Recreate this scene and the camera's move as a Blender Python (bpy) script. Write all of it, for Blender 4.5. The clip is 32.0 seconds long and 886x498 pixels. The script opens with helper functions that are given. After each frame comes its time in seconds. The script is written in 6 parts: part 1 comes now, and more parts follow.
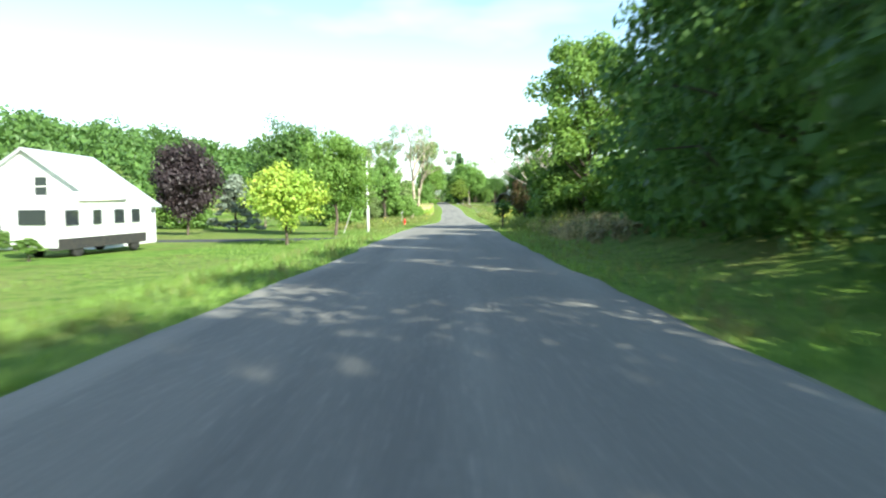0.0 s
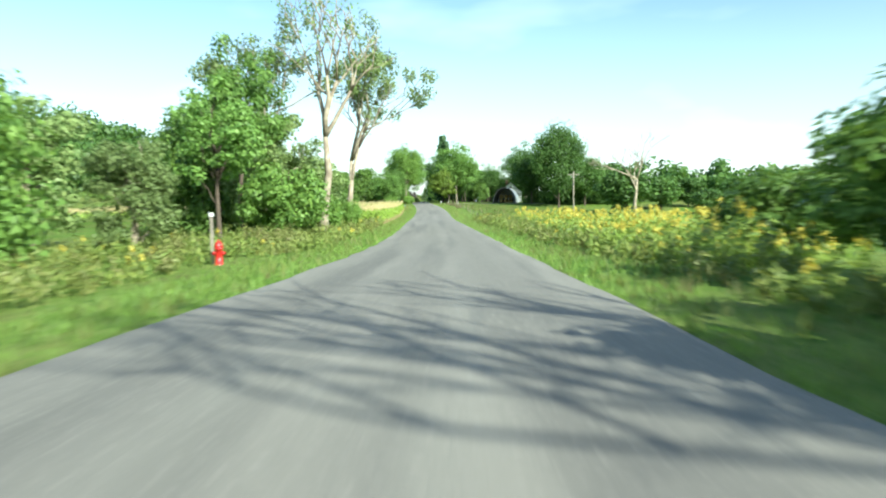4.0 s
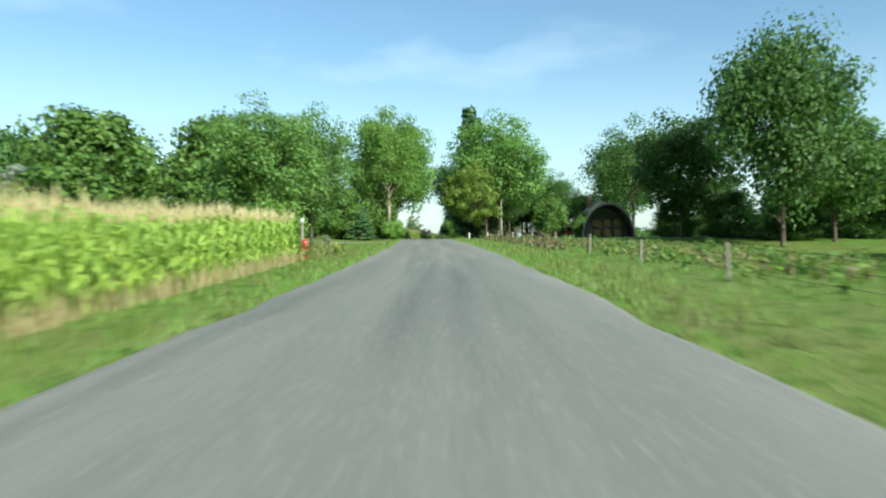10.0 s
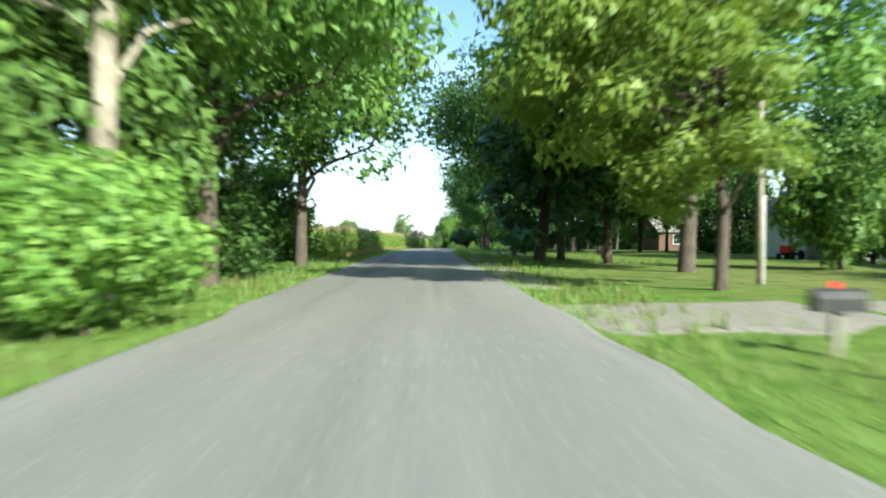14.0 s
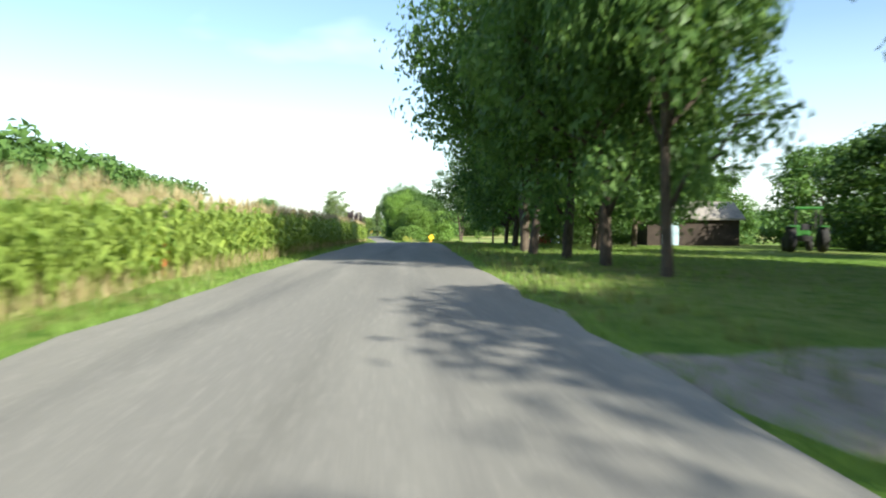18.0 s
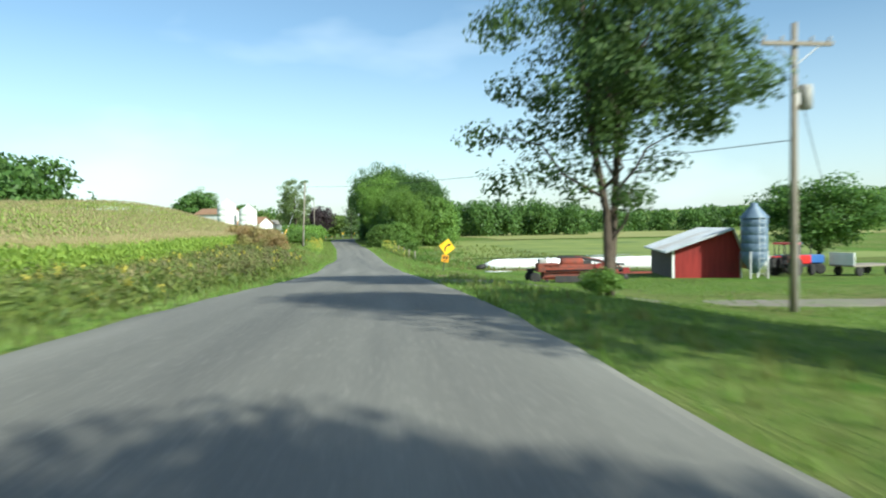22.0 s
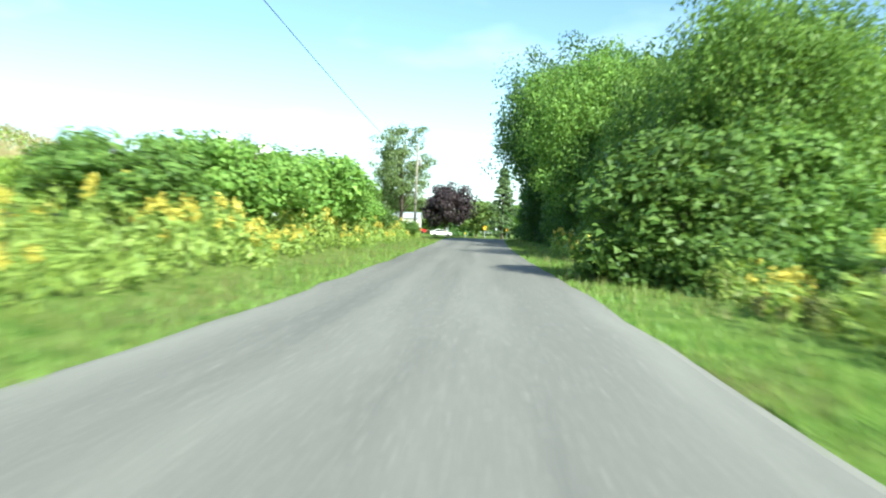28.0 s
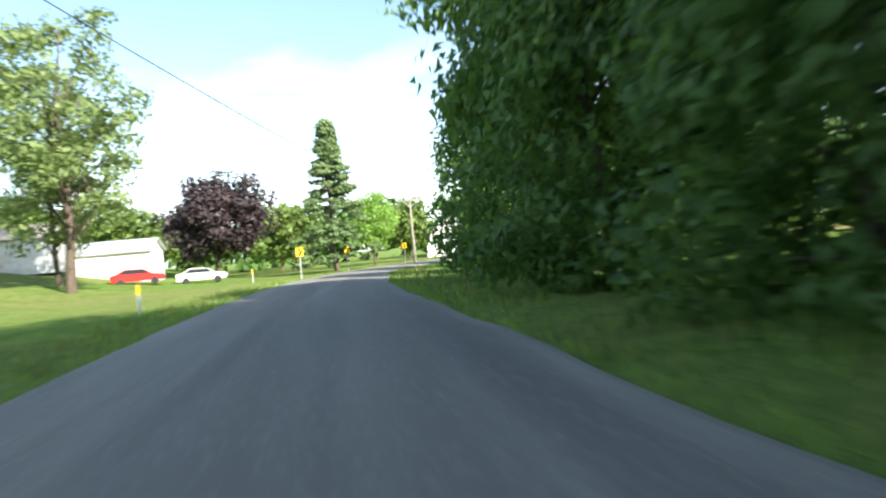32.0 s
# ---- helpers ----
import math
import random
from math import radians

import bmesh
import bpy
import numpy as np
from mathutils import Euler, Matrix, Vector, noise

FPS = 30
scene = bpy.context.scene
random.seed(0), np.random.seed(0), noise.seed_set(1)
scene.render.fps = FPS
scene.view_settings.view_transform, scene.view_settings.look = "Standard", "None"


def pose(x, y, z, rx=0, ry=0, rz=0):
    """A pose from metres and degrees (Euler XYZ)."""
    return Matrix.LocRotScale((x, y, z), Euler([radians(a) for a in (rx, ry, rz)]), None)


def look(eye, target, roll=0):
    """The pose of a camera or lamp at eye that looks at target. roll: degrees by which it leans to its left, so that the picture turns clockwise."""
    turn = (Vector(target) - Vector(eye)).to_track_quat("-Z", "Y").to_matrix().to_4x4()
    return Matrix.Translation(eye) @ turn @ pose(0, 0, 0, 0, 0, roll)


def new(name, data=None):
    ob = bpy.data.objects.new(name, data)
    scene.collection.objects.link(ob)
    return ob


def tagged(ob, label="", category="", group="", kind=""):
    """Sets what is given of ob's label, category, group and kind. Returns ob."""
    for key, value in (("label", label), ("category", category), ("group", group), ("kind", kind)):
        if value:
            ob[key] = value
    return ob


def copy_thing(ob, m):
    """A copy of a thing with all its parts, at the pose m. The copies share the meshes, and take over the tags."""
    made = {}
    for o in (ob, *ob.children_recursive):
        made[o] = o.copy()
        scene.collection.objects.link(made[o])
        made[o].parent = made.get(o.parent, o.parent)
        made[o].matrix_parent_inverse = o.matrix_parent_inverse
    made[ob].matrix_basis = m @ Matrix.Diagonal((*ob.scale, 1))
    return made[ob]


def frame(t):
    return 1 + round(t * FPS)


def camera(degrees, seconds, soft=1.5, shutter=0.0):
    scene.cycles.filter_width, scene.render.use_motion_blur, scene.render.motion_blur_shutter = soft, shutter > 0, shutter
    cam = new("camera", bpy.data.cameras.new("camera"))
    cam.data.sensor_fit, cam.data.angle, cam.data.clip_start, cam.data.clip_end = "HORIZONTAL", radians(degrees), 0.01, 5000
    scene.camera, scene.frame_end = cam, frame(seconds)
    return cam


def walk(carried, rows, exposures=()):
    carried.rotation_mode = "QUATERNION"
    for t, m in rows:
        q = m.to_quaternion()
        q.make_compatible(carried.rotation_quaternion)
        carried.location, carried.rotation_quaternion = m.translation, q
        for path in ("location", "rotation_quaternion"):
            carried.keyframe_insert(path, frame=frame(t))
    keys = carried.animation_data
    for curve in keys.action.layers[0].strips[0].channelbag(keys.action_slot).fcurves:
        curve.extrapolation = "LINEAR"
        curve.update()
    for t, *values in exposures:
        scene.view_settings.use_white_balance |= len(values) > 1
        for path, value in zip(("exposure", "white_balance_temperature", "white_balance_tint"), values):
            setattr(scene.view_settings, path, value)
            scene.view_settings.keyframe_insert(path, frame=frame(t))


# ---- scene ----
cam = camera(64.3, 32.0, 2.0, 0.5)
PATH = [
    (0.0, -1.82, -5.30, 2.65, 0.03, -3.99, -0.23),
    (0.5, -1.69, 3.63, 2.47, 1.02, -4.96, 0.78),
    (1.0, -1.56, 12.81, 2.29, 1.83, -5.47, 0.99),
    (1.5, -1.45, 22.24, 2.12, 1.01, -6.38, -0.38),
    (2.0, -1.32, 31.48, 2.00, 0.43, -5.76, -0.25),
    (2.5, -1.05, 40.54, 1.87, -0.20, -5.68, -0.14),
    (3.0, -0.74, 49.77, 1.71, -0.65, -5.53, -0.43),
    (3.5, -0.36, 59.09, 1.53, -1.19, -4.43, -0.59),
    (5.5, 0.88, 96.44, 0.58, -0.84, -3.35, -0.64),
    (6.0, 0.95, 105.58, 0.50, 0.00, -3.50, -0.24),
    (6.5, 0.99, 114.71, 0.43, 0.47, -3.51, 0.26),
    (7.0, 0.98, 123.90, 0.39, -0.78, -2.79, 0.61),
    (7.5, 0.95, 133.11, 0.36, -0.84, -1.03, -0.06),
    (8.0, 0.93, 142.30, 0.33, -0.37, -0.52, 0.24),
    (8.5, 0.91, 151.53, 0.29, -0.33, -0.22, 0.06),
    (9.0, 0.90, 160.86, 0.26, -0.39, 0.06, -0.10),
    (9.5, 0.98, 170.02, 0.27, 0.14, -0.09, -0.00),
    (10.0, 1.08, 179.10, 0.34, 0.37, -0.45, -0.80),
    (10.5, 1.10, 188.21, 0.52, 0.60, 0.06, -0.69),
    (11.0, 1.08, 197.54, 0.76, 0.68, 1.01, -0.91),
    (11.5, 0.95, 206.83, 0.99, 1.22, 1.63, -0.83),
    (12.0, 0.71, 216.09, 1.21, 1.53, 0.46, -1.00),
    (12.5, 0.39, 225.30, 1.42, 1.22, 0.26, -0.44),
    (13.0, 0.01, 234.57, 1.61, 0.55, -0.06, -0.66),
    (13.5, -0.40, 243.91, 1.78, 0.45, 0.83, -0.63),
    (14.0, -0.76, 253.31, 1.93, -0.26, -0.35, 0.32),
    (14.5, -1.09, 262.65, 2.06, -3.03, -0.47, -0.90),
    (16.5, -1.76, 299.74, 2.35, -4.85, 0.03, -2.14),
    (17.0, -1.77, 309.04, 2.41, -4.53, -0.39, -2.74),
    (17.5, -1.75, 318.37, 2.47, -4.33, -0.94, 0.64),
    (18.0, -1.70, 327.77, 2.51, -5.14, -1.70, 0.33),
    (18.5, -1.49, 337.03, 2.55, -5.99, -1.16, -0.58),
    (19.0, -1.11, 346.17, 2.58, -6.30, -0.88, -3.01),
    (19.5, -0.64, 355.37, 2.60, -6.90, -0.31, -0.75),
    (20.0, -0.11, 364.60, 2.59, -7.34, -0.02, -0.60),
    (20.5, 0.45, 373.85, 2.56, -7.55, -0.39, -1.07),
    (21.0, 0.96, 383.16, 2.48, -7.37, -1.40, -1.19),
    (21.5, 1.38, 392.50, 2.38, -6.89, -1.47, -0.89),
    (22.0, 1.71, 401.69, 2.22, -6.37, -1.77, -0.76),
    (22.5, 1.94, 410.70, 2.02, -6.18, -2.57, -0.21),
    (23.0, 2.10, 419.70, 1.73, -6.13, -2.76, 0.09),
    (23.5, 2.22, 428.56, 1.37, -5.94, -3.74, 0.11),
    (24.0, 2.23, 437.44, 0.97, -6.10, -4.48, 1.41),
    (24.5, 2.19, 446.37, 0.63, -7.03, -5.16, 0.83),
    (25.0, 2.11, 455.40, 0.34, -6.94, -4.19, 1.16),
    (25.5, 1.92, 464.75, 0.08, -6.54, -2.86, 1.47),
    (26.0, 1.71, 474.21, -0.13, 0.06, -1.62, 1.15),
    (26.5, 1.51, 483.74, -0.25, 4.19, -1.42, 1.11),
    (28.5, 0.14, 520.84, -0.05, 6.07, -1.56, 2.46),
    (29.0, -0.45, 530.12, -0.02, 4.05, -2.11, 1.55),
    (29.5, -1.04, 539.51, 0.02, 2.44, -2.65, 0.93),
    (30.0, -1.59, 548.98, 0.05, 0.94, -3.15, -0.22),
    (30.5, -2.05, 558.46, 0.10, -1.75, -2.81, -2.01),
    (31.0, -2.50, 567.69, 0.17, -4.24, -1.30, -2.25),
    (31.5, -2.91, 576.72, 0.26, -6.35, -0.21, -2.97),
    (32.0, -3.26, 585.62, 0.35, -9.21, -0.45, -5.01),
]
EXPOSURES = [(0.0, 1.46, 6200, -2), (1.0, 1.32, 6100, -4), (2.5, 1.40, 6100, -4), (3.5, 1.20, 6100, -6), (6.0, 0.80, 5950, -8), (7.2, 0.80, 5950, -8), (8.5, 0.58, 5950, -8), (12.0, 0.68, 5900, -8), (13.0, 1.05, 5900, -8), (14.0, 1.20, 5950, -6), (14.5, 1.30, 6000, -4), (16.5, 1.15, 6400, 4), (20.0, 1.18, 6400, 4), (21.0, 0.98, 6300, 2), (22.0, 0.52, 6000, -4), (23.0, 0.60, 5950, -6), (26.5, 0.76, 5950, -6), (28.5, 1.28, 5950, -6), (30.0, 1.32, 6000, -4), (31.0, 1.20, 6400, 4), (32.0, 1.55, 6500, 6)]


def cam_pose(x, y, z, yaw, pitch, roll):
    return Matrix.Translation((x, y, z)) @ pose(0, 0, 0, 90 + pitch, 0, yaw) @ pose(0, 0, 0, 0, 0, roll)


walk(cam, [(t, cam_pose(*row)) for t, *row in PATH], EXPOSURES)

# ---- light ----
SUN_AZ, SUN_EL = radians(143), radians(33)
world = bpy.data.worlds.new("sky")
scene.world = world
world.use_nodes = True
wn = world.node_tree.nodes
sky = wn.new("ShaderNodeTexSky")
sky.sky_type = "NISHITA"
sky.sun_disc = False
sky.sun_elevation, sky.sun_rotation = SUN_EL, SUN_AZ
sky.air_density, sky.dust_density, sky.ozone_density = 1.0, 1.1, 1.4
wn["Background"].inputs["Strength"].default_value = 0.12
# thin clouds: a white veil low over the horizon and faint puffs above it
wl = world.node_tree.links
wtc, wsep = wn.new("ShaderNodeTexCoord"), wn.new("ShaderNodeSeparateXYZ")
wl.new(wtc.outputs["Generated"], wsep.inputs["Vector"])
wmap, wnoise = wn.new("ShaderNodeMapping"), wn.new("ShaderNodeTexNoise")
wmap.inputs["Scale"].default_value = (1.0, 1.0, 2.6)
wnoise.inputs["Scale"].default_value, wnoise.inputs["Detail"].default_value, wnoise.inputs["Roughness"].default_value = 2.6, 4.0, 0.5
wl.new(wtc.outputs["Generated"], wmap.inputs["Vector"])
wl.new(wmap.outputs["Vector"], wnoise.inputs["Vector"])
puff, low = wn.new("ShaderNodeMapRange"), wn.new("ShaderNodeMapRange")
puff.inputs["From Min"].default_value, puff.inputs["From Max"].default_value, puff.inputs["To Max"].default_value = 0.54, 0.80, 0.45
wl.new(wnoise.outputs["Fac"], puff.inputs["Value"])
low.inputs["From Min"].default_value, low.inputs["From Max"].default_value = 0.02, 0.26
low.inputs["To Min"].default_value, low.inputs["To Max"].default_value = 0.30, 0.0
wl.new(wsep.outputs["Z"], low.inputs["Value"])
veil = wn.new("ShaderNodeMath")
veil.operation, veil.use_clamp = "ADD", True
wl.new(puff.outputs["Result"], veil.inputs[0])
wl.new(low.outputs["Result"], veil.inputs[1])
cloud = wn.new("ShaderNodeMix")
cloud.data_type = "RGBA"
cloud.inputs[7].default_value = (7.2, 7.6, 8.2, 1)
wl.new(veil.outputs["Value"], cloud.inputs[0])
wl.new(sky.outputs["Color"], cloud.inputs[6])
wl.new(cloud.outputs[2], wn["Background"].inputs["Color"])
sun = new("sun", bpy.data.lights.new("sun", "SUN"))
sun.data.energy, sun.data.angle, sun.data.color = 5.0, radians(0.53), (1.0, 0.94, 0.84)
sun.matrix_world = look((math.sin(SUN_AZ) * math.cos(SUN_EL) * 100, math.cos(SUN_AZ) * math.cos(SUN_EL) * 100, math.sin(SUN_EL) * 100), (0, 0, 0))


# ---- materials ----
def material(name, rough=0.7, metal=0.0, spec=0.3):
    m = bpy.data.materials.new(name)
    m.use_nodes = True
    b = m.node_tree.nodes["Principled BSDF"]
    b.inputs["Roughness"].default_value = rough
    b.inputs["Metallic"].default_value = metal
    b.inputs["Specular IOR Level"].default_value = spec
    return m, m.node_tree, b


def mixrgb(nt, a, b, fac):
    """A colour between a and b; each may be a colour or a socket, fac a number or a socket."""
    n = nt.nodes.new("ShaderNodeMix")
    n.data_type = "RGBA"
    for key, v in ((0, fac), (6, a), (7, b)):
        if isinstance(v, (tuple, list)):
            n.inputs[key].default_value = (*v[:3], 1)
        elif isinstance(v, (int, float)):
            n.inputs[key].default_value = v
        else:
            nt.links.new(v, n.inputs[key])
    return n.outputs[2]


def noise_fac(nt, scale, lo=0.35, hi=0.65, detail=4.0, stretch=None, coords="Object"):
    tc = nt.nodes.new("ShaderNodeTexCoord")
    src = tc.outputs[coords]
    if stretch:
        mp = nt.nodes.new("ShaderNodeMapping")
        mp.inputs["Scale"].default_value = stretch
        nt.links.new(src, mp.inputs["Vector"])
        src = mp.outputs["Vector"]
    n = nt.nodes.new("ShaderNodeTexNoise")
    n.inputs["Scale"].default_value, n.inputs["Detail"].default_value = scale, detail
    nt.links.new(src, n.inputs["Vector"])
    r = nt.nodes.new("ShaderNodeMapRange")
    r.inputs["From Min"].default_value, r.inputs["From Max"].default_value = lo, hi
    nt.links.new(n.outputs["Fac"], r.inputs["Value"])
    return r.outputs["Result"]


def bump(nt, b, fac, strength=0.3, distance=0.02):
    n = nt.nodes.new("ShaderNodeBump")
    n.inputs["Strength"].default_value, n.inputs["Distance"].default_value = strength, distance
    nt.links.new(fac, n.inputs["Height"])
    nt.links.new(n.outputs["Normal"], b.inputs["Normal"])


def surface(name, c1, c2, scale=3.0, rough=0.7, metal=0.0, spec=0.3, grain=40.0, relief=0.15, stretch=None, c3=None, big=0.3):
    """A worn surface: two tones in patches, a third in large stains, and fine relief."""
    m, nt, b = material(name, rough, metal, spec)
    col = mixrgb(nt, c1, c2, noise_fac(nt, scale, stretch=stretch))
    if c3:
        col = mixrgb(nt, col, c3, noise_fac(nt, big, 0.5, 0.75))
    fine = noise_fac(nt, grain, 0.3, 0.7)
    col = mixrgb(nt, col, tuple(v * 0.8 for v in c1), noise_fac(nt, grain, 0.55, 0.9))
    nt.links.new(col, b.inputs["Base Color"])
    bump(nt, b, fine, relief, 0.01)
    return m


def leaf_material(name, dark, light, third=None, trans=0.38, rough=0.5, spec=0.3, hue=0.495):
    """Leaves differ one from another, plant from plant, and let light through."""
    m, nt, b = material(name, rough, 0.0, spec)
    geo, info = nt.nodes.new("ShaderNodeNewGeometry"), nt.nodes.new("ShaderNodeObjectInfo")
    col = mixrgb(nt, dark, light, geo.outputs["Random Per Island"])
    patch = noise_fac(nt, 0.35, 0.42, 0.7, 2.0)
    col = mixrgb(nt, col, third or tuple(0.5 * (p + q) for p, q in zip(dark, light)), patch)
    hsv = nt.nodes.new("ShaderNodeHueSaturation")
    nt.links.new(col, hsv.inputs["Color"])
    hsv.inputs["Hue"].default_value, hsv.inputs["Saturation"].default_value = hue, 0.88
    r = nt.nodes.new("ShaderNodeMapRange")
    r.inputs["To Min"].default_value, r.inputs["To Max"].default_value = 0.8, 1.2
    nt.links.new(info.outputs["Random"], r.inputs["Value"])
    nt.links.new(r.outputs["Result"], hsv.inputs["Value"])
    nt.links.new(hsv.outputs["Color"], b.inputs["Base Color"])
    t = nt.nodes.new("ShaderNodeBsdfTranslucent")
    hs2 = nt.nodes.new("ShaderNodeHueSaturation")
    hs2.inputs["Hue"].default_value, hs2.inputs["Saturation"].default_value, hs2.inputs["Value"].default_value = 0.485, 1.1, 1.25
    nt.links.new(hsv.outputs["Color"], hs2.inputs["Color"])
    nt.links.new(hs2.outputs["Color"], t.inputs["Color"])
    mx = nt.nodes.new("ShaderNodeMixShader")
    mx.inputs["Fac"].default_value = trans
    nt.links.new(b.outputs["BSDF"], mx.inputs[1])
    nt.links.new(t.outputs["BSDF"], mx.inputs[2])
    nt.links.new(mx.outputs["Shader"], nt.nodes["Material Output"].inputs["Surface"])
    return m


LEAF = {
    "oak": leaf_material("oak_leaves", (0.038, 0.106, 0.018), (0.130, 0.255, 0.038), trans=0.46),
    "ash": leaf_material("ash_leaves", (0.068, 0.172, 0.024), (0.212, 0.375, 0.052)),
    "walnut": leaf_material("walnut_leaves", (0.070, 0.175, 0.018), (0.235, 0.395, 0.046), trans=0.46),
    "yellow": leaf_material("yellow_green_leaves", (0.180, 0.312, 0.015), (0.428, 0.504, 0.030), (0.240, 0.408, 0.020), hue=0.5),
    "locust": leaf_material("locust_leaves", (0.040, 0.095, 0.018), (0.120, 0.215, 0.040), trans=0.3),
    "maple": leaf_material("maple_leaves", (0.095, 0.24, 0.02), (0.28, 0.47, 0.055), trans=0.45),
    "purple": leaf_material("purple_leaves", (0.024, 0.018, 0.020), (0.062, 0.040, 0.043), trans=0.2, hue=0.5),
    "spruce": leaf_material("spruce_needles", (0.035, 0.10, 0.03), (0.10, 0.20, 0.06), trans=0.2),
    "bendspruce": leaf_material("light_spruce_needles", (0.07, 0.14, 0.04), (0.19, 0.28, 0.09), trans=0.25),
    "bluespruce": leaf_material("silver_leaves", (0.150, 0.192, 0.130), (0.286, 0.336, 0.240), trans=0.15),
    "weeping": leaf_material("weeping_leaves", (0.150, 0.240, 0.016), (0.345, 0.445, 0.040), (0.225, 0.330, 0.026), hue=0.506),
    "sumac": leaf_material("sumac_leaves", (0.07, 0.10, 0.02), (0.20, 0.085, 0.035), (0.12, 0.16, 0.03), hue=0.5),
    "bush": leaf_material("bush_leaves", (0.053, 0.144, 0.015), (0.195, 0.336, 0.040)),
    "bright": leaf_material("bright_leaves", (0.090, 0.228, 0.020), (0.255, 0.432, 0.050)),
    "corn": leaf_material("corn_leaves", (0.165, 0.285, 0.025), (0.43, 0.55, 0.065), (0.31, 0.42, 0.055), trans=0.4, hue=0.503),
    "tassel": leaf_material("corn_tassels", (0.46, 0.36, 0.15), (0.62, 0.50, 0.24), trans=0.3, hue=0.5),
    "grass": leaf_material("grass_blades", (0.11, 0.22, 0.02), (0.25, 0.40, 0.05), (0.17, 0.30, 0.035), trans=0.4),
    "weed": leaf_material("weed_leaves", (0.100, 0.185, 0.022), (0.275, 0.350, 0.052), (0.22, 0.215, 0.065)),
    "golden": leaf_material("goldenrod_flowers", (0.50, 0.42, 0.02), (0.72, 0.62, 0.05), trans=0.3, hue=0.5),
    "goldleaf": leaf_material("goldenrod_leaves", (0.14, 0.25, 0.03), (0.34, 0.45, 0.06)),
    "dryweed": leaf_material("dried_weed_leaves", (0.13, 0.12, 0.045), (0.34, 0.27, 0.12), (0.224, 0.264, 0.070), trans=0.3, hue=0.5),
    "dryscrub": leaf_material("brown_scrub_leaves", (0.24, 0.17, 0.06), (0.47, 0.33, 0.13), (0.30, 0.31, 0.08), trans=0.4, hue=0.5),
    "straw": leaf_material("dry_grass", (0.36, 0.29, 0.11), (0.60, 0.49, 0.23), trans=0.3, hue=0.5),
    "pale": leaf_material("cottonwood_leaves", (0.11, 0.19, 0.045), (0.28, 0.38, 0.11)),
    "far": leaf_material("woods_leaves", (0.045, 0.120, 0.018), (0.120, 0.240, 0.035)),
    "farlight": leaf_material("light_woods_leaves", (0.075, 0.156, 0.020), (0.210, 0.312, 0.050)),
}
BARK = surface("bark", (0.13, 0.10, 0.075), (0.06, 0.045, 0.035), 6, 0.9, grain=25, relief=0.8, stretch=(3, 3, 0.6))
PALE_BARK = surface("pale_bark", (0.42, 0.36, 0.27), (0.22, 0.18, 0.13), 2.5, 0.85, grain=20, relief=0.4, c3=(0.16, 0.12, 0.09), big=0.8)
GREY_WOOD = surface("weathered_wood", (0.34, 0.30, 0.25), (0.22, 0.19, 0.15), 5, 0.9, grain=30, relief=0.6, stretch=(4, 4, 0.3))
WHITE_PAINT = surface("white_paint", (0.80, 0.80, 0.78), (0.74, 0.74, 0.71), 2, 0.6, grain=30, relief=0.1, c3=(0.66, 0.65, 0.60), big=0.4)
CREAM = surface("cream_siding", (0.74, 0.70, 0.62), (0.68, 0.63, 0.55), 2, 0.65, grain=30, relief=0.1)
RED_PAINT = surface("red_barn_paint", (0.32, 0.035, 0.03), (0.24, 0.025, 0.022), 1.5, 0.7, grain=25, relief=0.3, stretch=(3, 3, 0.4), c3=(0.16, 0.03, 0.03))
RED_GLOSS = surface("red_car_paint", (0.55, 0.02, 0.02), (0.50, 0.02, 0.02), 1, 0.3, spec=0.6, grain=60, relief=0.02)
RUST = surface("rusty_red_metal", (0.27, 0.06, 0.035), (0.15, 0.055, 0.04), 3, 0.75, grain=25, relief=0.4, c3=(0.10, 0.06, 0.05), big=1.2)
DARK = surface("dark_metal", (0.03, 0.03, 0.033), (0.05, 0.045, 0.04), 4, 0.6, grain=40, relief=0.2)
RUBBER = surface("tyre_rubber", (0.025, 0.025, 0.025), (0.04, 0.038, 0.035), 5, 0.85, grain=40, relief=0.3)
STEEL = surface("galvanised_steel", (0.62, 0.63, 0.64), (0.5, 0.51, 0.53), 2, 0.45, 0.7, 0.5, 20, 0.1, c3=(0.42, 0.38, 0.33), big=0.5)
ROOF_METAL = surface("pale_metal_roof", (0.60, 0.62, 0.65), (0.5, 0.52, 0.55), 1, 0.5, 0.3, 0.5, 15, 0.1, c3=(0.42, 0.38, 0.35))
SHINGLE = surface("grey_shingles", (0.30, 0.27, 0.23), (0.22, 0.20, 0.175), 3, 0.95, grain=14, relief=0.6)
BROWN_ROOF = surface("brown_shingles", (0.33, 0.20, 0.12), (0.26, 0.15, 0.09), 3, 0.95, grain=14, relief=0.6)
PLASTIC_WHITE = surface("white_plastic_film", (0.84, 0.84, 0.83), (0.76, 0.77, 0.78), 1.5, 0.4, spec=0.5, grain=8, relief=0.5, c3=(0.62, 0.62, 0.60), big=0.6)
YELLOW_SIGN = surface("yellow_sign_sheeting", (0.85, 0.50, 0.01), (0.82, 0.47, 0.01), 2, 0.4, spec=0.5, grain=60, relief=0.02)
BLACK_INK = surface("black_sign_ink", (0.015, 0.015, 0.015), (0.02, 0.02, 0.02), 2, 0.5, grain=60, relief=0.02)
BLUE_STEEL = surface("blue_grey_silo_enamel", (0.16, 0.22, 0.30), (0.12, 0.17, 0.24), 1.5, 0.5, spec=0.4, grain=20, relief=0.1)
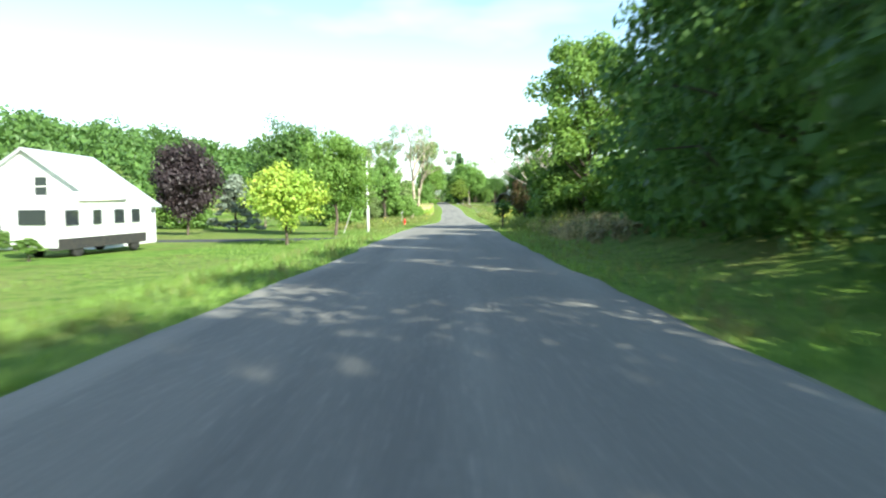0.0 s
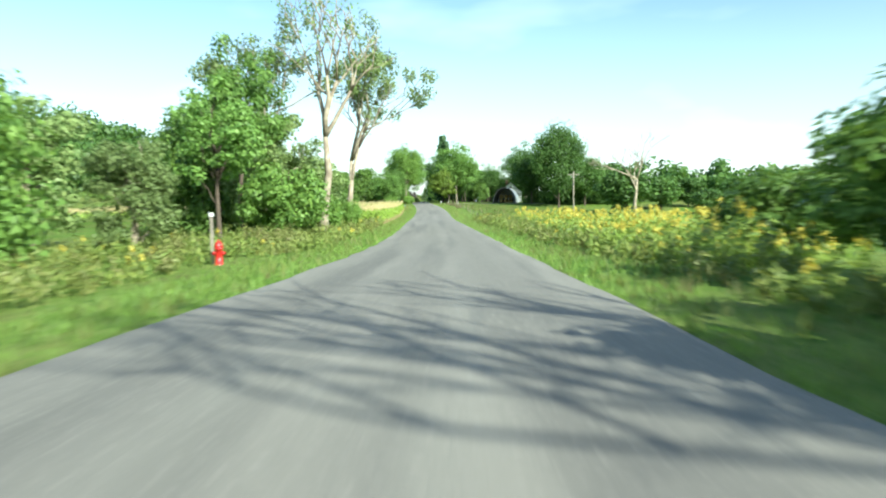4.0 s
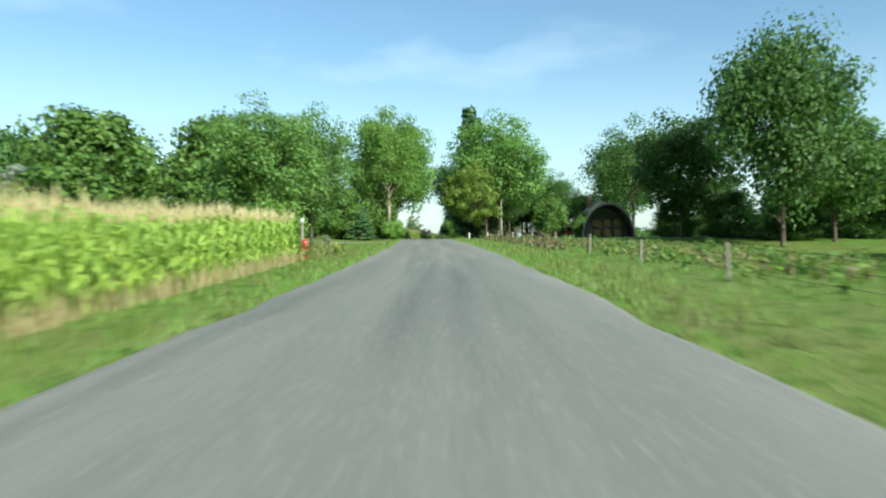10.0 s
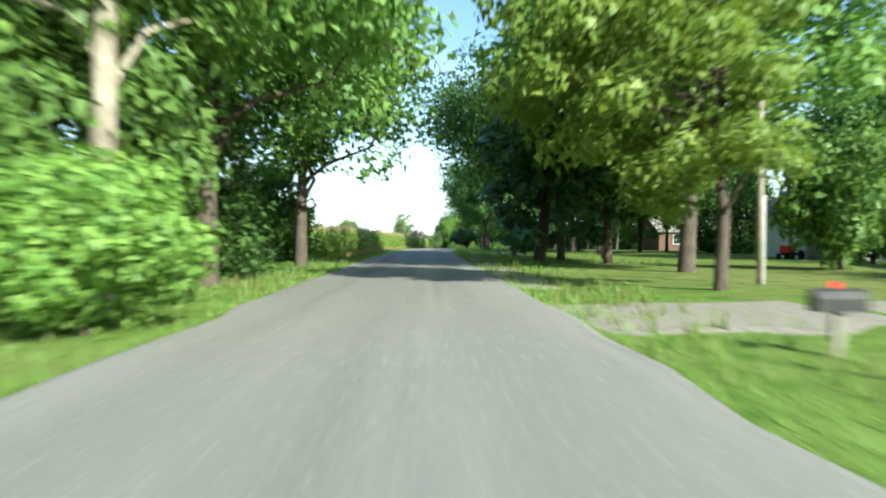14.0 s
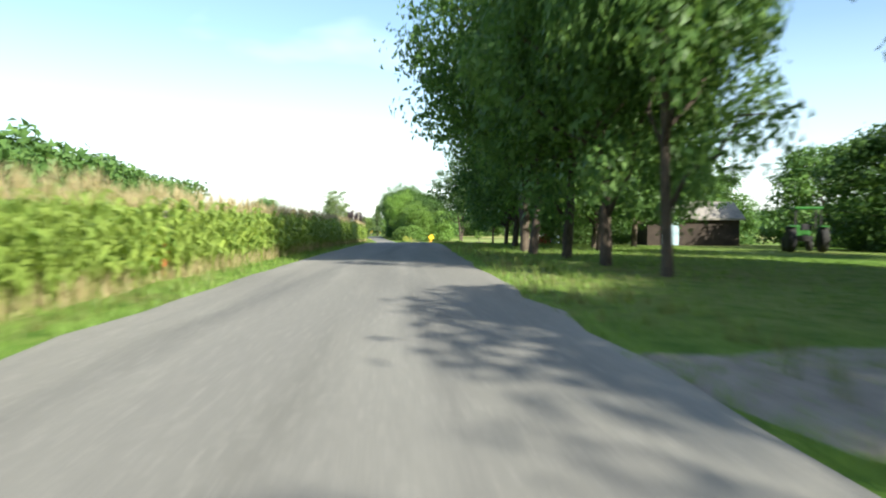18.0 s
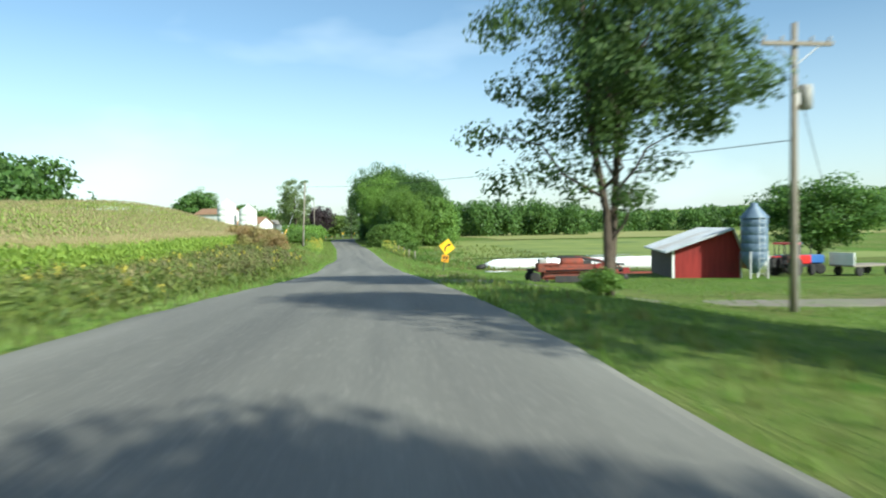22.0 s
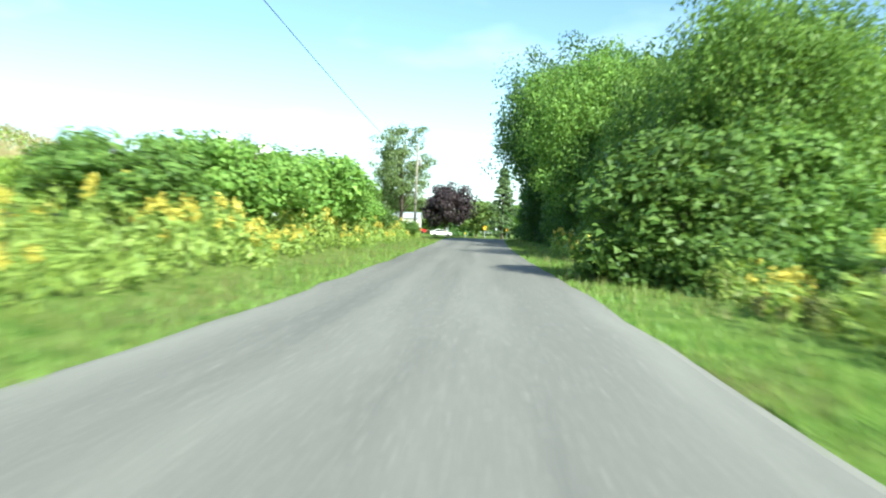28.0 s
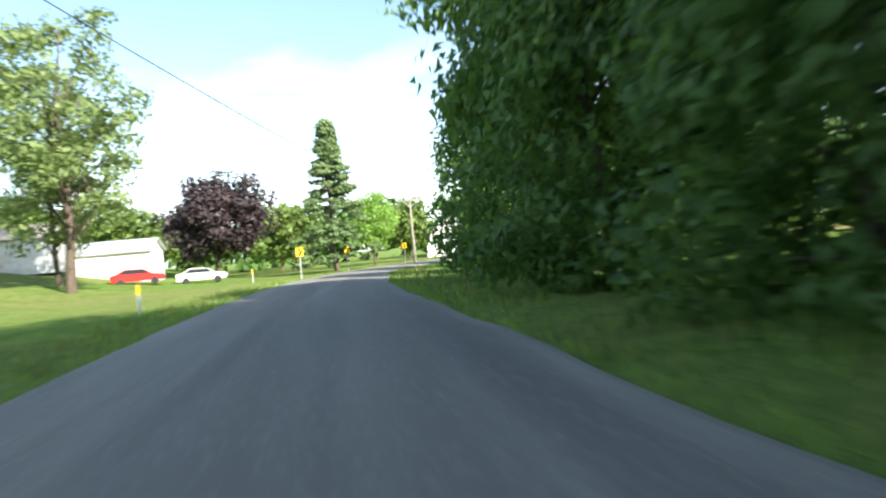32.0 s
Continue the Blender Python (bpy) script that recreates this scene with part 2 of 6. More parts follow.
BLUE_PAINT = surface("blue_paint", (0.05, 0.16, 0.45), (0.04, 0.12, 0.36), 2, 0.5, grain=40, relief=0.1)
HAY = surface("hay", (0.46, 0.34, 0.15), (0.32, 0.22, 0.09), 6, 0.95, grain=30, relief=0.9)
CONCRETE = surface("concrete", (0.42, 0.40, 0.37), (0.33, 0.32, 0.30), 2, 0.85, grain=25, relief=0.4)
GRAVEL = surface("gravel", (0.28, 0.245, 0.20), (0.20, 0.172, 0.14), 5, 0.95, grain=20, relief=0.9, c3=(0.20, 0.24, 0.10), big=0.25)
DIRT = surface("bare_soil", (0.25, 0.17, 0.10), (0.17, 0.12, 0.07), 2, 0.95, grain=14, relief=0.9, c3=(0.12, 0.19, 0.05), big=0.3)
GLASS_DARK, _nt, _b = material("window_glass", 0.06, 0.0, 0.8)
_b.inputs["Base Color"].default_value = (0.03, 0.035, 0.04, 1)


def asphalt():
    """Worn asphalt: paler wheel tracks and dusty edges, dark oily middle, tar streaks. UV: metres across and along."""
    m, nt, b = material("asphalt", 0.88, 0.0, 0.35)
    uv, sep = nt.nodes.new("ShaderNodeTexCoord"), nt.nodes.new("ShaderNodeSeparateXYZ")
    nt.links.new(uv.outputs["UV"], sep.inputs["Vector"])
    warp = nt.nodes.new("ShaderNodeMath")
    warp.operation = "MULTIPLY_ADD"
    nt.links.new(noise_fac(nt, 0.5, 0.0, 1.0, 3, stretch=(0.4, 0.25, 1), coords="UV"), warp.inputs[0])
    warp.inputs[1].default_value = 1.1
    nt.links.new(sep.outputs["X"], warp.inputs[2])
    place = nt.nodes.new("ShaderNodeMapRange")
    place.inputs["From Min"].default_value, place.inputs["From Max"].default_value = -3.5 + 0.55, 3.5 + 0.55
    nt.links.new(warp.outputs["Value"], place.inputs["Value"])
    ramp = nt.nodes.new("ShaderNodeValToRGB")
    nt.links.new(place.outputs["Result"], ramp.inputs["Fac"])
    stops = ((0.0, 0.30), (0.13, 0.235), (0.24, 0.165), (0.34, 0.215), (0.46, 0.15), (0.56, 0.225), (0.68, 0.16), (0.80, 0.205), (0.90, 0.255), (1.0, 0.31))
    while len(ramp.color_ramp.elements) < len(stops):
        ramp.color_ramp.elements.new(0.5)
    for e, (at, v) in zip(ramp.color_ramp.elements, stops):
        e.position, e.color = at, (v * 1.06, v, v * 0.86, 1)
    col = mixrgb(nt, ramp.outputs["Color"], (0.185, 0.174, 0.152), noise_fac(nt, 0.9, 0.3, 0.62, stretch=(1.2, 0.12, 1), coords="UV"))
    col = mixrgb(nt, col, (0.115, 0.11, 0.10), noise_fac(nt, 0.35, 0.52, 0.74, 5, stretch=(2.2, 0.09, 1), coords="UV"))
    col = mixrgb(nt, col, (0.29, 0.27, 0.23), noise_fac(nt, 0.3, 0.58, 0.85, 6, stretch=(2.4, 0.14, 1), coords="UV"))
    col = mixrgb(nt, col, (0.32, 0.30, 0.26), noise_fac(nt, 14, 0.55, 0.8))
    col = mixrgb(nt, col, (0.08, 0.08, 0.08), noise_fac(nt, 60, 0.6, 0.8))
    nt.links.new(col, b.inputs["Base Color"])
    bump(nt, b, noise_fac(nt, 70, 0.3, 0.7), 0.4, 0.006)
    return m


def turf():
    m, nt, b = material("turf", 0.95, 0.0, 0.1)
    col = mixrgb(nt, (0.102, 0.188, 0.028), (0.178, 0.272, 0.052), noise_fac(nt, 0.8, 0.35, 0.65, 6))
    col = mixrgb(nt, col, (0.215, 0.225, 0.075), noise_fac(nt, 0.05, 0.42, 0.64, 5))
    col = mixrgb(nt, col, (0.17, 0.165, 0.055), noise_fac(nt, 0.3, 0.52, 0.74, 6))
    col = mixrgb(nt, col, (0.07, 0.14, 0.02), noise_fac(nt, 1.7, 0.5, 0.72, 5))
    col = mixrgb(nt, col, (0.08, 0.16, 0.015), noise_fac(nt, 9, 0.5, 0.75))
    nt.links.new(col, b.inputs["Base Color"])
    bump(nt, b, noise_fac(nt, 18, 0.3, 0.7), 0.8, 0.06)
    return m


ASPHALT, TURF = asphalt(), turf()
TARSEAL = surface("fresh_black_asphalt", (0.055, 0.055, 0.06), (0.04, 0.04, 0.043), 2, 0.85, grain=40, relief=0.3)
WATER, _nt, _b = material("pond_water", 0.04, 0.0, 0.5)
_b.inputs["Base Color"].default_value = (0.05, 0.07, 0.07, 1)
bump(_nt, _b, noise_fac(_nt, 3, 0.3, 0.7), 0.1, 0.01)


# ---- mesh helpers ----
def mesh_object(name, verts, faces, mat, parent=None, label="", smooth=False):
    me = bpy.data.meshes.new(name)
    me.from_pydata([tuple(v) for v in verts] if not isinstance(verts, np.ndarray) else verts.tolist(), [], faces if not isinstance(faces, np.ndarray) else faces.tolist())
    me.materials.append(mat)
    if smooth:
        me.shade_smooth()
    ob = new(name, me)
    ob.parent = parent
    return tagged(ob, label)


def part(name, bm, mat, parent, label=""):
    me = bpy.data.meshes.new(name)
    bm.to_mesh(me)
    bm.free()
    me.materials.append(mat)
    ob = new(name, me)
    ob.parent = parent
    return tagged(ob, label)


def thing(name, m, label, category, group=""):
    ob = new(name)
    ob.empty_display_size = 0.2
    ob.matrix_world = m
    return tagged(ob, label, category, group)


def add_box(bm, x0, x1, y0, y1, z0, z1, bevel=0.0):
    vs = [bm.verts.new((x, y, z)) for z in (z0, z1) for y in (y0, y1) for x in (x0, x1)]
    fs = [bm.faces.new([vs[i] for i in q]) for q in ((0, 2, 3, 1), (4, 5, 7, 6), (0, 1, 5, 4), (2, 6, 7, 3), (0, 4, 6, 2), (1, 3, 7, 5))]
    if bevel:
        bmesh.ops.bevel(bm, geom=list({e for f in fs for e in f.edges}), offset=bevel, segments=2, affect="EDGES", profile=0.6)
    return bm


def box(x0, x1, y0, y1, z0, z1, bevel=0.0):
    return add_box(bmesh.new(), x0, x1, y0, y1, z0, z1, bevel)


def prism(profile, y0, y1):
    """A solid from a closed outline in x and z, drawn out along y."""
    bm = bmesh.new()
    a = [bm.verts.new((x, y0, z)) for x, z in profile]
    b = [bm.verts.new((x, y1, z)) for x, z in profile]
    bm.faces.new(a)
    bm.faces.new(b[::-1])
    for i in range(len(a)):
        j = (i + 1) % len(a)
        bm.faces.new((a[j], a[i], b[i], b[j]))
    bmesh.ops.recalc_face_normals(bm, faces=bm.faces)
    return bm


def lathe(profile, n=16, bm=None, m=None):
    """A turned solid from radius and height pairs."""
    bm = bm or bmesh.new()
    rings = [[bm.verts.new((r * math.cos(2 * math.pi * i / n), r * math.sin(2 * math.pi * i / n), z)) for i in range(n)] for r, z in profile]
    fs = []
    for a, b in zip(rings, rings[1:]):
        for i in range(n):
            fs.append(bm.faces.new((a[i], a[(i + 1) % n], b[(i + 1) % n], b[i])))
    fs += [bm.faces.new(rings[0][::-1]), bm.faces.new(rings[-1])]
    if m:
        bmesh.ops.transform(bm, matrix=m, verts=[v for r in rings for v in r])
    for f in fs:
        f.smooth = len(f.verts) == 4
    return bm


def tube(V, Fc, pts, radii, n=6):
    """Adds a tapered tube along points to lists of vertices and faces."""
    base = len(V)
    pts = [tuple(float(c) for c in p) for p in pts]
    radii = [float(r) for r in radii]
    for k, p in enumerate(pts):
        d = (Vector(pts[min(k + 1, len(pts) - 1)]) - Vector(pts[max(k - 1, 0)])).normalized()
        s = d.cross(Vector((0.3, 0.9, 0.1))).normalized()
        u = d.cross(s)
        for i in range(n):
            a = 2 * math.pi * i / n
            V.append(tuple(Vector(p) + radii[k] * (math.cos(a) * s + math.sin(a) * u)))
    for k in range(len(pts) - 1):
        for i in range(n):
            a, b = base + k * n, base + (k + 1) * n
            Fc.append((a + i, a + (i + 1) % n, b + (i + 1) % n, b + i))
    Fc.append(tuple(base + i for i in range(n))[::-1])
    Fc.append(tuple(base + (len(pts) - 1) * n + i for i in range(n)))


# ---- the land ----
CAM_Y = [row[2] for row in PATH]
CAM_X = [row[1] for row in PATH]
CAM_Z = [row[3] for row in PATH]
PROFILE_Y = np.arange(-400, 1200, 4.0)
_z = np.interp(PROFILE_Y, [-400] + CAM_Y + [640, 1200], [4.0] + [z - 1.25 for z in CAM_Z] + [-1.3, -3.0])
_k = np.hanning(9) / np.hanning(9).sum()
PROFILE_Z = np.convolve(np.pad(_z, 4, mode="edge"), _k, "valid")


def road_z(y):
    return np.interp(y, PROFILE_Y, PROFILE_Z)


# The road's middle line: along the drive, then round the bend to the right.
ROAD_OFF = -0.3
_line = [(x + ROAD_OFF, y) for x, y in zip(CAM_X, CAM_Y)]
_line = [(_line[0][0] - 4.0, -300.0), (_line[0][0] - 0.6, -60.0)] + _line + [(-4.0, 600.0), (-4.0, 615.0), (-2.6, 632.0), (1.5, 648.0), (9.0, 661.0), (20.0, 671.0), (38.0, 679.0), (70.0, 686.0), (140.0, 692.0)]


def smooth_line(pts, step=2.0):
    p = np.array(pts, float)
    s = np.r_[0, np.cumsum(np.hypot(*np.diff(p, axis=0).T))]
    q = np.arange(0, s[-1], step)
    line = np.stack([np.interp(q, s, p[:, 0]), np.interp(q, s, p[:, 1])], 1)
    k = np.hanning(13)[1:-1]
    k /= k.sum()
    pad = len(k) // 2
    ends = np.pad(line, ((pad, pad), (0, 0)), mode="reflect", reflect_type="odd")
    return np.stack([np.convolve(ends[:, i], k, "valid") for i in (0, 1)], 1)


ROAD = smooth_line(_line)
_straight = ROAD[ROAD[:, 1] < 640]


def road_x(y):
    return np.interp(y, _straight[:, 1], _straight[:, 0])


def sstep(a, b, v):
    t = np.clip((v - a) / (b - a), 0, 1)
    return t * t * (3 - 2 * t)


def bell(c, w, v):
    return np.exp(-(((v - c) / w) ** 2))


def ground_z(x, y):
    """Height of the land: the road's own grade, and how the land lies beside it."""
    x, y = np.asarray(x, float), np.asarray(y, float)
    u = x - road_x(y)
    L, R = np.maximum(-u - 3.6, 0), np.maximum(u - 3.6, 0)
    z = road_z(y) - 0.03
    # lawn and woods below the road at the start
    z = z - 0.75 * sstep(0, 6, L) * (1 - sstep(70, 110, y)) - 0.12 * sstep(0, 3, L) * sstep(90, 120, y) * (1 - sstep(180, 210, y))
    z = z + 0.9 * sstep(1.5, 6, R) * (1 - sstep(45, 75, y))
    z = z - 2.0 * sstep(2, 34, R) * sstep(90, 130, y) * (1 - sstep(225, 270, y))
    z = z + 0.5 * sstep(2, 12, L) * sstep(215, 240, y) * (1 - sstep(290, 330, y))
    # bank and hill where the corn climbs to the left
    z = z + 1.2 * sstep(1.0, 5.0, L) * sstep(430, 480, y) * (1 - sstep(555, 585, y))
    z = z + 4.7 * sstep(9, 44, L) * sstep(400, 470, y) * (1 - sstep(680, 760, y))
    z = z + 2.2 * sstep(4, 60, L) * sstep(300, 400, y) * (1 - sstep(400, 470, y))
    z = z + 1.9 * sstep(14, 42, L) * bell(552, 30, y)
    z = z - 0.95 * sstep(0.5, 9, R) * sstep(396, 414, y) * (1 - sstep(520, 560, y))
    # far hills
    z = z + 24 * sstep(60, 190, L) * (1 - sstep(330, 520, y)) + 9 * sstep(45, 100, L) * sstep(330, 400, y) * (1 - sstep(500, 600, y))
    z = z + 34 * sstep(200, 620, R) * sstep(330, 520, y)
    return z


def ground_mesh():
    us = [0, 1.5, 3.0, 3.6, 4.4, 5.4, 6.6, 8, 10, 13, 17, 22, 28, 36, 46, 60, 80, 110, 150, 210, 290, 400, 560, 800, 1200, 2000, 3200]
    us = np.array([-u for u in us[:0:-1]] + us)
    ys = np.r_[-2600, -1500, -800, -400, -200, np.arange(-100, 740, 4.0), np.arange(760, 1000, 40), 1100, 1400, 2000, 3200]
    U, Y = np.meshgrid(us, ys)
    X = U + road_x(Y)
    Z = ground_z(X, Y)
    rough = np.clip((np.abs(U) - 3.8) / 3, 0, 1)
    Z = Z + rough * 0.05 * np.sin(X * 1.3 + Y * 0.7) * np.cos(Y * 0.9 - X * 0.4)
    # the road's bed past the bend
    d = np.min(np.hypot(X[..., None] - ROAD[ROAD[:, 1] > 560][None, None, :, 0], Y[..., None] - ROAD[ROAD[:, 1] > 560][None, None, :, 1]), axis=-1)
    Z = np.where((d < 5) & (Y > 600), np.minimum(Z, road_z(Y) - 0.05), Z)
    n = len(us)
    V = np.stack([X, Y, Z], -1).reshape(-1, 3)
    idx = np.arange(len(V)).reshape(len(ys), n)
    F = np.stack([idx[:-1, :-1], idx[:-1, 1:], idx[1:, 1:], idx[1:, :-1]], -1).reshape(-1, 4)
    ob = mesh_object("ground", V, F, TURF, smooth=True)
    return tagged(ob, "green grassy farmland rolling to wooded hills", "ground", kind="structure")


GROUND = ground_mesh()


def gz(x, y):
    return float(ground_z(x, y))


def ribbon(name, line, half, mat, lift, label, category, ragged=0.06, crown=0.04, kind="structure", edge=0.97, drop=0.12):
    """A paved strip along a line, cambered, with a slightly ragged edge and a real thickness."""
    line = np.asarray(line, float)
    d = np.gradient(line, axis=0)
    d /= np.hypot(*d.T)[:, None]
    nrm = np.stack([d[:, 1], -d[:, 0]], 1)
    offs = np.array([-1, -edge, -0.6, -0.2, 0.2, 0.6, edge, 1]) * half
    rng = np.random.default_rng(5)
    V, n = [], len(offs)
    for k, (p, q) in enumerate(zip(line, nrm)):
        e = rng.normal(0, ragged, 2)
        for i, o in enumerate(offs):
            o2 = o + (e[0] if i < 2 else e[1] if i > n - 3 else 0)
            x, y = p + q * o2
            z = gz(x, y) + lift + crown * (1 - (o / half) ** 2)
            if k in (0, len(line) - 1):
                z -= 0.15
            V.append((x, y, z - (drop if i in (0, n - 1) else 0)))
    F = [(k * n + i, k * n + i + 1, (k + 1) * n + i + 1, (k + 1) * n + i) for k in range(len(line) - 1) for i in range(n - 1)]
    return tagged(mesh_object(name, V, F, mat, smooth=False), label, category, kind=kind)


# How far the pavement reaches to either side of its middle line, along the drive.
EDGE_Y = (-300, 10, 60, 80, 115, 200, 235, 310, 330, 360, 380, 397, 415, 432, 450, 470, 485, 545, 560, 580, 600, 700)
EDGE_LEFT = (2.9, 2.9, 3.35, 3.3, 2.95, 2.9, 2.72, 3.1, 3.3, 3.5, 3.65, 4.3, 4.5, 3.9, 3.4, 3.5, 2.7, 2.8, 3.0, 3.4, 3.0, 3.0)
EDGE_RIGHT = (2.95, 2.95, 2.95, 2.95, 2.9, 2.85, 2.72, 2.6, 2.58, 2.45, 2.55, 2.52, 2.6, 2.45, 2.25, 2.4, 2.52, 2.5, 2.52, 2.75, 3.1, 3.0)


def pave_road():
    """The road: cambered, its edges broken and uneven, with thickness at the verge."""
    d = np.gradient(ROAD, axis=0)
    d /= np.hypot(*d.T)[:, None]
    along = np.r_[0, np.cumsum(np.hypot(*np.diff(ROAD, axis=0).T))]
    rng = np.random.default_rng(5)
    V, UV, n = [], [], 10
    for p, q, s in zip(ROAD, d, along):
        l, r = np.interp(p[1], EDGE_Y, EDGE_LEFT) + rng.normal(0, 0.06), np.interp(p[1], EDGE_Y, EDGE_RIGHT) + rng.normal(0, 0.06)
        for i, o in enumerate((-l - 0.05, -l, -l + 0.12, -0.66 * l, -0.22 * l, 0.22 * r, 0.66 * r, r - 0.12, r, r + 0.05)):
            x, y = p[0] + q[1] * o, p[1] - q[0] * o
            V.append((x, y, road_z(y) + 0.02 + 0.04 * (1 - (o / 3.2) ** 2) - (0.12 if i in (0, n - 1) else 0.02 if i in (1, n - 2) else 0)))
            UV.append((o * 2.95 / (l if o < 0 else r), s))
    F = [(k * n + i, k * n + i + 1, (k + 1) * n + i + 1, (k + 1) * n + i) for k in range(len(ROAD) - 1) for i in range(n - 1)]
    ob = mesh_object("road", V, F, ASPHALT, smooth=False)
    layer = ob.data.uv_layers.new(name="across_along")
    layer.data.foreach_set("uv", np.array(UV)[np.array(F).ravel()].ravel())
    return tagged(ob, "worn grey asphalt country road without markings", "road", kind="structure")


pave_road()


# ---- plants ----
def leaf_cloud(rng, centres, spread, count, size, aspect=0.7, droop=0.0, flat=0.0):
    """Many small leaf quads round the given centres. Returns vertices and faces as arrays."""
    centres, spread = np.asarray(centres, float), np.broadcast_to(np.asarray(spread, float), (len(centres), 3))
    pick = rng.integers(0, len(centres), count)
    off = rng.normal(0, 1, (count, 3))
    off /= np.maximum(np.linalg.norm(off, axis=1, keepdims=True), 1e-6)
    face = off + rng.normal(0, 0.42, (count, 3)) + np.array([0, 0, 0.35])
    off *= rng.uniform(0.25, 1.0, (count, 1)) ** 0.6
    p = centres[pick] + off * spread[pick]
    # each leaf looks roughly outward from its clump, as leaves turn to the light
    r = rng.normal(0, 1, (count, 3))
    r[:, 2] = r[:, 2] * (1 - flat) - droop
    b = np.cross(face, r)
    b /= np.maximum(np.linalg.norm(b, axis=1, keepdims=True), 1e-6)
    a = np.cross(b, face)
    a /= np.maximum(np.linalg.norm(a, axis=1, keepdims=True), 1e-6)
    s = size * rng.uniform(0.6, 1.35, (count, 1))
    a, b = a * s, b * s * aspect * 0.62
    V = np.stack([p - a * 0.5 + b, p + a * 0.7, p - a * 0.5 - b], 1).reshape(-1, 3)
    F = np.arange(3 * count).reshape(-1, 3)
    return V, F


def limb_points(rng, p0, p1, wob, n=4):
    p0, p1 = np.array(p0, float), np.array(p1, float)
    pts = []
    for k in range(n + 1):
        t = k / n
        p = p0 + (p1 - p0) * t
        p[2] += 0.12 * np.linalg.norm(p1 - p0) * math.sin(math.pi * t) * 0.8
        if 0 < k:
            p += rng.normal(0, wob, 3)
        pts.append(tuple(p))
    return pts


def tree_proto(seed, h, w, leaf, bark, base=0.2, clumps=70, leaves=9000, size=0.24, gap=0.5, droop=0.0, lean=0.0, stems=1, shape="round", clump_r=0.16, name="tree", shift=0.0, trunk=1.0):
    """A tree at the origin: one trunk with limbs, and a crown of leaf clumps with gaps between them. shift: how far the crown hangs to one side."""
    rng = np.random.default_rng(seed)
    leaves, size, clumps, clump_r = int(leaves * 0.85), size * 1.0, int(clumps * 1.6), clump_r * 0.9
    root = new(name)
    root.empty_display_size = 0.2
    V, F = [], []
    cz, rz, rx = h * (base + (1 - base) * 0.5), h * (1 - base) * 0.5, w * 0.5
    tr = (0.0115 * h + 0.03) * trunk
    centres = []
    lobes = rng.uniform(0, 2 * math.pi, 6)
    while len(centres) < clumps:
        d = rng.normal(0, 1, 3)
        d /= np.linalg.norm(d)
        r = rng.uniform(gap, 1.0)
        ang = math.atan2(d[1], d[0])
        r = min(r, 0.88) if shape == "round" else r
        r *= 0.86 + 0.14 * math.sin(3 * ang + lobes[0]) * math.cos(2.5 * d[2] + lobes[1]) + 0.08 * math.sin(5 * ang + lobes[2])
        zz = d[2] * r
        if shape == "cone":
            t = rng.uniform(0, 1) ** 0.75
            k = (1 - t) * rng.uniform(0.55, 1.0)
            c = (math.cos(ang) * rx * k, math.sin(ang) * rx * k, h * (base + (1 - base) * t))
        elif shape == "wall":
            t = rng.uniform(0.02, 1.0)
            k = math.sqrt(rng.uniform(0.1, 1.0)) * (1 - 0.55 * max(t - 0.55, 0) / 0.45) * (0.88 + 0.12 * math.sin(3 * ang + lobes[0]))
            c = (math.cos(ang) * rx * k, math.sin(ang) * rx * k, h * (base + (1 - base) * t * 0.95))
        elif shape == "tall":
            k = r * (1 - 0.35 * max(zz, 0)) * (1 - 0.25 * max(-zz, 0))
            c = (math.cos(ang) * rx * k * math.sqrt(max(0.0, 1 - zz * zz)), math.sin(ang) * rx * k * math.sqrt(max(0.0, 1 - zz * zz)), cz + rz * zz)
        else:
            low = 1.0 if zz > 0 else 1.08
            c = (d[0] * r * rx * low, d[1] * r * rx * low, cz + rz * zz)
        centres.append((c[0] + shift * min(c[2] / (0.5 * h), 1.0), c[1], c[2]))
    for s in range(stems):
        ox, oy = (rng.normal(0, tr, 2) if stems > 1 else (0, 0))
        top = (lean * h + ((s - 0.5 * (stems - 1)) * 0.22 * w if stems > 1 else 0), rng.normal(0, 0.03 * w), h * (0.93 if shape == "cone" else 0.82))
        pts = [(ox, oy, -0.3), (ox, oy, 0.05)] + limb_points(rng, (ox, oy, 0.05), top, 0.012 * h, 6)[1:]
        rad = [tr * 1.5, tr * 1.15] + [tr * (1 - 0.88 * k / 6) for k in range(1, 7)]
        tube(V, F, pts, rad, 8)
        for c in rng.permutation(np.array(centres))[: 20 // stems + 3]:
            t = min(max((c[2] / h - 0.12) * 0.8, base * 0.75), 0.78)
            k = t * 6
            i = min(int(k) + 1, len(pts) - 2)
            f = min(max(k - (i - 1), 0), 1)
            p0 = np.array(pts[i]) * (1 - f) + np.array(pts[i + 1]) * f
            r0 = tr * (1 - 0.88 * t) * 0.5
            tube(V, F, limb_points(rng, p0, c, 0.02 * w, 4), [r0, r0 * 0.8, r0 * 0.6, r0 * 0.4, r0 * 0.15], 4)
    mesh_object("trunk", V, F, bark, root, smooth=True)
    if leaves:
        cr = clump_r * w * rng.uniform(0.75, 1.3, (len(centres), 1)) * np.array([[1, 1, 0.75 if shape != "cone" else 0.45]])
        LV, LF = leaf_cloud(rng, centres, cr, leaves, size, droop=droop)
        mesh_object("crown", LV, LF, leaf, root)
    root["h0"], root["w0"] = h, w
    return root


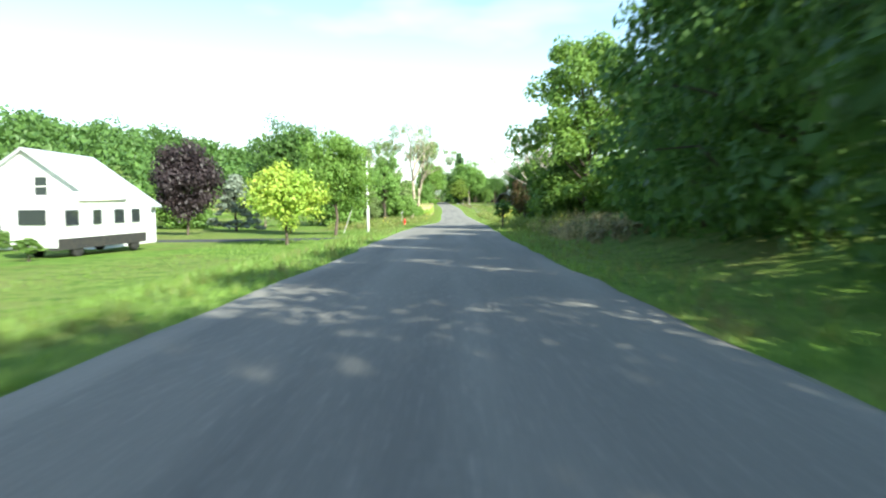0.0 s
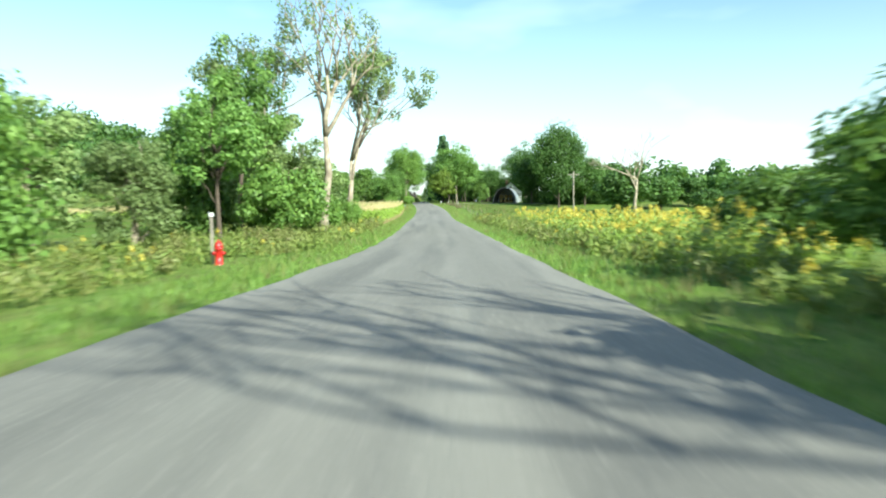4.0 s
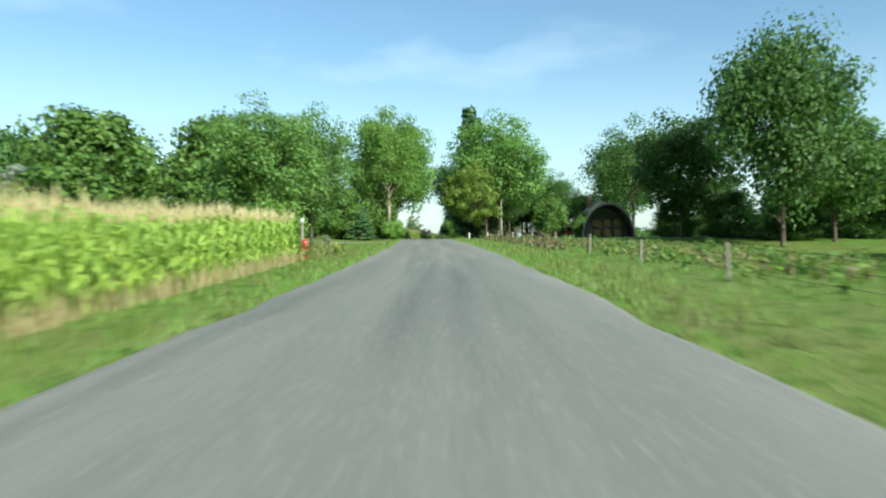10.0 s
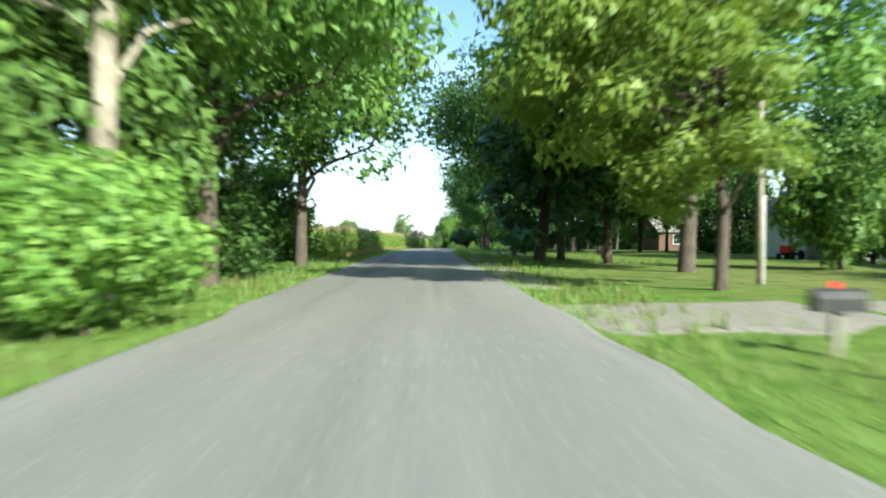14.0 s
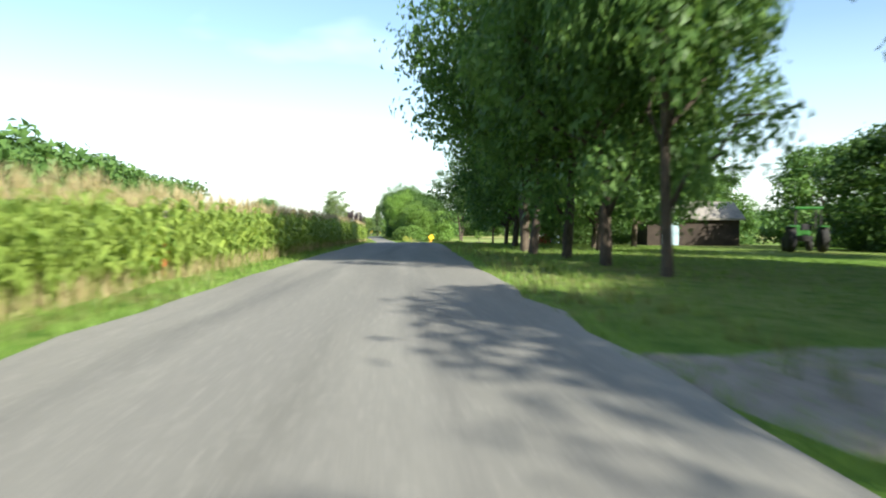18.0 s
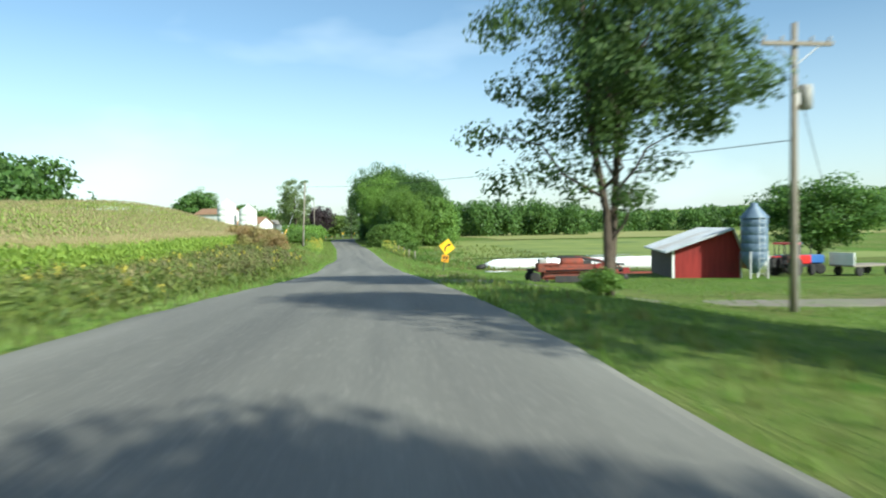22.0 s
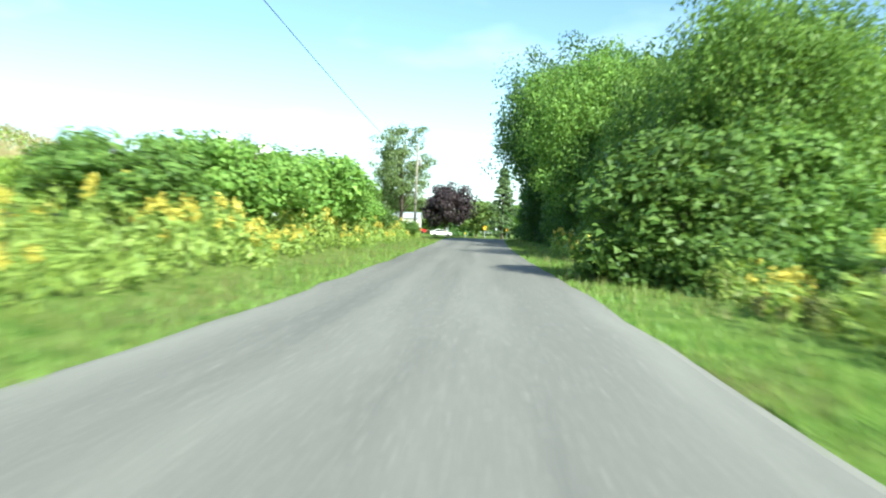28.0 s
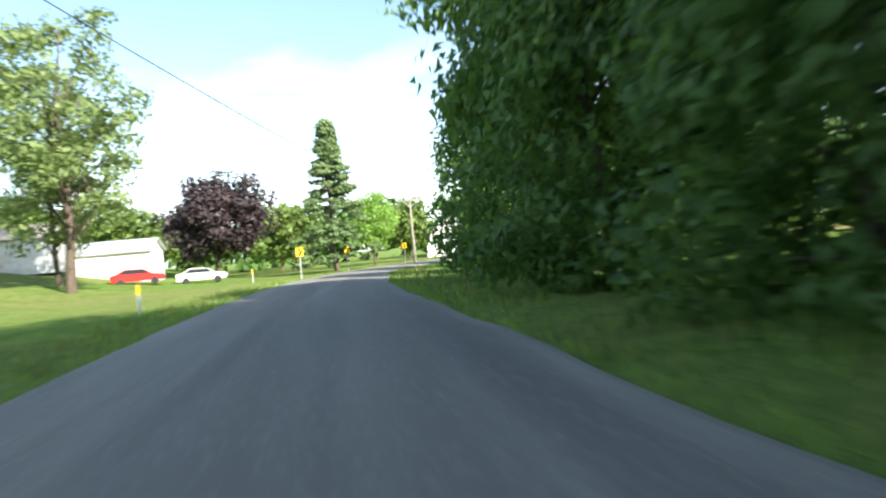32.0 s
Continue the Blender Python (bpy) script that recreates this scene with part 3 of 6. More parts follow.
def dead_proto(seed, h, w, bark, leaves=0, leaf=None, name="tree"):
    """A bare tree: trunk, limbs and twigs, with or without a few leaves left."""
    rng = np.random.default_rng(seed)
    root = new(name)
    root.empty_display_size = 0.2
    V, F, tips = [], [], []
    tr = 0.022 * h

    def grow(p, d, length, r, depth):
        d = d / np.linalg.norm(d)
        pts, q = [tuple(p)], np.array(p)
        for _ in range(3):
            q = q + d * length / 3 + rng.normal(0, 0.035 * length, 3)
            pts.append(tuple(q))
        tube(V, F, pts, [r, r * 0.85, r * 0.7, r * 0.5], 7 if depth < 2 else 4)
        tips.append(q)
        if depth < 4:
            for _ in range(3 if depth else 4):
                nd = d + rng.normal(0, 0.55, 3) * np.array([w / h * 1.6, w / h * 1.6, 0.5]) + np.array([0, 0, 0.18])
                grow(q if rng.random() < 0.6 else np.array(pts[2]), nd, length * rng.uniform(0.55, 0.8), r * 0.52, depth + 1)

    grow(np.array([0, 0, -0.3]), np.array([0.03, 0.02, 1.0]), h * 0.42, tr, 0)
    mesh_object("trunk", V, F, bark, root, smooth=True)
    if leaves:
        LV, LF = leaf_cloud(rng, np.array(tips)[len(tips) // 3 :], 0.05 * h, leaves, 0.2, droop=0.8)
        mesh_object("crown", LV, LF, leaf, root)
    root["h0"], root["w0"] = h, w
    return root


def vase_proto(seed, h, w, bark, name="tree"):
    """A leafless tree with several stems that rise from one base and fan out into fine twigs."""
    rng = np.random.default_rng(seed)
    root = new(name)
    root.empty_display_size = 0.2
    V, F = [], []

    def grow(p, d, length, r, depth):
        d = d / np.linalg.norm(d)
        pts, q = [tuple(p)], np.array(p)
        for _ in range(3):
            d = d + rng.normal(0, 0.10, 3) + np.array([0, 0, 0.05])
            d = d / np.linalg.norm(d)
            q = q + d * length / 3
            pts.append(tuple(q))
        tube(V, F, pts, [r, r * 0.88, r * 0.76, r * 0.62], 6 if depth < 2 else 3)
        if depth < 5:
            for k in range(3 if depth < 4 else 2):
                nd = d + rng.normal(0, 0.42, 3) * np.array([1.0, 1.0, 0.7])
                grow(q if k else np.array(pts[2]), nd, length * rng.uniform(0.6, 0.82), r * 0.6, depth + 1)

    for k in range(6):
        a = k * math.tau / 6 + rng.uniform(-0.3, 0.3)
        lean = rng.uniform(0.14, 0.36) * w / h * 1.4
        grow(np.array([0.15 * math.cos(a), 0.15 * math.sin(a), -0.3]), np.array([lean * math.cos(a), lean * math.sin(a), 1.0]), h * 0.34, 0.0135 * h, 1)
    mesh_object("trunk", V, F, bark, root, smooth=True)
    root["h0"], root["w0"] = h, w
    return root


PROTO = {
    "oak": lambda: tree_proto(11, 18, 16, LEAF["oak"], BARK, 0.12, 110, 21250, 0.36, 0.45, name="oak_tree"),
    "oak2": lambda: tree_proto(12, 14, 12, LEAF["oak"], BARK, 0.1, 90, 17500, 0.32, 0.45, name="oak_tree"),
    "maple": lambda: tree_proto(13, 8, 6.5, LEAF["maple"], BARK, 0.16, 80, 19000, 0.165, 0.4, name="maple_tree"),
    "yellow": lambda: tree_proto(14, 5.5, 5.6, LEAF["yellow"], BARK, 0.2, 60, 10000, 0.18, 0.4, name="maple_tree"),
    "purple": lambda: tree_proto(15, 8, 7.5, LEAF["purple"], BARK, 0.08, 70, 11250, 0.26, 0.4, name="purple_maple_tree"),
    "ash": lambda: tree_proto(16, 16, 12, LEAF["ash"], BARK, 0.15, 110, 25000, 0.235, 0.3, 0.3, name="ash_tree", clump_r=0.11),
    "palash": lambda: tree_proto(44, 16.5, 11.5, LEAF["walnut"], PALE_BARK, 0.2, 100, 24000, 0.21, 0.3, 0.3, shape="tall", clump_r=0.12, name="ash_tree"),
    "airy": lambda: tree_proto(17, 16, 9, LEAF["ash"], BARK, 0.25, 60, 8125, 0.28, 0.35, 0.3, shape="tall", clump_r=0.11, name="ash_tree"),
    "locust": lambda: tree_proto(18, 16, 11, LEAF["locust"], BARK, 0.10, 80, 30000, 0.15, 0.25, 0.4, stems=2, clump_r=0.095, name="locust_tree", shift=0.8, trunk=0.62),
    "walnut": lambda: tree_proto(19, 12, 9.5, LEAF["walnut"], BARK, 0.02, 90, 21000, 0.24, 0.3, 1.4, shape="wall", clump_r=0.11, name="walnut_tree"),
    "weeping": lambda: tree_proto(20, 10.6, 8.2, LEAF["weeping"], BARK, 0.10, 85, 19000, 0.20, 0.4, 1.6, clump_r=0.10, name="birch_tree", shift=-2.1),
    "spruce": lambda: tree_proto(21, 13, 6.5, LEAF["spruce"], BARK, 0.04, 130, 11250, 0.32, 0.5, 0.3, shape="cone", clump_r=0.11, name="spruce_tree"),
    "bendspruce": lambda: tree_proto(43, 13, 7, LEAF["bendspruce"], BARK, 0.03, 130, 16000, 0.22, 0.5, 0.3, shape="cone", clump_r=0.09, name="spruce_tree"),
    "bluespruce": lambda: tree_proto(22, 7, 5, LEAF["bluespruce"], BARK, 0.04, 90, 7500, 0.24, 0.5, 0.3, shape="cone", clump_r=0.12, name="spruce_tree"),
    "yard": lambda: tree_proto(23, 12, 10, LEAF["oak"], BARK, 0.28, 90, 15000, 0.28, 0.4, 0.2, clump_r=0.13, name="maple_tree"),
    "yard2": lambda: tree_proto(24, 13, 9, LEAF["ash"], BARK, 0.25, 90, 13750, 0.28, 0.4, 0.3, stems=2, clump_r=0.13, name="maple_tree"),
    "shade": lambda: tree_proto(37, 17, 16, LEAF["oak"], BARK, 0.2, 130, 27000, 0.24, 0.35, 0.3, clump_r=0.12, name="shade_tree"),
    "bend": lambda: tree_proto(38, 16, 14, LEAF["walnut"], BARK, 0.08, 150, 40000, 0.21, 0.4, 0.4, clump_r=0.12, name="woodland_tree"),
    "thin": lambda: tree_proto(40, 20, 12, LEAF["pale"], BARK, 0.06, 90, 13000, 0.26, 0.35, 0.4, shape="tall", clump_r=0.10, name="cottonwood_tree"),
    "hang": lambda: tree_proto(39, 13, 10, LEAF["oak"], BARK, 0.06, 100, 27000, 0.185, 0.3, 1.0, shape="tall", clump_r=0.13, name="maple_tree"),
    "dense": lambda: tree_proto(42, 12, 10, LEAF["oak"], BARK, 0.13, 130, 25000, 0.19, 0.25, 0.5, shape="wall", clump_r=0.13, name="shade_tree"),
    "small": lambda: tree_proto(41, 7, 4.6, LEAF["oak"], BARK, 0.12, 60, 12000, 0.16, 0.3, shape="tall", clump_r=0.16, name="maple_tree"),
    "thicket": lambda: tree_proto(25, 10, 8, LEAF["oak"], BARK, 0.0, 120, 17500, 0.235, 0.4, shape="wall", clump_r=0.15, name="woodland_tree"),
    "thicket2": lambda: tree_proto(26, 8, 8, LEAF["bush"], BARK, 0.0, 110, 15000, 0.28, 0.4, 0.3, shape="wall", clump_r=0.15, name="woodland_tree"),
    "bush": lambda: tree_proto(27, 3.2, 4.2, LEAF["bush"], BARK, 0.0, 50, 9000, 0.15, 0.4, stems=3, name="bush"),
    "brightbush": lambda: tree_proto(28, 3.5, 5.0, LEAF["bright"], BARK, 0.0, 60, 13000, 0.165, 0.4, 0.4, stems=3, name="bush"),
    "sumac": lambda: tree_proto(29, 4.5, 4.2, LEAF["sumac"], BARK, 0.12, 50, 6875, 0.21, 0.4, 0.5, stems=2, name="sumac_tree"),
    "midtree": lambda: tree_proto(30, 14, 11, LEAF["far"], BARK, 0.06, 70, 3500, 0.72, 0.5, name="woodland_tree"),
    "midlight": lambda: tree_proto(31, 12, 10, LEAF["farlight"], BARK, 0.05, 60, 3000, 0.65, 0.5, name="woodland_tree"),
    "conifer": lambda: tree_proto(32, 16, 6, LEAF["spruce"], BARK, 0.04, 90, 4375, 0.48, 0.5, 0.2, shape="cone", clump_r=0.12, name="spruce_tree"),
    "sycamore": lambda: dead_proto(33, 15, 8, PALE_BARK, 450, LEAF["ash"], name="sycamore_tree"),
    "sycamore2": lambda: dead_proto(45, 15, 9, PALE_BARK, 7000, LEAF["pale"], name="sycamore_tree"),
    "edge": lambda: tree_proto(46, 9, 7, LEAF["pale"], PALE_BARK, 0.02, 60, 13000, 0.19, 0.3, 0.6, shape="tall", stems=2, clump_r=0.13, name="woodland_tree"),
    "dead": lambda: dead_proto(34, 12, 8, PALE_BARK, name="dead_tree"),
    "bare": lambda: vase_proto(35, 11.5, 8.5, GREY_WOOD, name="bare_tree"),
    "dryscrub": lambda: tree_proto(47, 3, 5, LEAF["dryscrub"], BARK, 0.0, 70, 9000, 0.14, 0.4, 0.3, stems=3, shape="wall", name="scrub_bush"),
    "sapling": lambda: tree_proto(36, 2.6, 1.6, LEAF["bush"], BARK, 0.3, 24, 1125, 0.17, 0.3, name="sapling"),
}
MADE = {}
TREE_RNG = random.Random(7)


def plant(kind, x, y, h, w, label, category="tree", group="", sink=0.0, turn=None, z=None):
    """Sets a tree or bush of that kind, height and width on the ground."""
    if kind not in MADE:
        MADE[kind] = ob = PROTO[kind]()
    else:
        ob = copy_thing(MADE[kind], Matrix())
    p = MADE[kind]
    sx, sz = w / p["w0"], h / p["h0"]
    a = TREE_RNG.uniform(0, 360) if turn is None else turn
    ob.matrix_basis = Matrix.Translation((x, y, (gz(x, y) if z is None else z) - sink)) @ pose(0, 0, 0, 0, 0, a) @ Matrix.Diagonal((sx, sx, sz, 1))
    for key in ("label", "category", "group"):
        if key in ob:
            del ob[key]
    return tagged(ob, label, category, group)


WOODS, YARD = "trees of the roadside woods", "trees of the yard"
# start: left lawn
plant("yellow", -11.7, 39.2, 5.4, 5.6, "small lawn tree with bright yellow-green leaves")
plant("maple", -11.4, 57.4, 9.8, 7.8, "round green maple tree on the lawn")
plant("oak2", -17.3, 66.0, 12.2, 9.4, "dark green broad tree behind the lawn")
plant("purple", -25.5, 60.0, 9.2, 7.0, "dark purple-leaved maple tree on the lawn")
plant("maple", -31.0, 55.0, 5.0, 6.0, "light green round tree behind the house lawn")
plant("bluespruce", -26.0, 77.0, 6.5, 7.0, "silvery blue spruce at the edge of the lawn")
for x, y, h, w, k in ((-17, 92, 8, 8, "thicket2"), (-26, 90, 7, 8, "edge"), (-36, 86, 8, 9, "thicket2"), (-13, 100, 6, 5, "edge"), (-46, 84, 9, 10, "midlight"), (-58, 80, 10, 11, "midtree"), (-11, 106, 9, 6, "airy"), (-20, 104, 9, 8, "edge")):
    plant(k, x, y, h, w, "green tree in the rough hedge past the lawn", group=WOODS)
plant("airy", -11.5, 113, 13, 6.5, "slender leafy tree beside a bare sycamore")
plant("sycamore", -7.4, 118.5, 15.5, 9, "pale nearly bare sycamore tree by the road")
# start: right bank
for x, y, h, w, k in ((7.0, -14, 12, 9, "thicket"), (6.8, -5, 12, 8.5, "thicket"), (6.6, 3.5, 11.5, 8, "thicket"), (6.9, 11.5, 11, 8, "thicket"), (12, 10, 14, 12, "oak2"), (7.2, 19, 9.5, 7.5, "thicket"), (9.3, 24.5, 8.5, 6.2, "thicket"), (13, 22, 13, 11, "thicket"), (12.8, 32, 6.2, 7, "thicket")):
    plant(k, x, y, h, w, "dense dark green tree on the roadside bank", group=WOODS)
plant("walnut", 7.6, 41.5, 11.8, 10.4, "tall walnut tree with drooping bright leaves")
for x, y, h, w, k in ((6.8, 46, 2.6, 4, "bush"), (10.0, 50, 8.6, 8.0, "walnut"), (8.8, 34.5, 2.2, 3.4, "bush"), (7.0, 43.6, 4.8, 4.2, "thicket2"), (9.6, 39, 4, 5, "thicket2"), (6.9, 51.5, 3.2, 4, "bush"), (7.8, 54, 4.2, 5, "thicket2"), (8.8, 57, 4.8, 6, "thicket"), (11.5, 63, 6, 7, "thicket"), (8.3, 74, 4.0, 5, "bush"), (9.5, 80, 4, 6, "bush"), (12, 72, 5, 6, "thicket2"), (10.5, 88, 3, 5, "bush"), (13, 95, 2.8, 5, "bush")):
    plant(k, x, y, h, w, "dark green roadside shrub tangled with vines", "bush", group="shrubs along the right verge")
plant("bare", 8.8, 66, 11.8, 9.0, "leafless grey tree standing in roadside shrubs")
plant("sumac", 6.9, 69.5, 5.2, 3.8, "small tree with reddish brown leaves", turn=40)
plant("sapling", 3.0, 51.8, 2.4, 1.7, "young sapling growing at the road edge")
# thicket with pale trunks
for x, y, h, w, k in ((-9.0, 113, 5, 6, "bush"), (-12, 119, 11.0, 8.5, "edge"), (-9.8, 124, 8.6, 6.4, "edge"), (-14, 127, 11.5, 9, "edge"), (-8.2, 121, 3.4, 4.5, "bush"), (-16.5, 121, 9, 8, "thicket2"), (-9.2, 131, 4.5, 5, "bush"), (-12.5, 134, 6.5, 7, "thicket2"), (-18, 138, 8, 9, "thicket2")):
    plant(k, x, y, h, w, "leafy tree in the roadside thicket", group=WOODS)
plant("sycamore2", -6.6, 128.3, 15, 8, "tall sycamore with peeling pale trunk and thin crown")
plant("sycamore2", -12.5, 122, 15, 9, "tall sycamore with peeling pale trunk and thin crown")
plant("brightbush", -6.3, 128.0, 2.6, 1.8, "vines and shrubs round a pale trunk", "bush")
plant("oak", -47, 217, 23, 19, "great light green tree standing beyond the corn")
plant("thicket2", -38, 214, 10, 13, "low bushy tree beyond the corn")
plant("thicket2", -19.5, 172, 3.5, 6, "low bushy tree beyond the corn")
for x, y, h, w in ((-24.5, 221, 5.2, 5), (-28, 224, 5.5, 5), (-31, 220, 4.8, 5)):
    plant("bluespruce", x, y, h, w, "silvery grey-green evergreen behind the corn", group="silvery evergreens behind the corn")
# right field
plant("dead", 43, 214, 18, 12, "bleached dead tree standing in the pasture")
plant("midtree", 44, 225, 11.5, 13, "dark green tree behind a dead one")
plant("oak", 33.2, 246.8, 22.5, 15.5, "great spreading oak tree in the pasture")
plant("oak2", 28.5, 262, 15.5, 13, "dark oak tree beside a taller one")
plant("oak2", 41, 252, 14, 13, "dark oak tree beside a taller one")
plant("midtree", 50, 256, 12, 11, "green tree at the pasture edge")
for x, y, h, w in ((57, 240, 9, 10), (66, 246, 8, 10), (75, 235, 9, 11), (88, 240, 10, 12), (62, 225, 6, 8), (100, 232, 9, 12), (115, 228, 10, 13), (130, 236, 10, 13)):
    plant("midtree", x, y, h, w, "tree in the hedge beyond the pasture", group="hedge trees beyond the pasture")
# left, by the small house
for x, y, h, w, k in ((-8.4, 215.5, 8.6, 7.5, "ash"), (-6.9, 220.5, 9.1, 6.4, "ash"), (-14, 225, 8.5, 8, "thicket2"), (-9.0, 223, 4, 5, "brightbush"), (-19, 219, 8, 9, "thicket2"), (-7.6, 214, 3, 3.5, "brightbush")):
    plant(k, x, y, h, w, "leafy green tree beside the corn field", group="trees beside the corn")
plant("palash", -6.1, 264.3, 16.6, 11.5, "tall ash tree with pale trunk beside the road")
plant("brightbush", -5.3, 262.3, 2.4, 3.3, "bright green bush below an ash tree", "bush")
plant("spruce", 5.9, 292, 19.0, 7.6, "tall dark spruce among the roadside shade trees")
plant("spruce", -8.9, 261.5, 3.8, 3.6, "small dark spruce under a tall tree")
for x, y, h, w, k in ((-11, 263, 6, 6.5, "thicket2"), (-7.5, 265.5, 6.5, 5.5, "thicket2"), (-15, 268, 7, 7, "thicket2"), (-20, 266, 7.5, 8, "edge"), (-26, 270, 8, 9, "thicket2"), (-34, 272, 8, 9, "edge"), (-42, 268, 9, 10, "thicket2"), (-6.6, 271, 18, 15, "ash"), (-6.8, 284, 17, 14, "ash"), (-8.5, 274, 6, 6, "thicket"), (-10, 290, 5, 6, "thicket2")):
    plant(k, x, y, h, w, "leafy tree in the hedge behind the house", group="hedge trees behind the house")
plant("conifer", 4.9, 293.5, 21, 9, "tall dark conifer beside the road", turn=10)
plant("weeping", 6.1, 270.5, 10.6, 8.2, "weeping tree with yellow-green drooping leaves", turn=0)
plant("ash", 8.6, 280, 19.5, 17, "tall ash tree behind a yellow one")
plant("oak2", 8.0, 290, 15, 13, "dark shade tree over the yard", group=YARD)
plant("shade", 31.0, 293, 19.5, 17, "dark tree behind the curved barn")
plant("oak2", 34, 312, 16, 13, "dark tree behind the curved barn")
for x, y, h, w in ((29, 266, 4.5, 6), (34, 262, 5.5, 7), (41, 262, 6, 8), (47, 258, 6, 8), (38, 256, 4.5, 7), (37, 277, 7, 8), (42, 284, 9, 10)):
    plant("thicket", x, y, h, w, "dark undergrowth below the pasture oaks", "bush", group="undergrowth below the oaks")
# shaded yards on the right
# the dense pair at y 402 and 405 is added, mostly unseen, to shade the road
for x, y, h, w, k in ((4.9, 306.5, 17, 17, "shade"), (9.5, 297, 16, 14, "shade"), (13, 314, 15, 13, "shade"), (13.5, 326, 12, 9, "hang"), (18.5, 334, 12, 10, "hang"), (23, 327, 12, 10, "hang"), (12.5, 324, 14, 11, "yard2"), (17, 329, 13, 11, "yard"), (22, 318, 14, 12, "shade"), (19, 338, 13, 11, "yard2"), (5.6, 345.1, 16, 8.0, "hang"), (5.6, 350, 15, 10, "hang"), (10.5, 366, 15, 12, "dense"), (16.5, 377, 13, 12, "dense"), (15.5, 335.5, 14, 11, "shade"), (5.6, 354.8, 14, 10, "hang"), (5.5, 360.5, 16.5, 14.5, "shade"), (6.0, 364.5, 14, 11, "yard2"), (7.6, 375.8, 14.5, 11.6, "dense"), (9.0, 387.0, 12.5, 9.6, "dense"), (9.1, 394.6, 9.4, 6.0, "dense"), (14.5, 402, 15, 8, "dense"), (18.5, 405, 14, 8, "dense"), (12, 372, 13, 11, "dense"), (13, 383, 12, 10, "dense"), (16, 345, 13, 10, "yard"), (21, 330, 12, 10, "yard2"), (24, 352, 13, 11, "yard")):
    plant(k, x, y, h, w, "shade tree with dark trunk on the shady lawn", group=YARD)
for x, y, h, w in ((30, 368, 8, 10), (15.5, 390, 5, 6.5), (19.5, 393, 5, 7), (33, 380, 8, 10), (31, 395, 7, 9), (36, 358, 9, 11), (34, 338, 9, 11), (30, 326, 9, 11), (36, 405, 6, 8)):
    plant("thicket", x, y, h, w, "dark dense tree behind the yards", group="dense trees behind the yards")
for x, y in ((13, 330), (16, 338)):
    plant("bush", x, y, 2.0, 2.4, "clipped round shrub on the lawn", "bush")
plant("sapling", 8.8, 402.0, 1.6, 1.0, "young sapling planted on the lawn")
plant("bush", 8.9, 422.6, 0.9, 1.5, "tuft of weeds round a tree trunk", "bush")
plant("oak2", 50, 472, 10, 15, "dark tree behind the farmyard")
plant("locust", 9.2, 422.9, 14.4, 11.6, "tall open locust tree by the farm drive", turn=0)
# bend in the road: the great clump, then the wooded right side
for x, y, h, w in ((-9.4, 491.5, 2.0, 4.2), (-10.6, 495, 2.5, 4.4), (-12.4, 493.5, 3.0, 4.6), (-11.6, 499, 2.4, 4.4), (-14.2, 497, 3.0, 5.0), (-13.0, 503, 2.2, 4.4)):
    plant("dryscrub", x, y, h, w, "brown tangle of dried scrub on the roadside bank", "bush", group="dry scrub on the bank")
for x, y, h, w, k in ((10.2, 540.5, 12.8, 10.8, "bend"), (9.5, 541, 7, 7, "thicket2"), (4.9, 530.6, 4.2, 5.4, "thicket2"), (8.2, 533.5, 5, 6, "thicket2"), (10.2, 553.5, 13.2, 11.4, "bend"), (14.5, 549, 14.2, 12, "oak"), (16.5, 546, 10, 10, "thicket2"), (14.5, 562, 16.5, 13.5, "oak"), (11.0, 560, 14, 10, "shade"), (6.2, 568.5, 17.5, 14.0, "bend"), (8.5, 546, 8, 7, "thicket2"), (7.6, 560, 8, 6.5, "thicket2"), (6.0, 566, 9, 7, "thicket"), (12, 570, 17, 13, "oak2"), (4.6, 577.5, 20, 15.5, "shade"), (9, 580, 20, 14, "oak"), (5.8, 575.5, 8.5, 6.4, "thicket"), (10, 581, 16, 12, "thicket"), (4.2, 584.5, 9, 6.6, "thicket"), (4.9, 589, 19, 16, "shade"), (3.6, 593.5, 9, 6.4, "thicket"), (9.5, 596, 15, 12, "thicket"), (3.4, 602, 10, 6.6, "thicket"), (4.8, 607, 14, 10, "oak2"), (4.0, 612, 9, 6.6, "thicket"), (6.0, 621, 10, 7.4, "thicket"), (9.5, 631, 11, 8, "thicket"), (14, 641, 11, 8, "thicket"), (21, 650, 11, 9, "thicket"), (30, 657, 11, 9, "thicket"), (18, 620, 13, 11, "midtree"), (24, 606, 11, 10, "midtree"), (22, 580, 11, 10, "midtree")):
    plant(k, x, y, h, w, "dense green tree in the wooded bend", group="trees of the wooded bend")
for x, y, h, w in ((6.2, 530, 1.8, 2.6), (5.2, 544, 1.9, 2.4), (4.6, 549, 2.2, 2.6), (7.2, 524, 2.0, 3.0), (8.8, 515, 1.8, 3.2)):
    plant("bush", x, y, h, w, "low shrub at the foot of the trees", "bush")
for x, y, h, w in ((-8.4, 541, 3.6, 6), (-9.3, 547, 3.3, 5.5), (-11.5, 537, 3.3, 6), (-9.3, 553, 2.4, 4), (-8.8, 535, 2.9, 5.5)):
    plant("brightbush", x, y, h, w, "bright green sumac thicket on the bank", "bush", group="sumac thicket on the bank")
for x, y, h, w in ((-9.6, 559, 2.0, 4.0), (-11.5, 565, 2.2, 4.4), (-9.4, 571, 1.7, 3.6), (-13.5, 570, 2.2, 4.5)):
    plant("bush", x, y, h, w, "yellowish green brush below the farm buildings", "bush", group="brush on the bank")
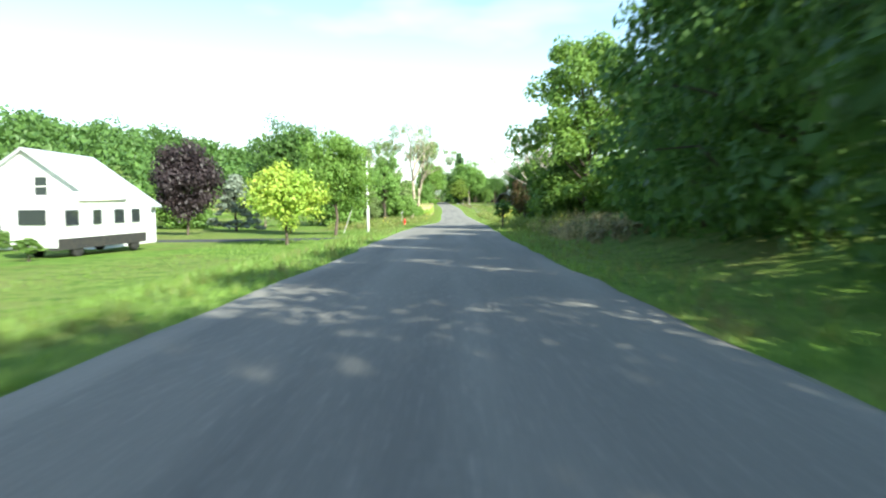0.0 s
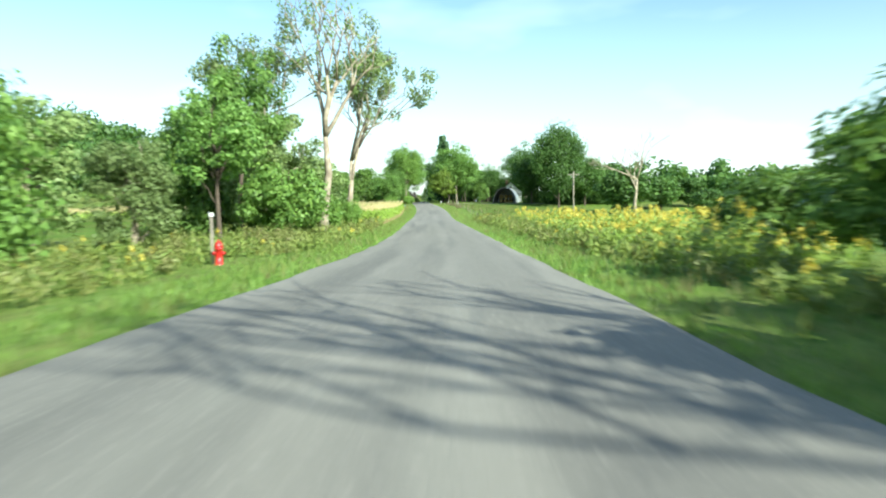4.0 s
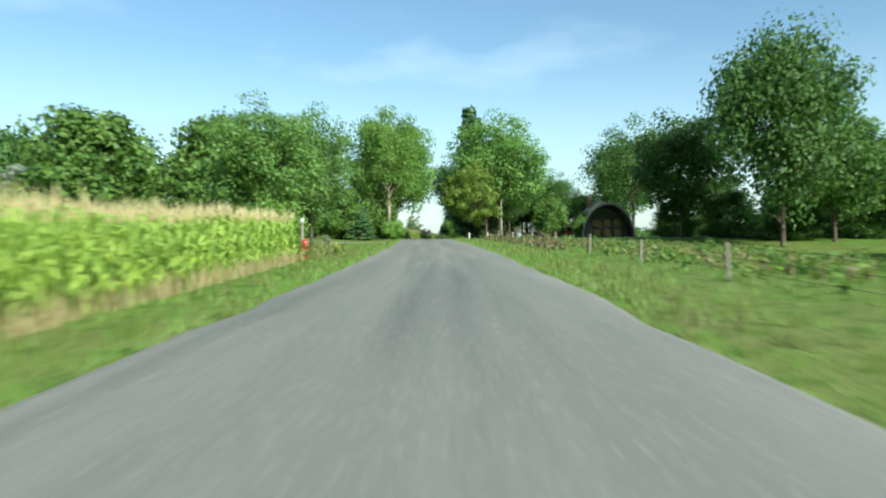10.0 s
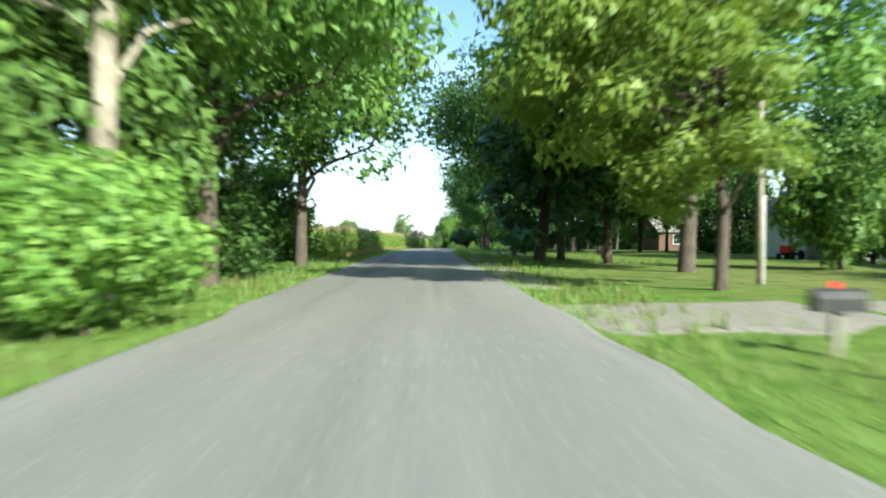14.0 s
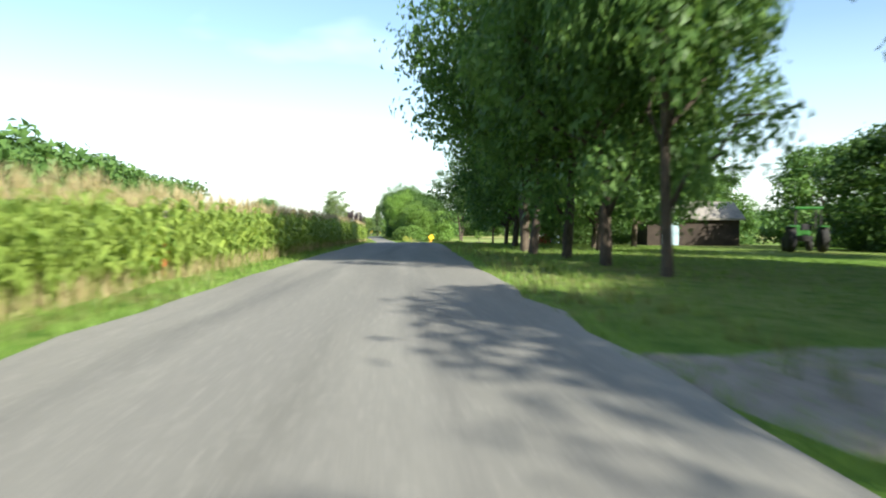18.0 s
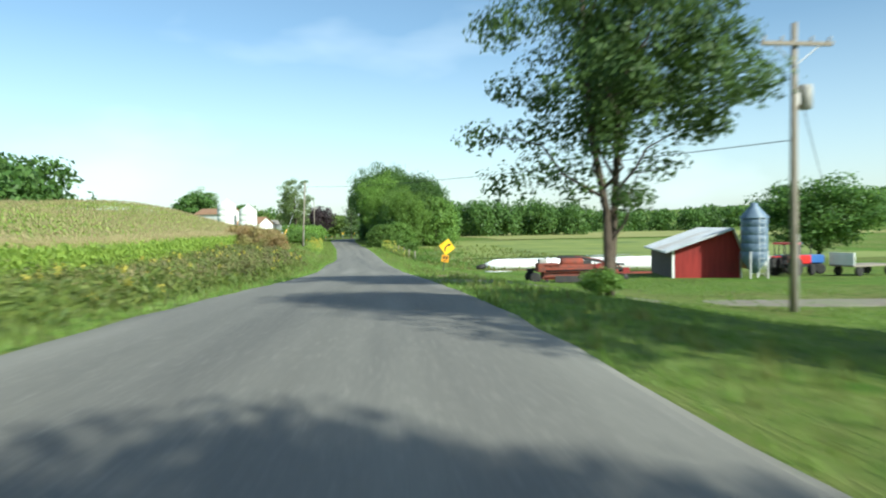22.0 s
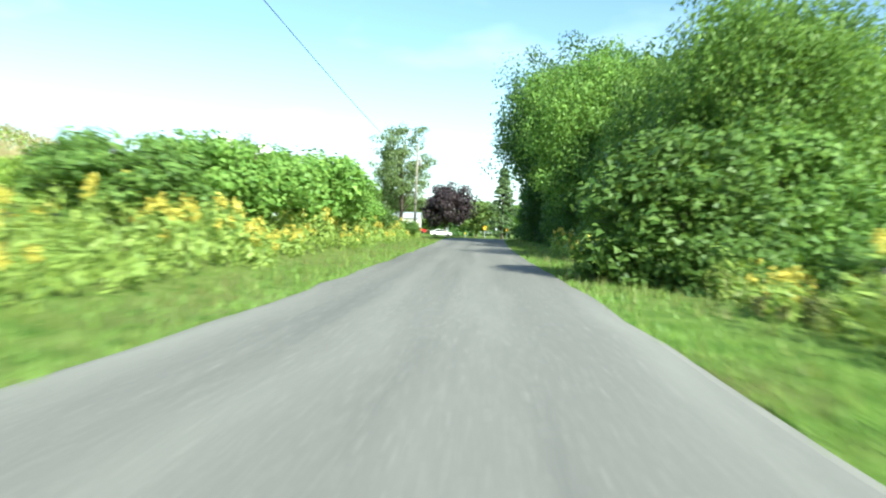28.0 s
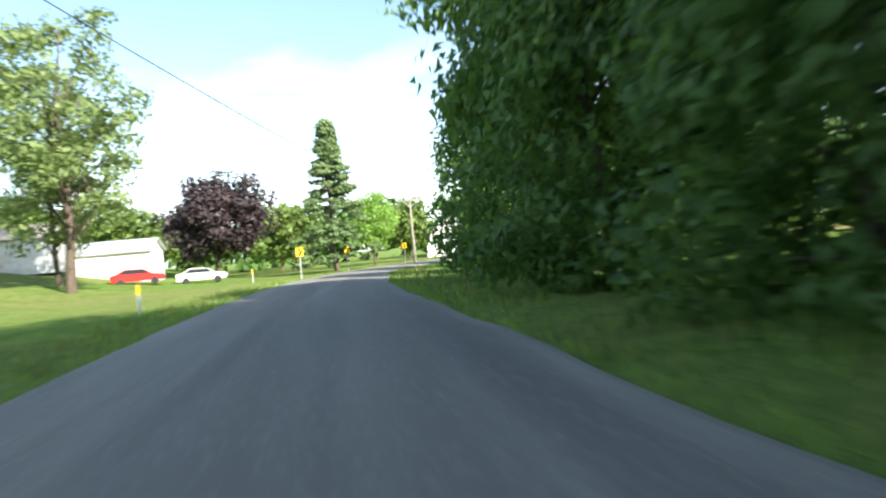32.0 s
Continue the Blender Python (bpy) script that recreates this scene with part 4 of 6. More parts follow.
for x, y, h, w in ((-8.4, 514, 2.4, 4.0), (-9.8, 520, 2.6, 4.4), (-8.0, 526, 2.2, 4), (-11, 512, 2.6, 4)):
    plant("bush", x, y, h, w, "green bush on the roadside bank", "bush")
plant("thin", -20.7, 637, 22, 15, "tall thin-crowned tree near the bend")
plant("thin", -23.5, 643, 17, 9, "tall thin-crowned tree near the bend")
plant("purple", -15.5, 668, 12.5, 13, "large dark purple-leaved tree at the bend")
plant("bendspruce", -2.6, 652, 14.0, 9.0, "tall green spruce at the bend")
for x, y, h, w, k in ((2.0, 668, 9, 7, "maple"), (7, 676, 9, 7, "midlight"), (-7, 672, 9, 8, "midlight"), (-28, 678, 9, 11, "midlight"), (-38, 672, 8, 11, "midlight"), (-50, 668, 9, 12, "midlight"), (-62, 660, 9, 12, "midlight"), (-10, 690, 11, 12, "midlight"), (-22, 690, 10, 12, "midlight")):
    plant(k, x, y, h, w, "light green tree round the bend", group="trees round the bend")
plant("ash", -51, 640, 17.0 - gz(-51, 640), 13.5, "broad green tree behind the farm buildings")
for x, y, h, w in ((-37, 640, 9, 10), (-51, 626, 11, 13)):
    plant("midtree", x, y, h, w, "green tree behind the white farm building")


def far_woods():
    """Woods in the distance, joined: crowns of leaf clumps over the far slopes."""
    rng = np.random.default_rng(3)
    V, F, n = [], [], 0

    def stand(x, y, h, w, q=260, s=1.45):
        nonlocal n
        z = gz(x, y)
        c = np.stack([rng.normal(x, w * 0.2, 9), rng.normal(y, w * 0.2, 9), z + h * rng.uniform(0.1, 0.85, 9)], 1)
        v, f = leaf_cloud(rng, c, (w * 0.32, w * 0.32, h * 0.22), q, s, 0.8)
        V.append(v)
        F.append(f + n)
        n += len(v)

    for y in np.arange(-40, 420, 9.0):
        for x in (-128, -140, -155, -172, -195, -225):
            stand(x + rng.normal(0, 5), y + rng.normal(0, 3), rng.uniform(13, 19), rng.uniform(11, 15))
    for y in np.arange(110, 420, 10.0):
        for x in (-92, -105, -118):
            stand(x + rng.normal(0, 4), y + rng.normal(0, 3), rng.uniform(11, 16), rng.uniform(10, 14))
    for y in np.arange(90, 300, 9.0):
        stand(-75 + rng.normal(0, 6) - 0.15 * (y - 90), y, rng.uniform(7, 12), rng.uniform(9, 13), 260, 1.3)
    for y in np.arange(330, 500, 8.0):
        for x in (-66, -76, -88):
            stand(x + rng.normal(0, 3), y + rng.normal(0, 3), rng.uniform(10, 14), 12)
    for y in np.arange(500, 600, 8.0):
        stand(-70 - (y - 500) * 0.1 + rng.normal(0, 3), y, rng.uniform(9, 13), 11)
    for y in np.arange(492, 548, 6.0):
        for x in (-58, -65):
            stand(x + rng.normal(0, 2), y + rng.normal(0, 2), rng.uniform(7, 10.5), 10, 340, 0.95)
    for x in np.arange(26, 90, 5.0):
        for k in range(4):
            stand(x + rng.normal(0, 2.5), 648 + 0.2 * x + 8 * k + rng.normal(0, 3), rng.uniform(11, 15.5), rng.uniform(8, 11), 560, 0.8)
    for x in np.arange(92, 520, 10.0):
        for k in range(3):
            stand(x + rng.normal(0, 3), 810 + 0.15 * x + 12 * k + rng.normal(0, 3), rng.uniform(13, 18), rng.uniform(11, 15), 300, 1.35)
    for x in np.arange(60, 330, 9.0):
        for k in range(3):
            stand(x + rng.normal(0, 3), 270 + 9 * k + rng.normal(0, 4), rng.uniform(9, 13), rng.uniform(9, 13))
    for x in np.arange(250, 560, 15.0):
        for y in np.arange(560, 900, 26.0):
            stand(x + rng.normal(0, 5), y + rng.normal(0, 6), rng.uniform(12, 18), 16, 130, 2.6)
    for x in np.arange(-140, 60, 9.0):
        for k in range(2):
            stand(x + rng.normal(0, 3), 715 + 10 * k + rng.normal(0, 3), rng.uniform(8, 12), 12)
    ob = mesh_object("far_woods", np.concatenate(V), np.concatenate(F), LEAF["far"])
    tagged(ob, "distant green woods over the far slopes", "woods", kind="stuff")


far_woods()


def corn_field(name, y0, y1, edge, rows_near, rows_far, seed, far_edge=None, height=2.0):
    """Standing corn in rows: stalks with arching leaves and a tassel, near rows denser."""
    rng = np.random.default_rng(seed)
    # one plant: arching leaves as strips of three quads
    tv, tf = [], []
    for k in range(7):
        a = k * 2.4 + 0.3
        z0 = 0.25 + 0.2 * k
        L = 0.62 - 0.03 * k
        prof = ((0, 0, 0.035), (0.36, 0.30, 0.05), (0.82, 0.16, 0.006))
        b = len(tv)
        for r, up, w in prof:
            cx, cy, cz = math.cos(a) * L * r, math.sin(a) * L * r, z0 + up * L * 1.6
            tv += [(cx - math.sin(a) * w, cy + math.cos(a) * w, cz), (cx + math.sin(a) * w, cy - math.cos(a) * w, cz)]
        tf += [(b + 2 * i, b + 2 * i + 1, b + 2 * i + 3, b + 2 * i + 2) for i in range(2)]
    b = len(tv)
    tv += [(-0.014, 0, 0), (0.014, 0, 0), (0.008, 0, 1.75), (-0.008, 0, 1.75), (0, -0.014, 0), (0, 0.014, 0), (0, 0.008, 1.75), (0, -0.008, 1.75)]
    tf += [(b, b + 1, b + 2, b + 3), (b + 4, b + 5, b + 6, b + 7)]
    tv, tf = np.array(tv), np.array(tf)
    sv, sf = [], []
    for k in range(4):
        a = k * 1.57
        c, s = math.cos(a), math.sin(a)
        q = len(sv)
        sv += [(-0.02 * s, 0.02 * c, 1.66), (0.02 * s, -0.02 * c, 1.66), (0.14 * c, 0.14 * s, 2.02)]
        sf.append((q, q + 1, q + 2))
    sv, sf = np.array(sv), np.array(sf)
    # the far part of the crop: only the tops of the plants
    top = tv[: 7 * 6][4 * 6 :]
    topf = tf[: 7 * 2][4 * 2 :] - 4 * 6

    def lay(tmpl, faces, xs, ys, zs, sc, ang):
        c, s = np.cos(ang)[:, None], np.sin(ang)[:, None]
        X = (tmpl[None, :, 0] * c - tmpl[None, :, 1] * s) * sc[:, None] * 1.1 + xs[:, None]
        Y = (tmpl[None, :, 0] * s + tmpl[None, :, 1] * c) * sc[:, None] * 1.1 + ys[:, None]
        Z = tmpl[None, :, 2] * sc[:, None] + zs[:, None]
        V = np.stack([X, Y, Z], -1).reshape(-1, 3)
        F = (faces[None] + (np.arange(len(xs)) * len(tmpl))[:, None, None]).reshape(-1, faces.shape[1])
        return V, F

    def spots(rows, step, first):
        xs, ys = [], []
        for r in rows:
            y = np.arange(y0, y1, step)
            y = y + rng.normal(0, 0.05, len(y))
            ys.append(y)
            xs.append(road_x(y) - edge - 0.76 * r + rng.normal(0, 0.06, len(y)))
        xs, ys = np.concatenate(xs), np.concatenate(ys)
        zs = ground_z(xs, ys) - 0.03
        return xs, ys, zs, rng.uniform(0.9, 1.08, len(xs)) * height / 2.0, rng.uniform(0, 6.28, len(xs))

    near, far = spots(range(rows_near), 0.2, 0), spots(list(range(rows_near, rows_near + 24)) + list(range(rows_near + 24, rows_far, 2)), 0.8, 0)
    V1, F1 = lay(tv, tf, *near)
    x, y, z, s, a = far
    V2, F2 = lay(top * np.array([1.7, 1.7, 1.0]), topf, x, y, z, s, a)
    leaves = mesh_object(name, np.concatenate([V1, V2]), np.concatenate([F1, F2 + len(V1)]), LEAF["corn"])
    tagged(leaves, "standing green corn crop with pale tassels beside the road", "corn", kind="stuff")
    T1, G1 = lay(sv, sf, *near)
    T2, G2 = lay(sv * np.array([2.0, 2.0, 1.0]), sf, x, y, z, s, a)
    mesh_object("tassels", np.concatenate([T1, T2]), np.concatenate([G1, G2 + len(T1)]), LEAF["tassel"], leaves, "pale brown tassels")["kind"] = "stuff"


corn_field("corn_crop", 141, 207, 5.6, 6, 70, 41)
corn_field("corn_crop", 298, 408, 5.0, 6, 70, 42, height=2.15)
corn_field("corn_crop", 408, 564, 15.5, 4, 60, 43, height=2.1)


def blade_patch(name, spots, mat, label, category, h, w, lean=0.35, blades=4, seed=1, parent=None):
    """Tufts of narrow blades set at many spots, joined."""
    rng = np.random.default_rng(seed)
    p = np.repeat(np.asarray(spots, float), blades, axis=0)
    n = len(p)
    p[:, :2] += rng.normal(0, 0.05, (n, 2))
    a = rng.uniform(0, 2 * math.pi, n)
    hh = h * rng.uniform(0.5, 1.25, n)
    d = np.stack([np.cos(a), np.sin(a)], 1)
    side = np.stack([-d[:, 1], d[:, 0]], 1) * w
    tip = p.copy()
    tip[:, :2] += d * (hh * lean * rng.uniform(0.3, 1.5, n))[:, None]
    tip[:, 2] += hh
    l, r = p.copy(), p.copy()
    l[:, :2] -= side
    r[:, :2] += side
    V = np.stack([l, r, tip], 1).reshape(-1, 3)
    ob = mesh_object(name, V, np.arange(3 * n).reshape(-1, 3), mat, parent)
    return tagged(ob, label, category, kind="stuff")


def strip_spots(rng, count, y0, y1, u0, u1, power=1.0):
    y = rng.uniform(y0, y1, count)
    u = u0 + (u1 - u0) * rng.uniform(0, 1, count) ** power
    x = road_x(y) + u
    return np.stack([x, y, ground_z(x, y) - 0.02], 1)


_rng = np.random.default_rng(9)


def verge_spots(rng, count, side, reach, power):
    """Spots beside the pavement, thickest along its edge."""
    y = rng.uniform(-8, 640, count)
    edge = np.interp(y, EDGE_Y, EDGE_LEFT if side < 0 else EDGE_RIGHT)
    x = road_x(y) + side * (edge + 0.02 + 0.10 * np.sin(y * 2.3) * np.sin(y * 0.71) + reach * rng.uniform(0, 1, count) ** power)
    return np.stack([x, y, ground_z(x, y) - 0.02], 1)


blade_patch("verge_grass", np.concatenate([verge_spots(_rng, 22000, -1, 3.4, 1.9), verge_spots(_rng, 22000, 1, 3.4, 1.9)]), LEAF["grass"], "fresh green grass along the road verges", "grass", 0.15, 0.013, blades=4, seed=2)
blade_patch("verge_tufts", np.concatenate([verge_spots(_rng, 2600, -1, 2.2, 0.8), verge_spots(_rng, 2600, 1, 2.2, 0.8)]), LEAF["weed"], "taller tufts of grass and weeds in the verge", "grass", 0.30, 0.016, blades=7, seed=12)


def weeds(name, boxes, density, h, label, category, mats, seed, flower=0.0):
    """Rank weeds: stems with leaves in clumps, some with yellow plumes."""
    rng = np.random.default_rng(seed)
    C = []
    for y0, y1, u0, u1 in boxes:
        n = int(abs((y1 - y0) * (u1 - u0)) * density)
        C.append(strip_spots(rng, n, y0, y1, u0, u1))
    C = np.concatenate(C)
    hh = h * rng.uniform(0.5, 1.2, len(C)) * (0.8 + 0.3 * np.sin(C[:, 1] * 0.55 + 1.3 * np.sin(C[:, 0] * 0.8)))
    mid = C.copy()
    mid[:, 2] += hh * 0.5
    V, F = leaf_cloud(rng, mid, np.stack([hh * 0.25, hh * 0.25, hh * 0.5], 1), len(C) * 20, 0.20, 0.32, droop=-0.8)
    root = tagged(mesh_object(name, V, F, mats[0]), label, category, kind="stuff")
    if flower:
        top = C.copy()
        top[:, 2] += hh * 0.98
        tops = top[(rng.random(len(C)) < flower) & (np.sin(C[:, 1] * 0.9) + np.sin(C[:, 0] * 2.1 + C[:, 1] * 0.37) > -0.7)]
        V, F = leaf_cloud(rng, tops, (0.11, 0.11, 0.16), len(tops) * 20, 0.085, 0.7, flat=0.5)
        mesh_object("plumes", V, F, mats[1], root, "yellow flower plumes")["kind"] = "stuff"


weeds("roadside_weeds", [(96, 140, -5.2, -9), (134, 142, -5.0, -10), (80, 112, -8, -16), (208, 216, -4.6, -7), (98, 160, 5.0, 8.5), (60, 98, 5.0, 7.5), (490, 535, 5.2, 8), (30, 56, 5.0, 7.5)], 3.2, 1.0, "rank green weeds along the roadside ditch", "weeds", (LEAF["weed"], LEAF["golden"]), 51, 0.04)
weeds("goldenrod", [(99, 118, 6.5, 14), (84, 100, 6.0, 10), (118, 132, 9, 20), (132, 140, -7, -12), (520, 560, -5.2, -8.0), (560, 578, -5.2, -7), (505, 530, -5.0, -7.0), (540, 553, 4.5, 5.6), (508, 528, 5.2, 7), (100, 150, 8.5, 13)], 4.4, 1.4, "yellow flowering goldenrod in the roadside weeds", "goldenrod", (LEAF["goldleaf"], LEAF["golden"]), 52, 0.6)
weeds("bank_weeds", [(412, 470, -5.0, -15), (470, 512, -11.5, -20), (556, 580, -7, -14)], 2.0, 1.1, "brown and green weeds on the roadside bank", "weeds", (LEAF["weed"], LEAF["golden"]), 53, 0.06)
weeds("dry_weeds", [(214, 252, 5.6, 6.9), (436, 474, -6, -11), (474, 510, -10.5, -18), (20, 46, 5.2, 8)], 2.2, 0.95, "brown dried weeds along the fence line", "weeds", (LEAF["dryweed"], LEAF["golden"]), 54)
weeds("pasture_weeds", [(100, 250, 7.0, 30), (470, 540, 6.2, 30), (476, 535, -5.5, -12)], 0.7, 0.5, "low mixed weeds in rough pasture", "weeds", (LEAF["weed"], LEAF["golden"]), 55)
weeds("pasture_thistles", [(98, 215, 8.0, 30), (215, 250, 8, 24)], 0.55, 0.5, "brownish thistles and seeding grass in rough pasture", "weeds", (LEAF["dryweed"], LEAF["golden"]), 57)
weeds("ditch_scrub", [(479, 493, 6.4, 9.0), (505, 520, 6.2, 9.5)], 3.0, 1.0, "dark tangled scrub below the field fence", "scrub", (LEAF["bush"], LEAF["golden"]), 58)
weeds("rush_tufts", [(170, 250, 7.0, 22), (480, 530, 6.0, 18)], 0.25, 0.8, "dark tufts of rushes and thistles", "weeds", (LEAF["bush"], LEAF["golden"]), 56)
blade_patch("dry_grass", np.concatenate([strip_spots(_rng, 4600, 432, 470, -7, -18), strip_spots(_rng, 1500, 26, 44, 5.2, 8.5), strip_spots(_rng, 2200, 141, 207, -5.25, -5.95), strip_spots(_rng, 1500, 300, 408, -4.7, -5.3)]), LEAF["straw"], "dry straw-coloured grass on the bank", "grass", 0.55, 0.012, blades=4, seed=4)
blade_patch("pasture_grass", np.concatenate([strip_spots(_rng, 16000, 96, 262, 6.5, 34, 1.4), strip_spots(_rng, 8000, -8, 96, -4, -14, 1.2), strip_spots(_rng, 9000, 290, 430, 4.5, 16, 1.2), strip_spots(_rng, 8000, 430, 520, 4.5, 22, 1.2)]), LEAF["grass"], "green pasture and lawn grass", "grass", 0.16, 0.016, blades=4, seed=5)


# ---- poles, wires, hydrants, fences, signs ----
def pole(x, y, h, label, arm=True, transformer=False, mat=None, r=0.14, tilt=0.0):
    p = thing("utility_pole", Matrix.Translation((x, y, gz(x, y) - 0.3)) @ pose(0, 0, 0, 0, tilt, 0), label, "pole", "utility poles along the road")
    mat = mat or GREY_WOOD
    V, F = [], []
    tube(V, F, [(0, 0, 0), (0, 0, h * 0.5), (0, 0, h + 0.3)], [r, r * 0.85, r * 0.68], 10)
    mesh_object("shaft", V, F, mat, p, smooth=True)
    if arm:
        a = part("crossarm", box(-1.2, 1.2, -0.06 - r, 0.06 - r, h - 0.45, h - 0.32, 0.01), mat, p)
        for s in (-1.1, -0.5, 0.5, 1.1):
            part("insulator", lathe([(0.03, h - 0.32), (0.06, h - 0.28), (0.035, h - 0.24), (0.055, h - 0.19), (0.02, h - 0.14)], 8, m=Matrix.Translation((s, -r, 0))), CONCRETE, a, "pale ceramic insulator")
        V, F = [], []
        tube(V, F, [(-0.75, -r, h - 0.45), (0, -r * 0.8, h - 1.05)], [0.025, 0.025], 5)
        tube(V, F, [(0.75, -r, h - 0.45), (0, -r * 0.8, h - 1.05)], [0.025, 0.025], 5)
        mesh_object("brace", V, F, STEEL, p)
    if transformer:
        t = part("transformer", lathe([(0.02, h - 2.45), (0.21, h - 2.42), (0.22, h - 1.75), (0.19, h - 1.66), (0.03, h - 1.63)], 14, m=Matrix.Translation((0.38, 0, 0))), CONCRETE, p, "grey drum transformer")
        part("bracket", box(0.1, 0.2, -0.05, 0.05, h - 2.3, h - 1.8), STEEL, t)
    part("ground_guard", box(r * 0.75, r * 0.75 + 0.05, -0.03, 0.03, 0.3, 2.8), STEEL, p)
    return p


pole(-9.3, 64.6, 7.2, "pale weathered wooden pole on the lawn", arm=False, mat=WHITE_PAINT, r=0.16)
pole(30.6, 216.2, 9.2, "weathered wooden utility pole in the pasture", r=0.17)
pole(8.3, 273.2, 5.2, "slim pale pole beside the yellow tree", arm=False, mat=PALE_BARK, r=0.10)
pole(15.4, 422.9, 9.2, "wooden utility pole with transformer beside the drive", transformer=True)
pole(-7.4, 508.4, 9.5, "tall wooden utility pole leaning on the roadside bank", arm=False, tilt=3.0)
pole(-11.5, 593.5, 11.0, "wooden utility pole beside the lawn", arm=False, transformer=True)
pole(5.2, 656, 7.0, "wooden utility pole round the bend", arm=True)


def cable(a, b, sag, label):
    V, F = [], []
    a, b = Vector(a), Vector(b)
    pts = [a.lerp(b, k / 20) - Vector((0, 0, sag * 4 * (k / 20) * (1 - k / 20))) for k in range(21)]
    tube(V, F, pts, [0.016] * 21, 5)
    mid = mesh_object("power_cable", V, F, DARK)
    tagged(mid, label, "cable", "overhead cables")


P4Z = gz(-7.4, 508.4)
cable((15.4, 422.9, gz(15.4, 422.9) + 5.5), (-6.95, 508.4, P4Z + 8.9), 0.5, "black overhead cable crossing the road")
cable((-6.95, 508.4, P4Z + 9.0), (-11.5, 593.5, gz(-11.5, 593.5) + 8.2), 0.8, "black overhead cable following the road")
cable((-11.5, 593.5, gz(-11.5, 593.5) + 8.2), (5.2, 656, gz(5.2, 656) + 6.4), 0.6, "black overhead cable following the road")
cable((15.4, 422.9, gz(15.4, 422.9) + 7.8), (34, 447, gz(34, 447) + 4.2), 0.5, "black service cable running to the barn")
lawn_guy = thing("guy_wire", Matrix.Translation((-11.7, 64.2, gz(-11.7, 64.2))), "steel guy wire with a pale plastic guard on the lawn", "guy wire")
V_, F_ = [], []
tube(V_, F_, [(0, 0, -0.2), (2.3, 0.4, 6.6)], [0.010, 0.010], 5)
mesh_object("strand", V_, F_, STEEL, lawn_guy)
V_, F_ = [], []
tube(V_, F_, [(0.07, 0.02, 0.05), (0.80, 0.15, 2.2)], [0.045, 0.045], 8)
mesh_object("guard", V_, F_, CONCRETE, lawn_guy, "pale plastic guard")
guy = thing("guy_wire", Matrix.Translation((-10.4, 505.2, gz(-10.4, 505.2))), "steel guy wire with yellow plastic guard", "guy wire")
V_, F_ = [], []
tube(V_, F_, [(0, 0, -0.2), (3.4, 3.2, 8.6)], [0.012, 0.012], 5)
mesh_object("strand", V_, F_, STEEL, guy)
V_, F_ = [], []
tube(V_, F_, [(0.05, 0.05, 0.1), (0.95, 1.0, 2.45)], [0.05, 0.05], 8)
mesh_object("guard", V_, F_, YELLOW_SIGN, guy, "yellow plastic guard")


def hydrant(x, y, turn=0):
    h = thing("fire_hydrant", Matrix.Translation((x, y, gz(x, y))) @ pose(0, 0, 0, 0, 0, turn), "red cast-iron fire hydrant in roadside grass", "hydrant", "roadside hydrants")
    part("barrel", lathe([(0.17, -0.1), (0.17, 0.06), (0.125, 0.08), (0.12, 0.55), (0.15, 0.56), (0.15, 0.62), (0.11, 0.63)], 16), RED_GLOSS, h)
    b = part("bonnet", lathe([(0.14, 0.63), (0.14, 0.67), (0.11, 0.76), (0.06, 0.82), (0.035, 0.83)], 16), RED_GLOSS, h)
    part("operating_nut", lathe([(0.03, 0.83), (0.03, 0.89)], 5), RED_GLOSS, b)
    for a in (0, 90, 180):
        part("nozzle_cap", lathe([(0.07, 0.10), (0.07, 0.17), (0.055, 0.2), (0.02, 0.2), (0.02, 0.23)], 10, m=pose(0, 0, 0.42, 0, 90, a)), RED_GLOSS, h)


def marker(x, y, h=1.7, top=WHITE_PAINT, label="slim marker post with a white top"):
    m = thing("marker_post", Matrix.Translation((x, y, gz(x, y))), label, "post", "marker posts beside hydrants")
    part("stake", box(-0.045, 0.045, -0.03, 0.03, -0.2, h, 0.006), GREY_WOOD, m)
    part("cap", box(-0.07, 0.07, -0.045, 0.045, h, h + 0.14, 0.01), top, m, "white reflective cap")


hydrant(-7.2, 92.9)
marker(-7.6, 93.5)
hydrant(-5.1, 209.6)
marker(-5.25, 209.9, 1.6)
marker(-4.5, 211.5, 0.75, BLUE_PAINT, "short post with a blue top")
hydrant(-7.0, 345.6)
marker(-7.15, 346.4, 1.8)
hydrant(-9.4, 504.6)
marker(-10.0, 505.5, 1.9)


def fence(name, pts, h, mats, label, wires=3, r=0.045):
    f = thing(name, Matrix.Translation((pts[0][0], pts[0][1], gz(*pts[0]))), label, "fence")
    o = Vector(f.matrix_world.translation)
    rng = random.Random(len(pts))
    tops = []
    for k, (x, y) in enumerate(pts):
        b = Vector((x, y, gz(x, y))) - o
        hh = h * rng.uniform(0.9, 1.1)
        V, F = [], []
        d = Vector((rng.uniform(-0.06, 0.06), rng.uniform(-0.06, 0.06), 1))
        tube(V, F, [b - Vector((0, 0, 0.2)), b + d * hh * 0.5, b + d * hh], [r, r * 0.96, r * 0.85], 7)
        mesh_object("post", V, F, mats[k % len(mats)], f)
        tops.append((b, d * hh))
    for w in range(wires):
        V, F = [], []
        tube(V, F, [b + d * (0.3 + 0.3 * w) for b, d in tops], [0.005] * len(tops), 4)
        mesh_object("wire", V, F, DARK, f, "thin rusty fence wire")


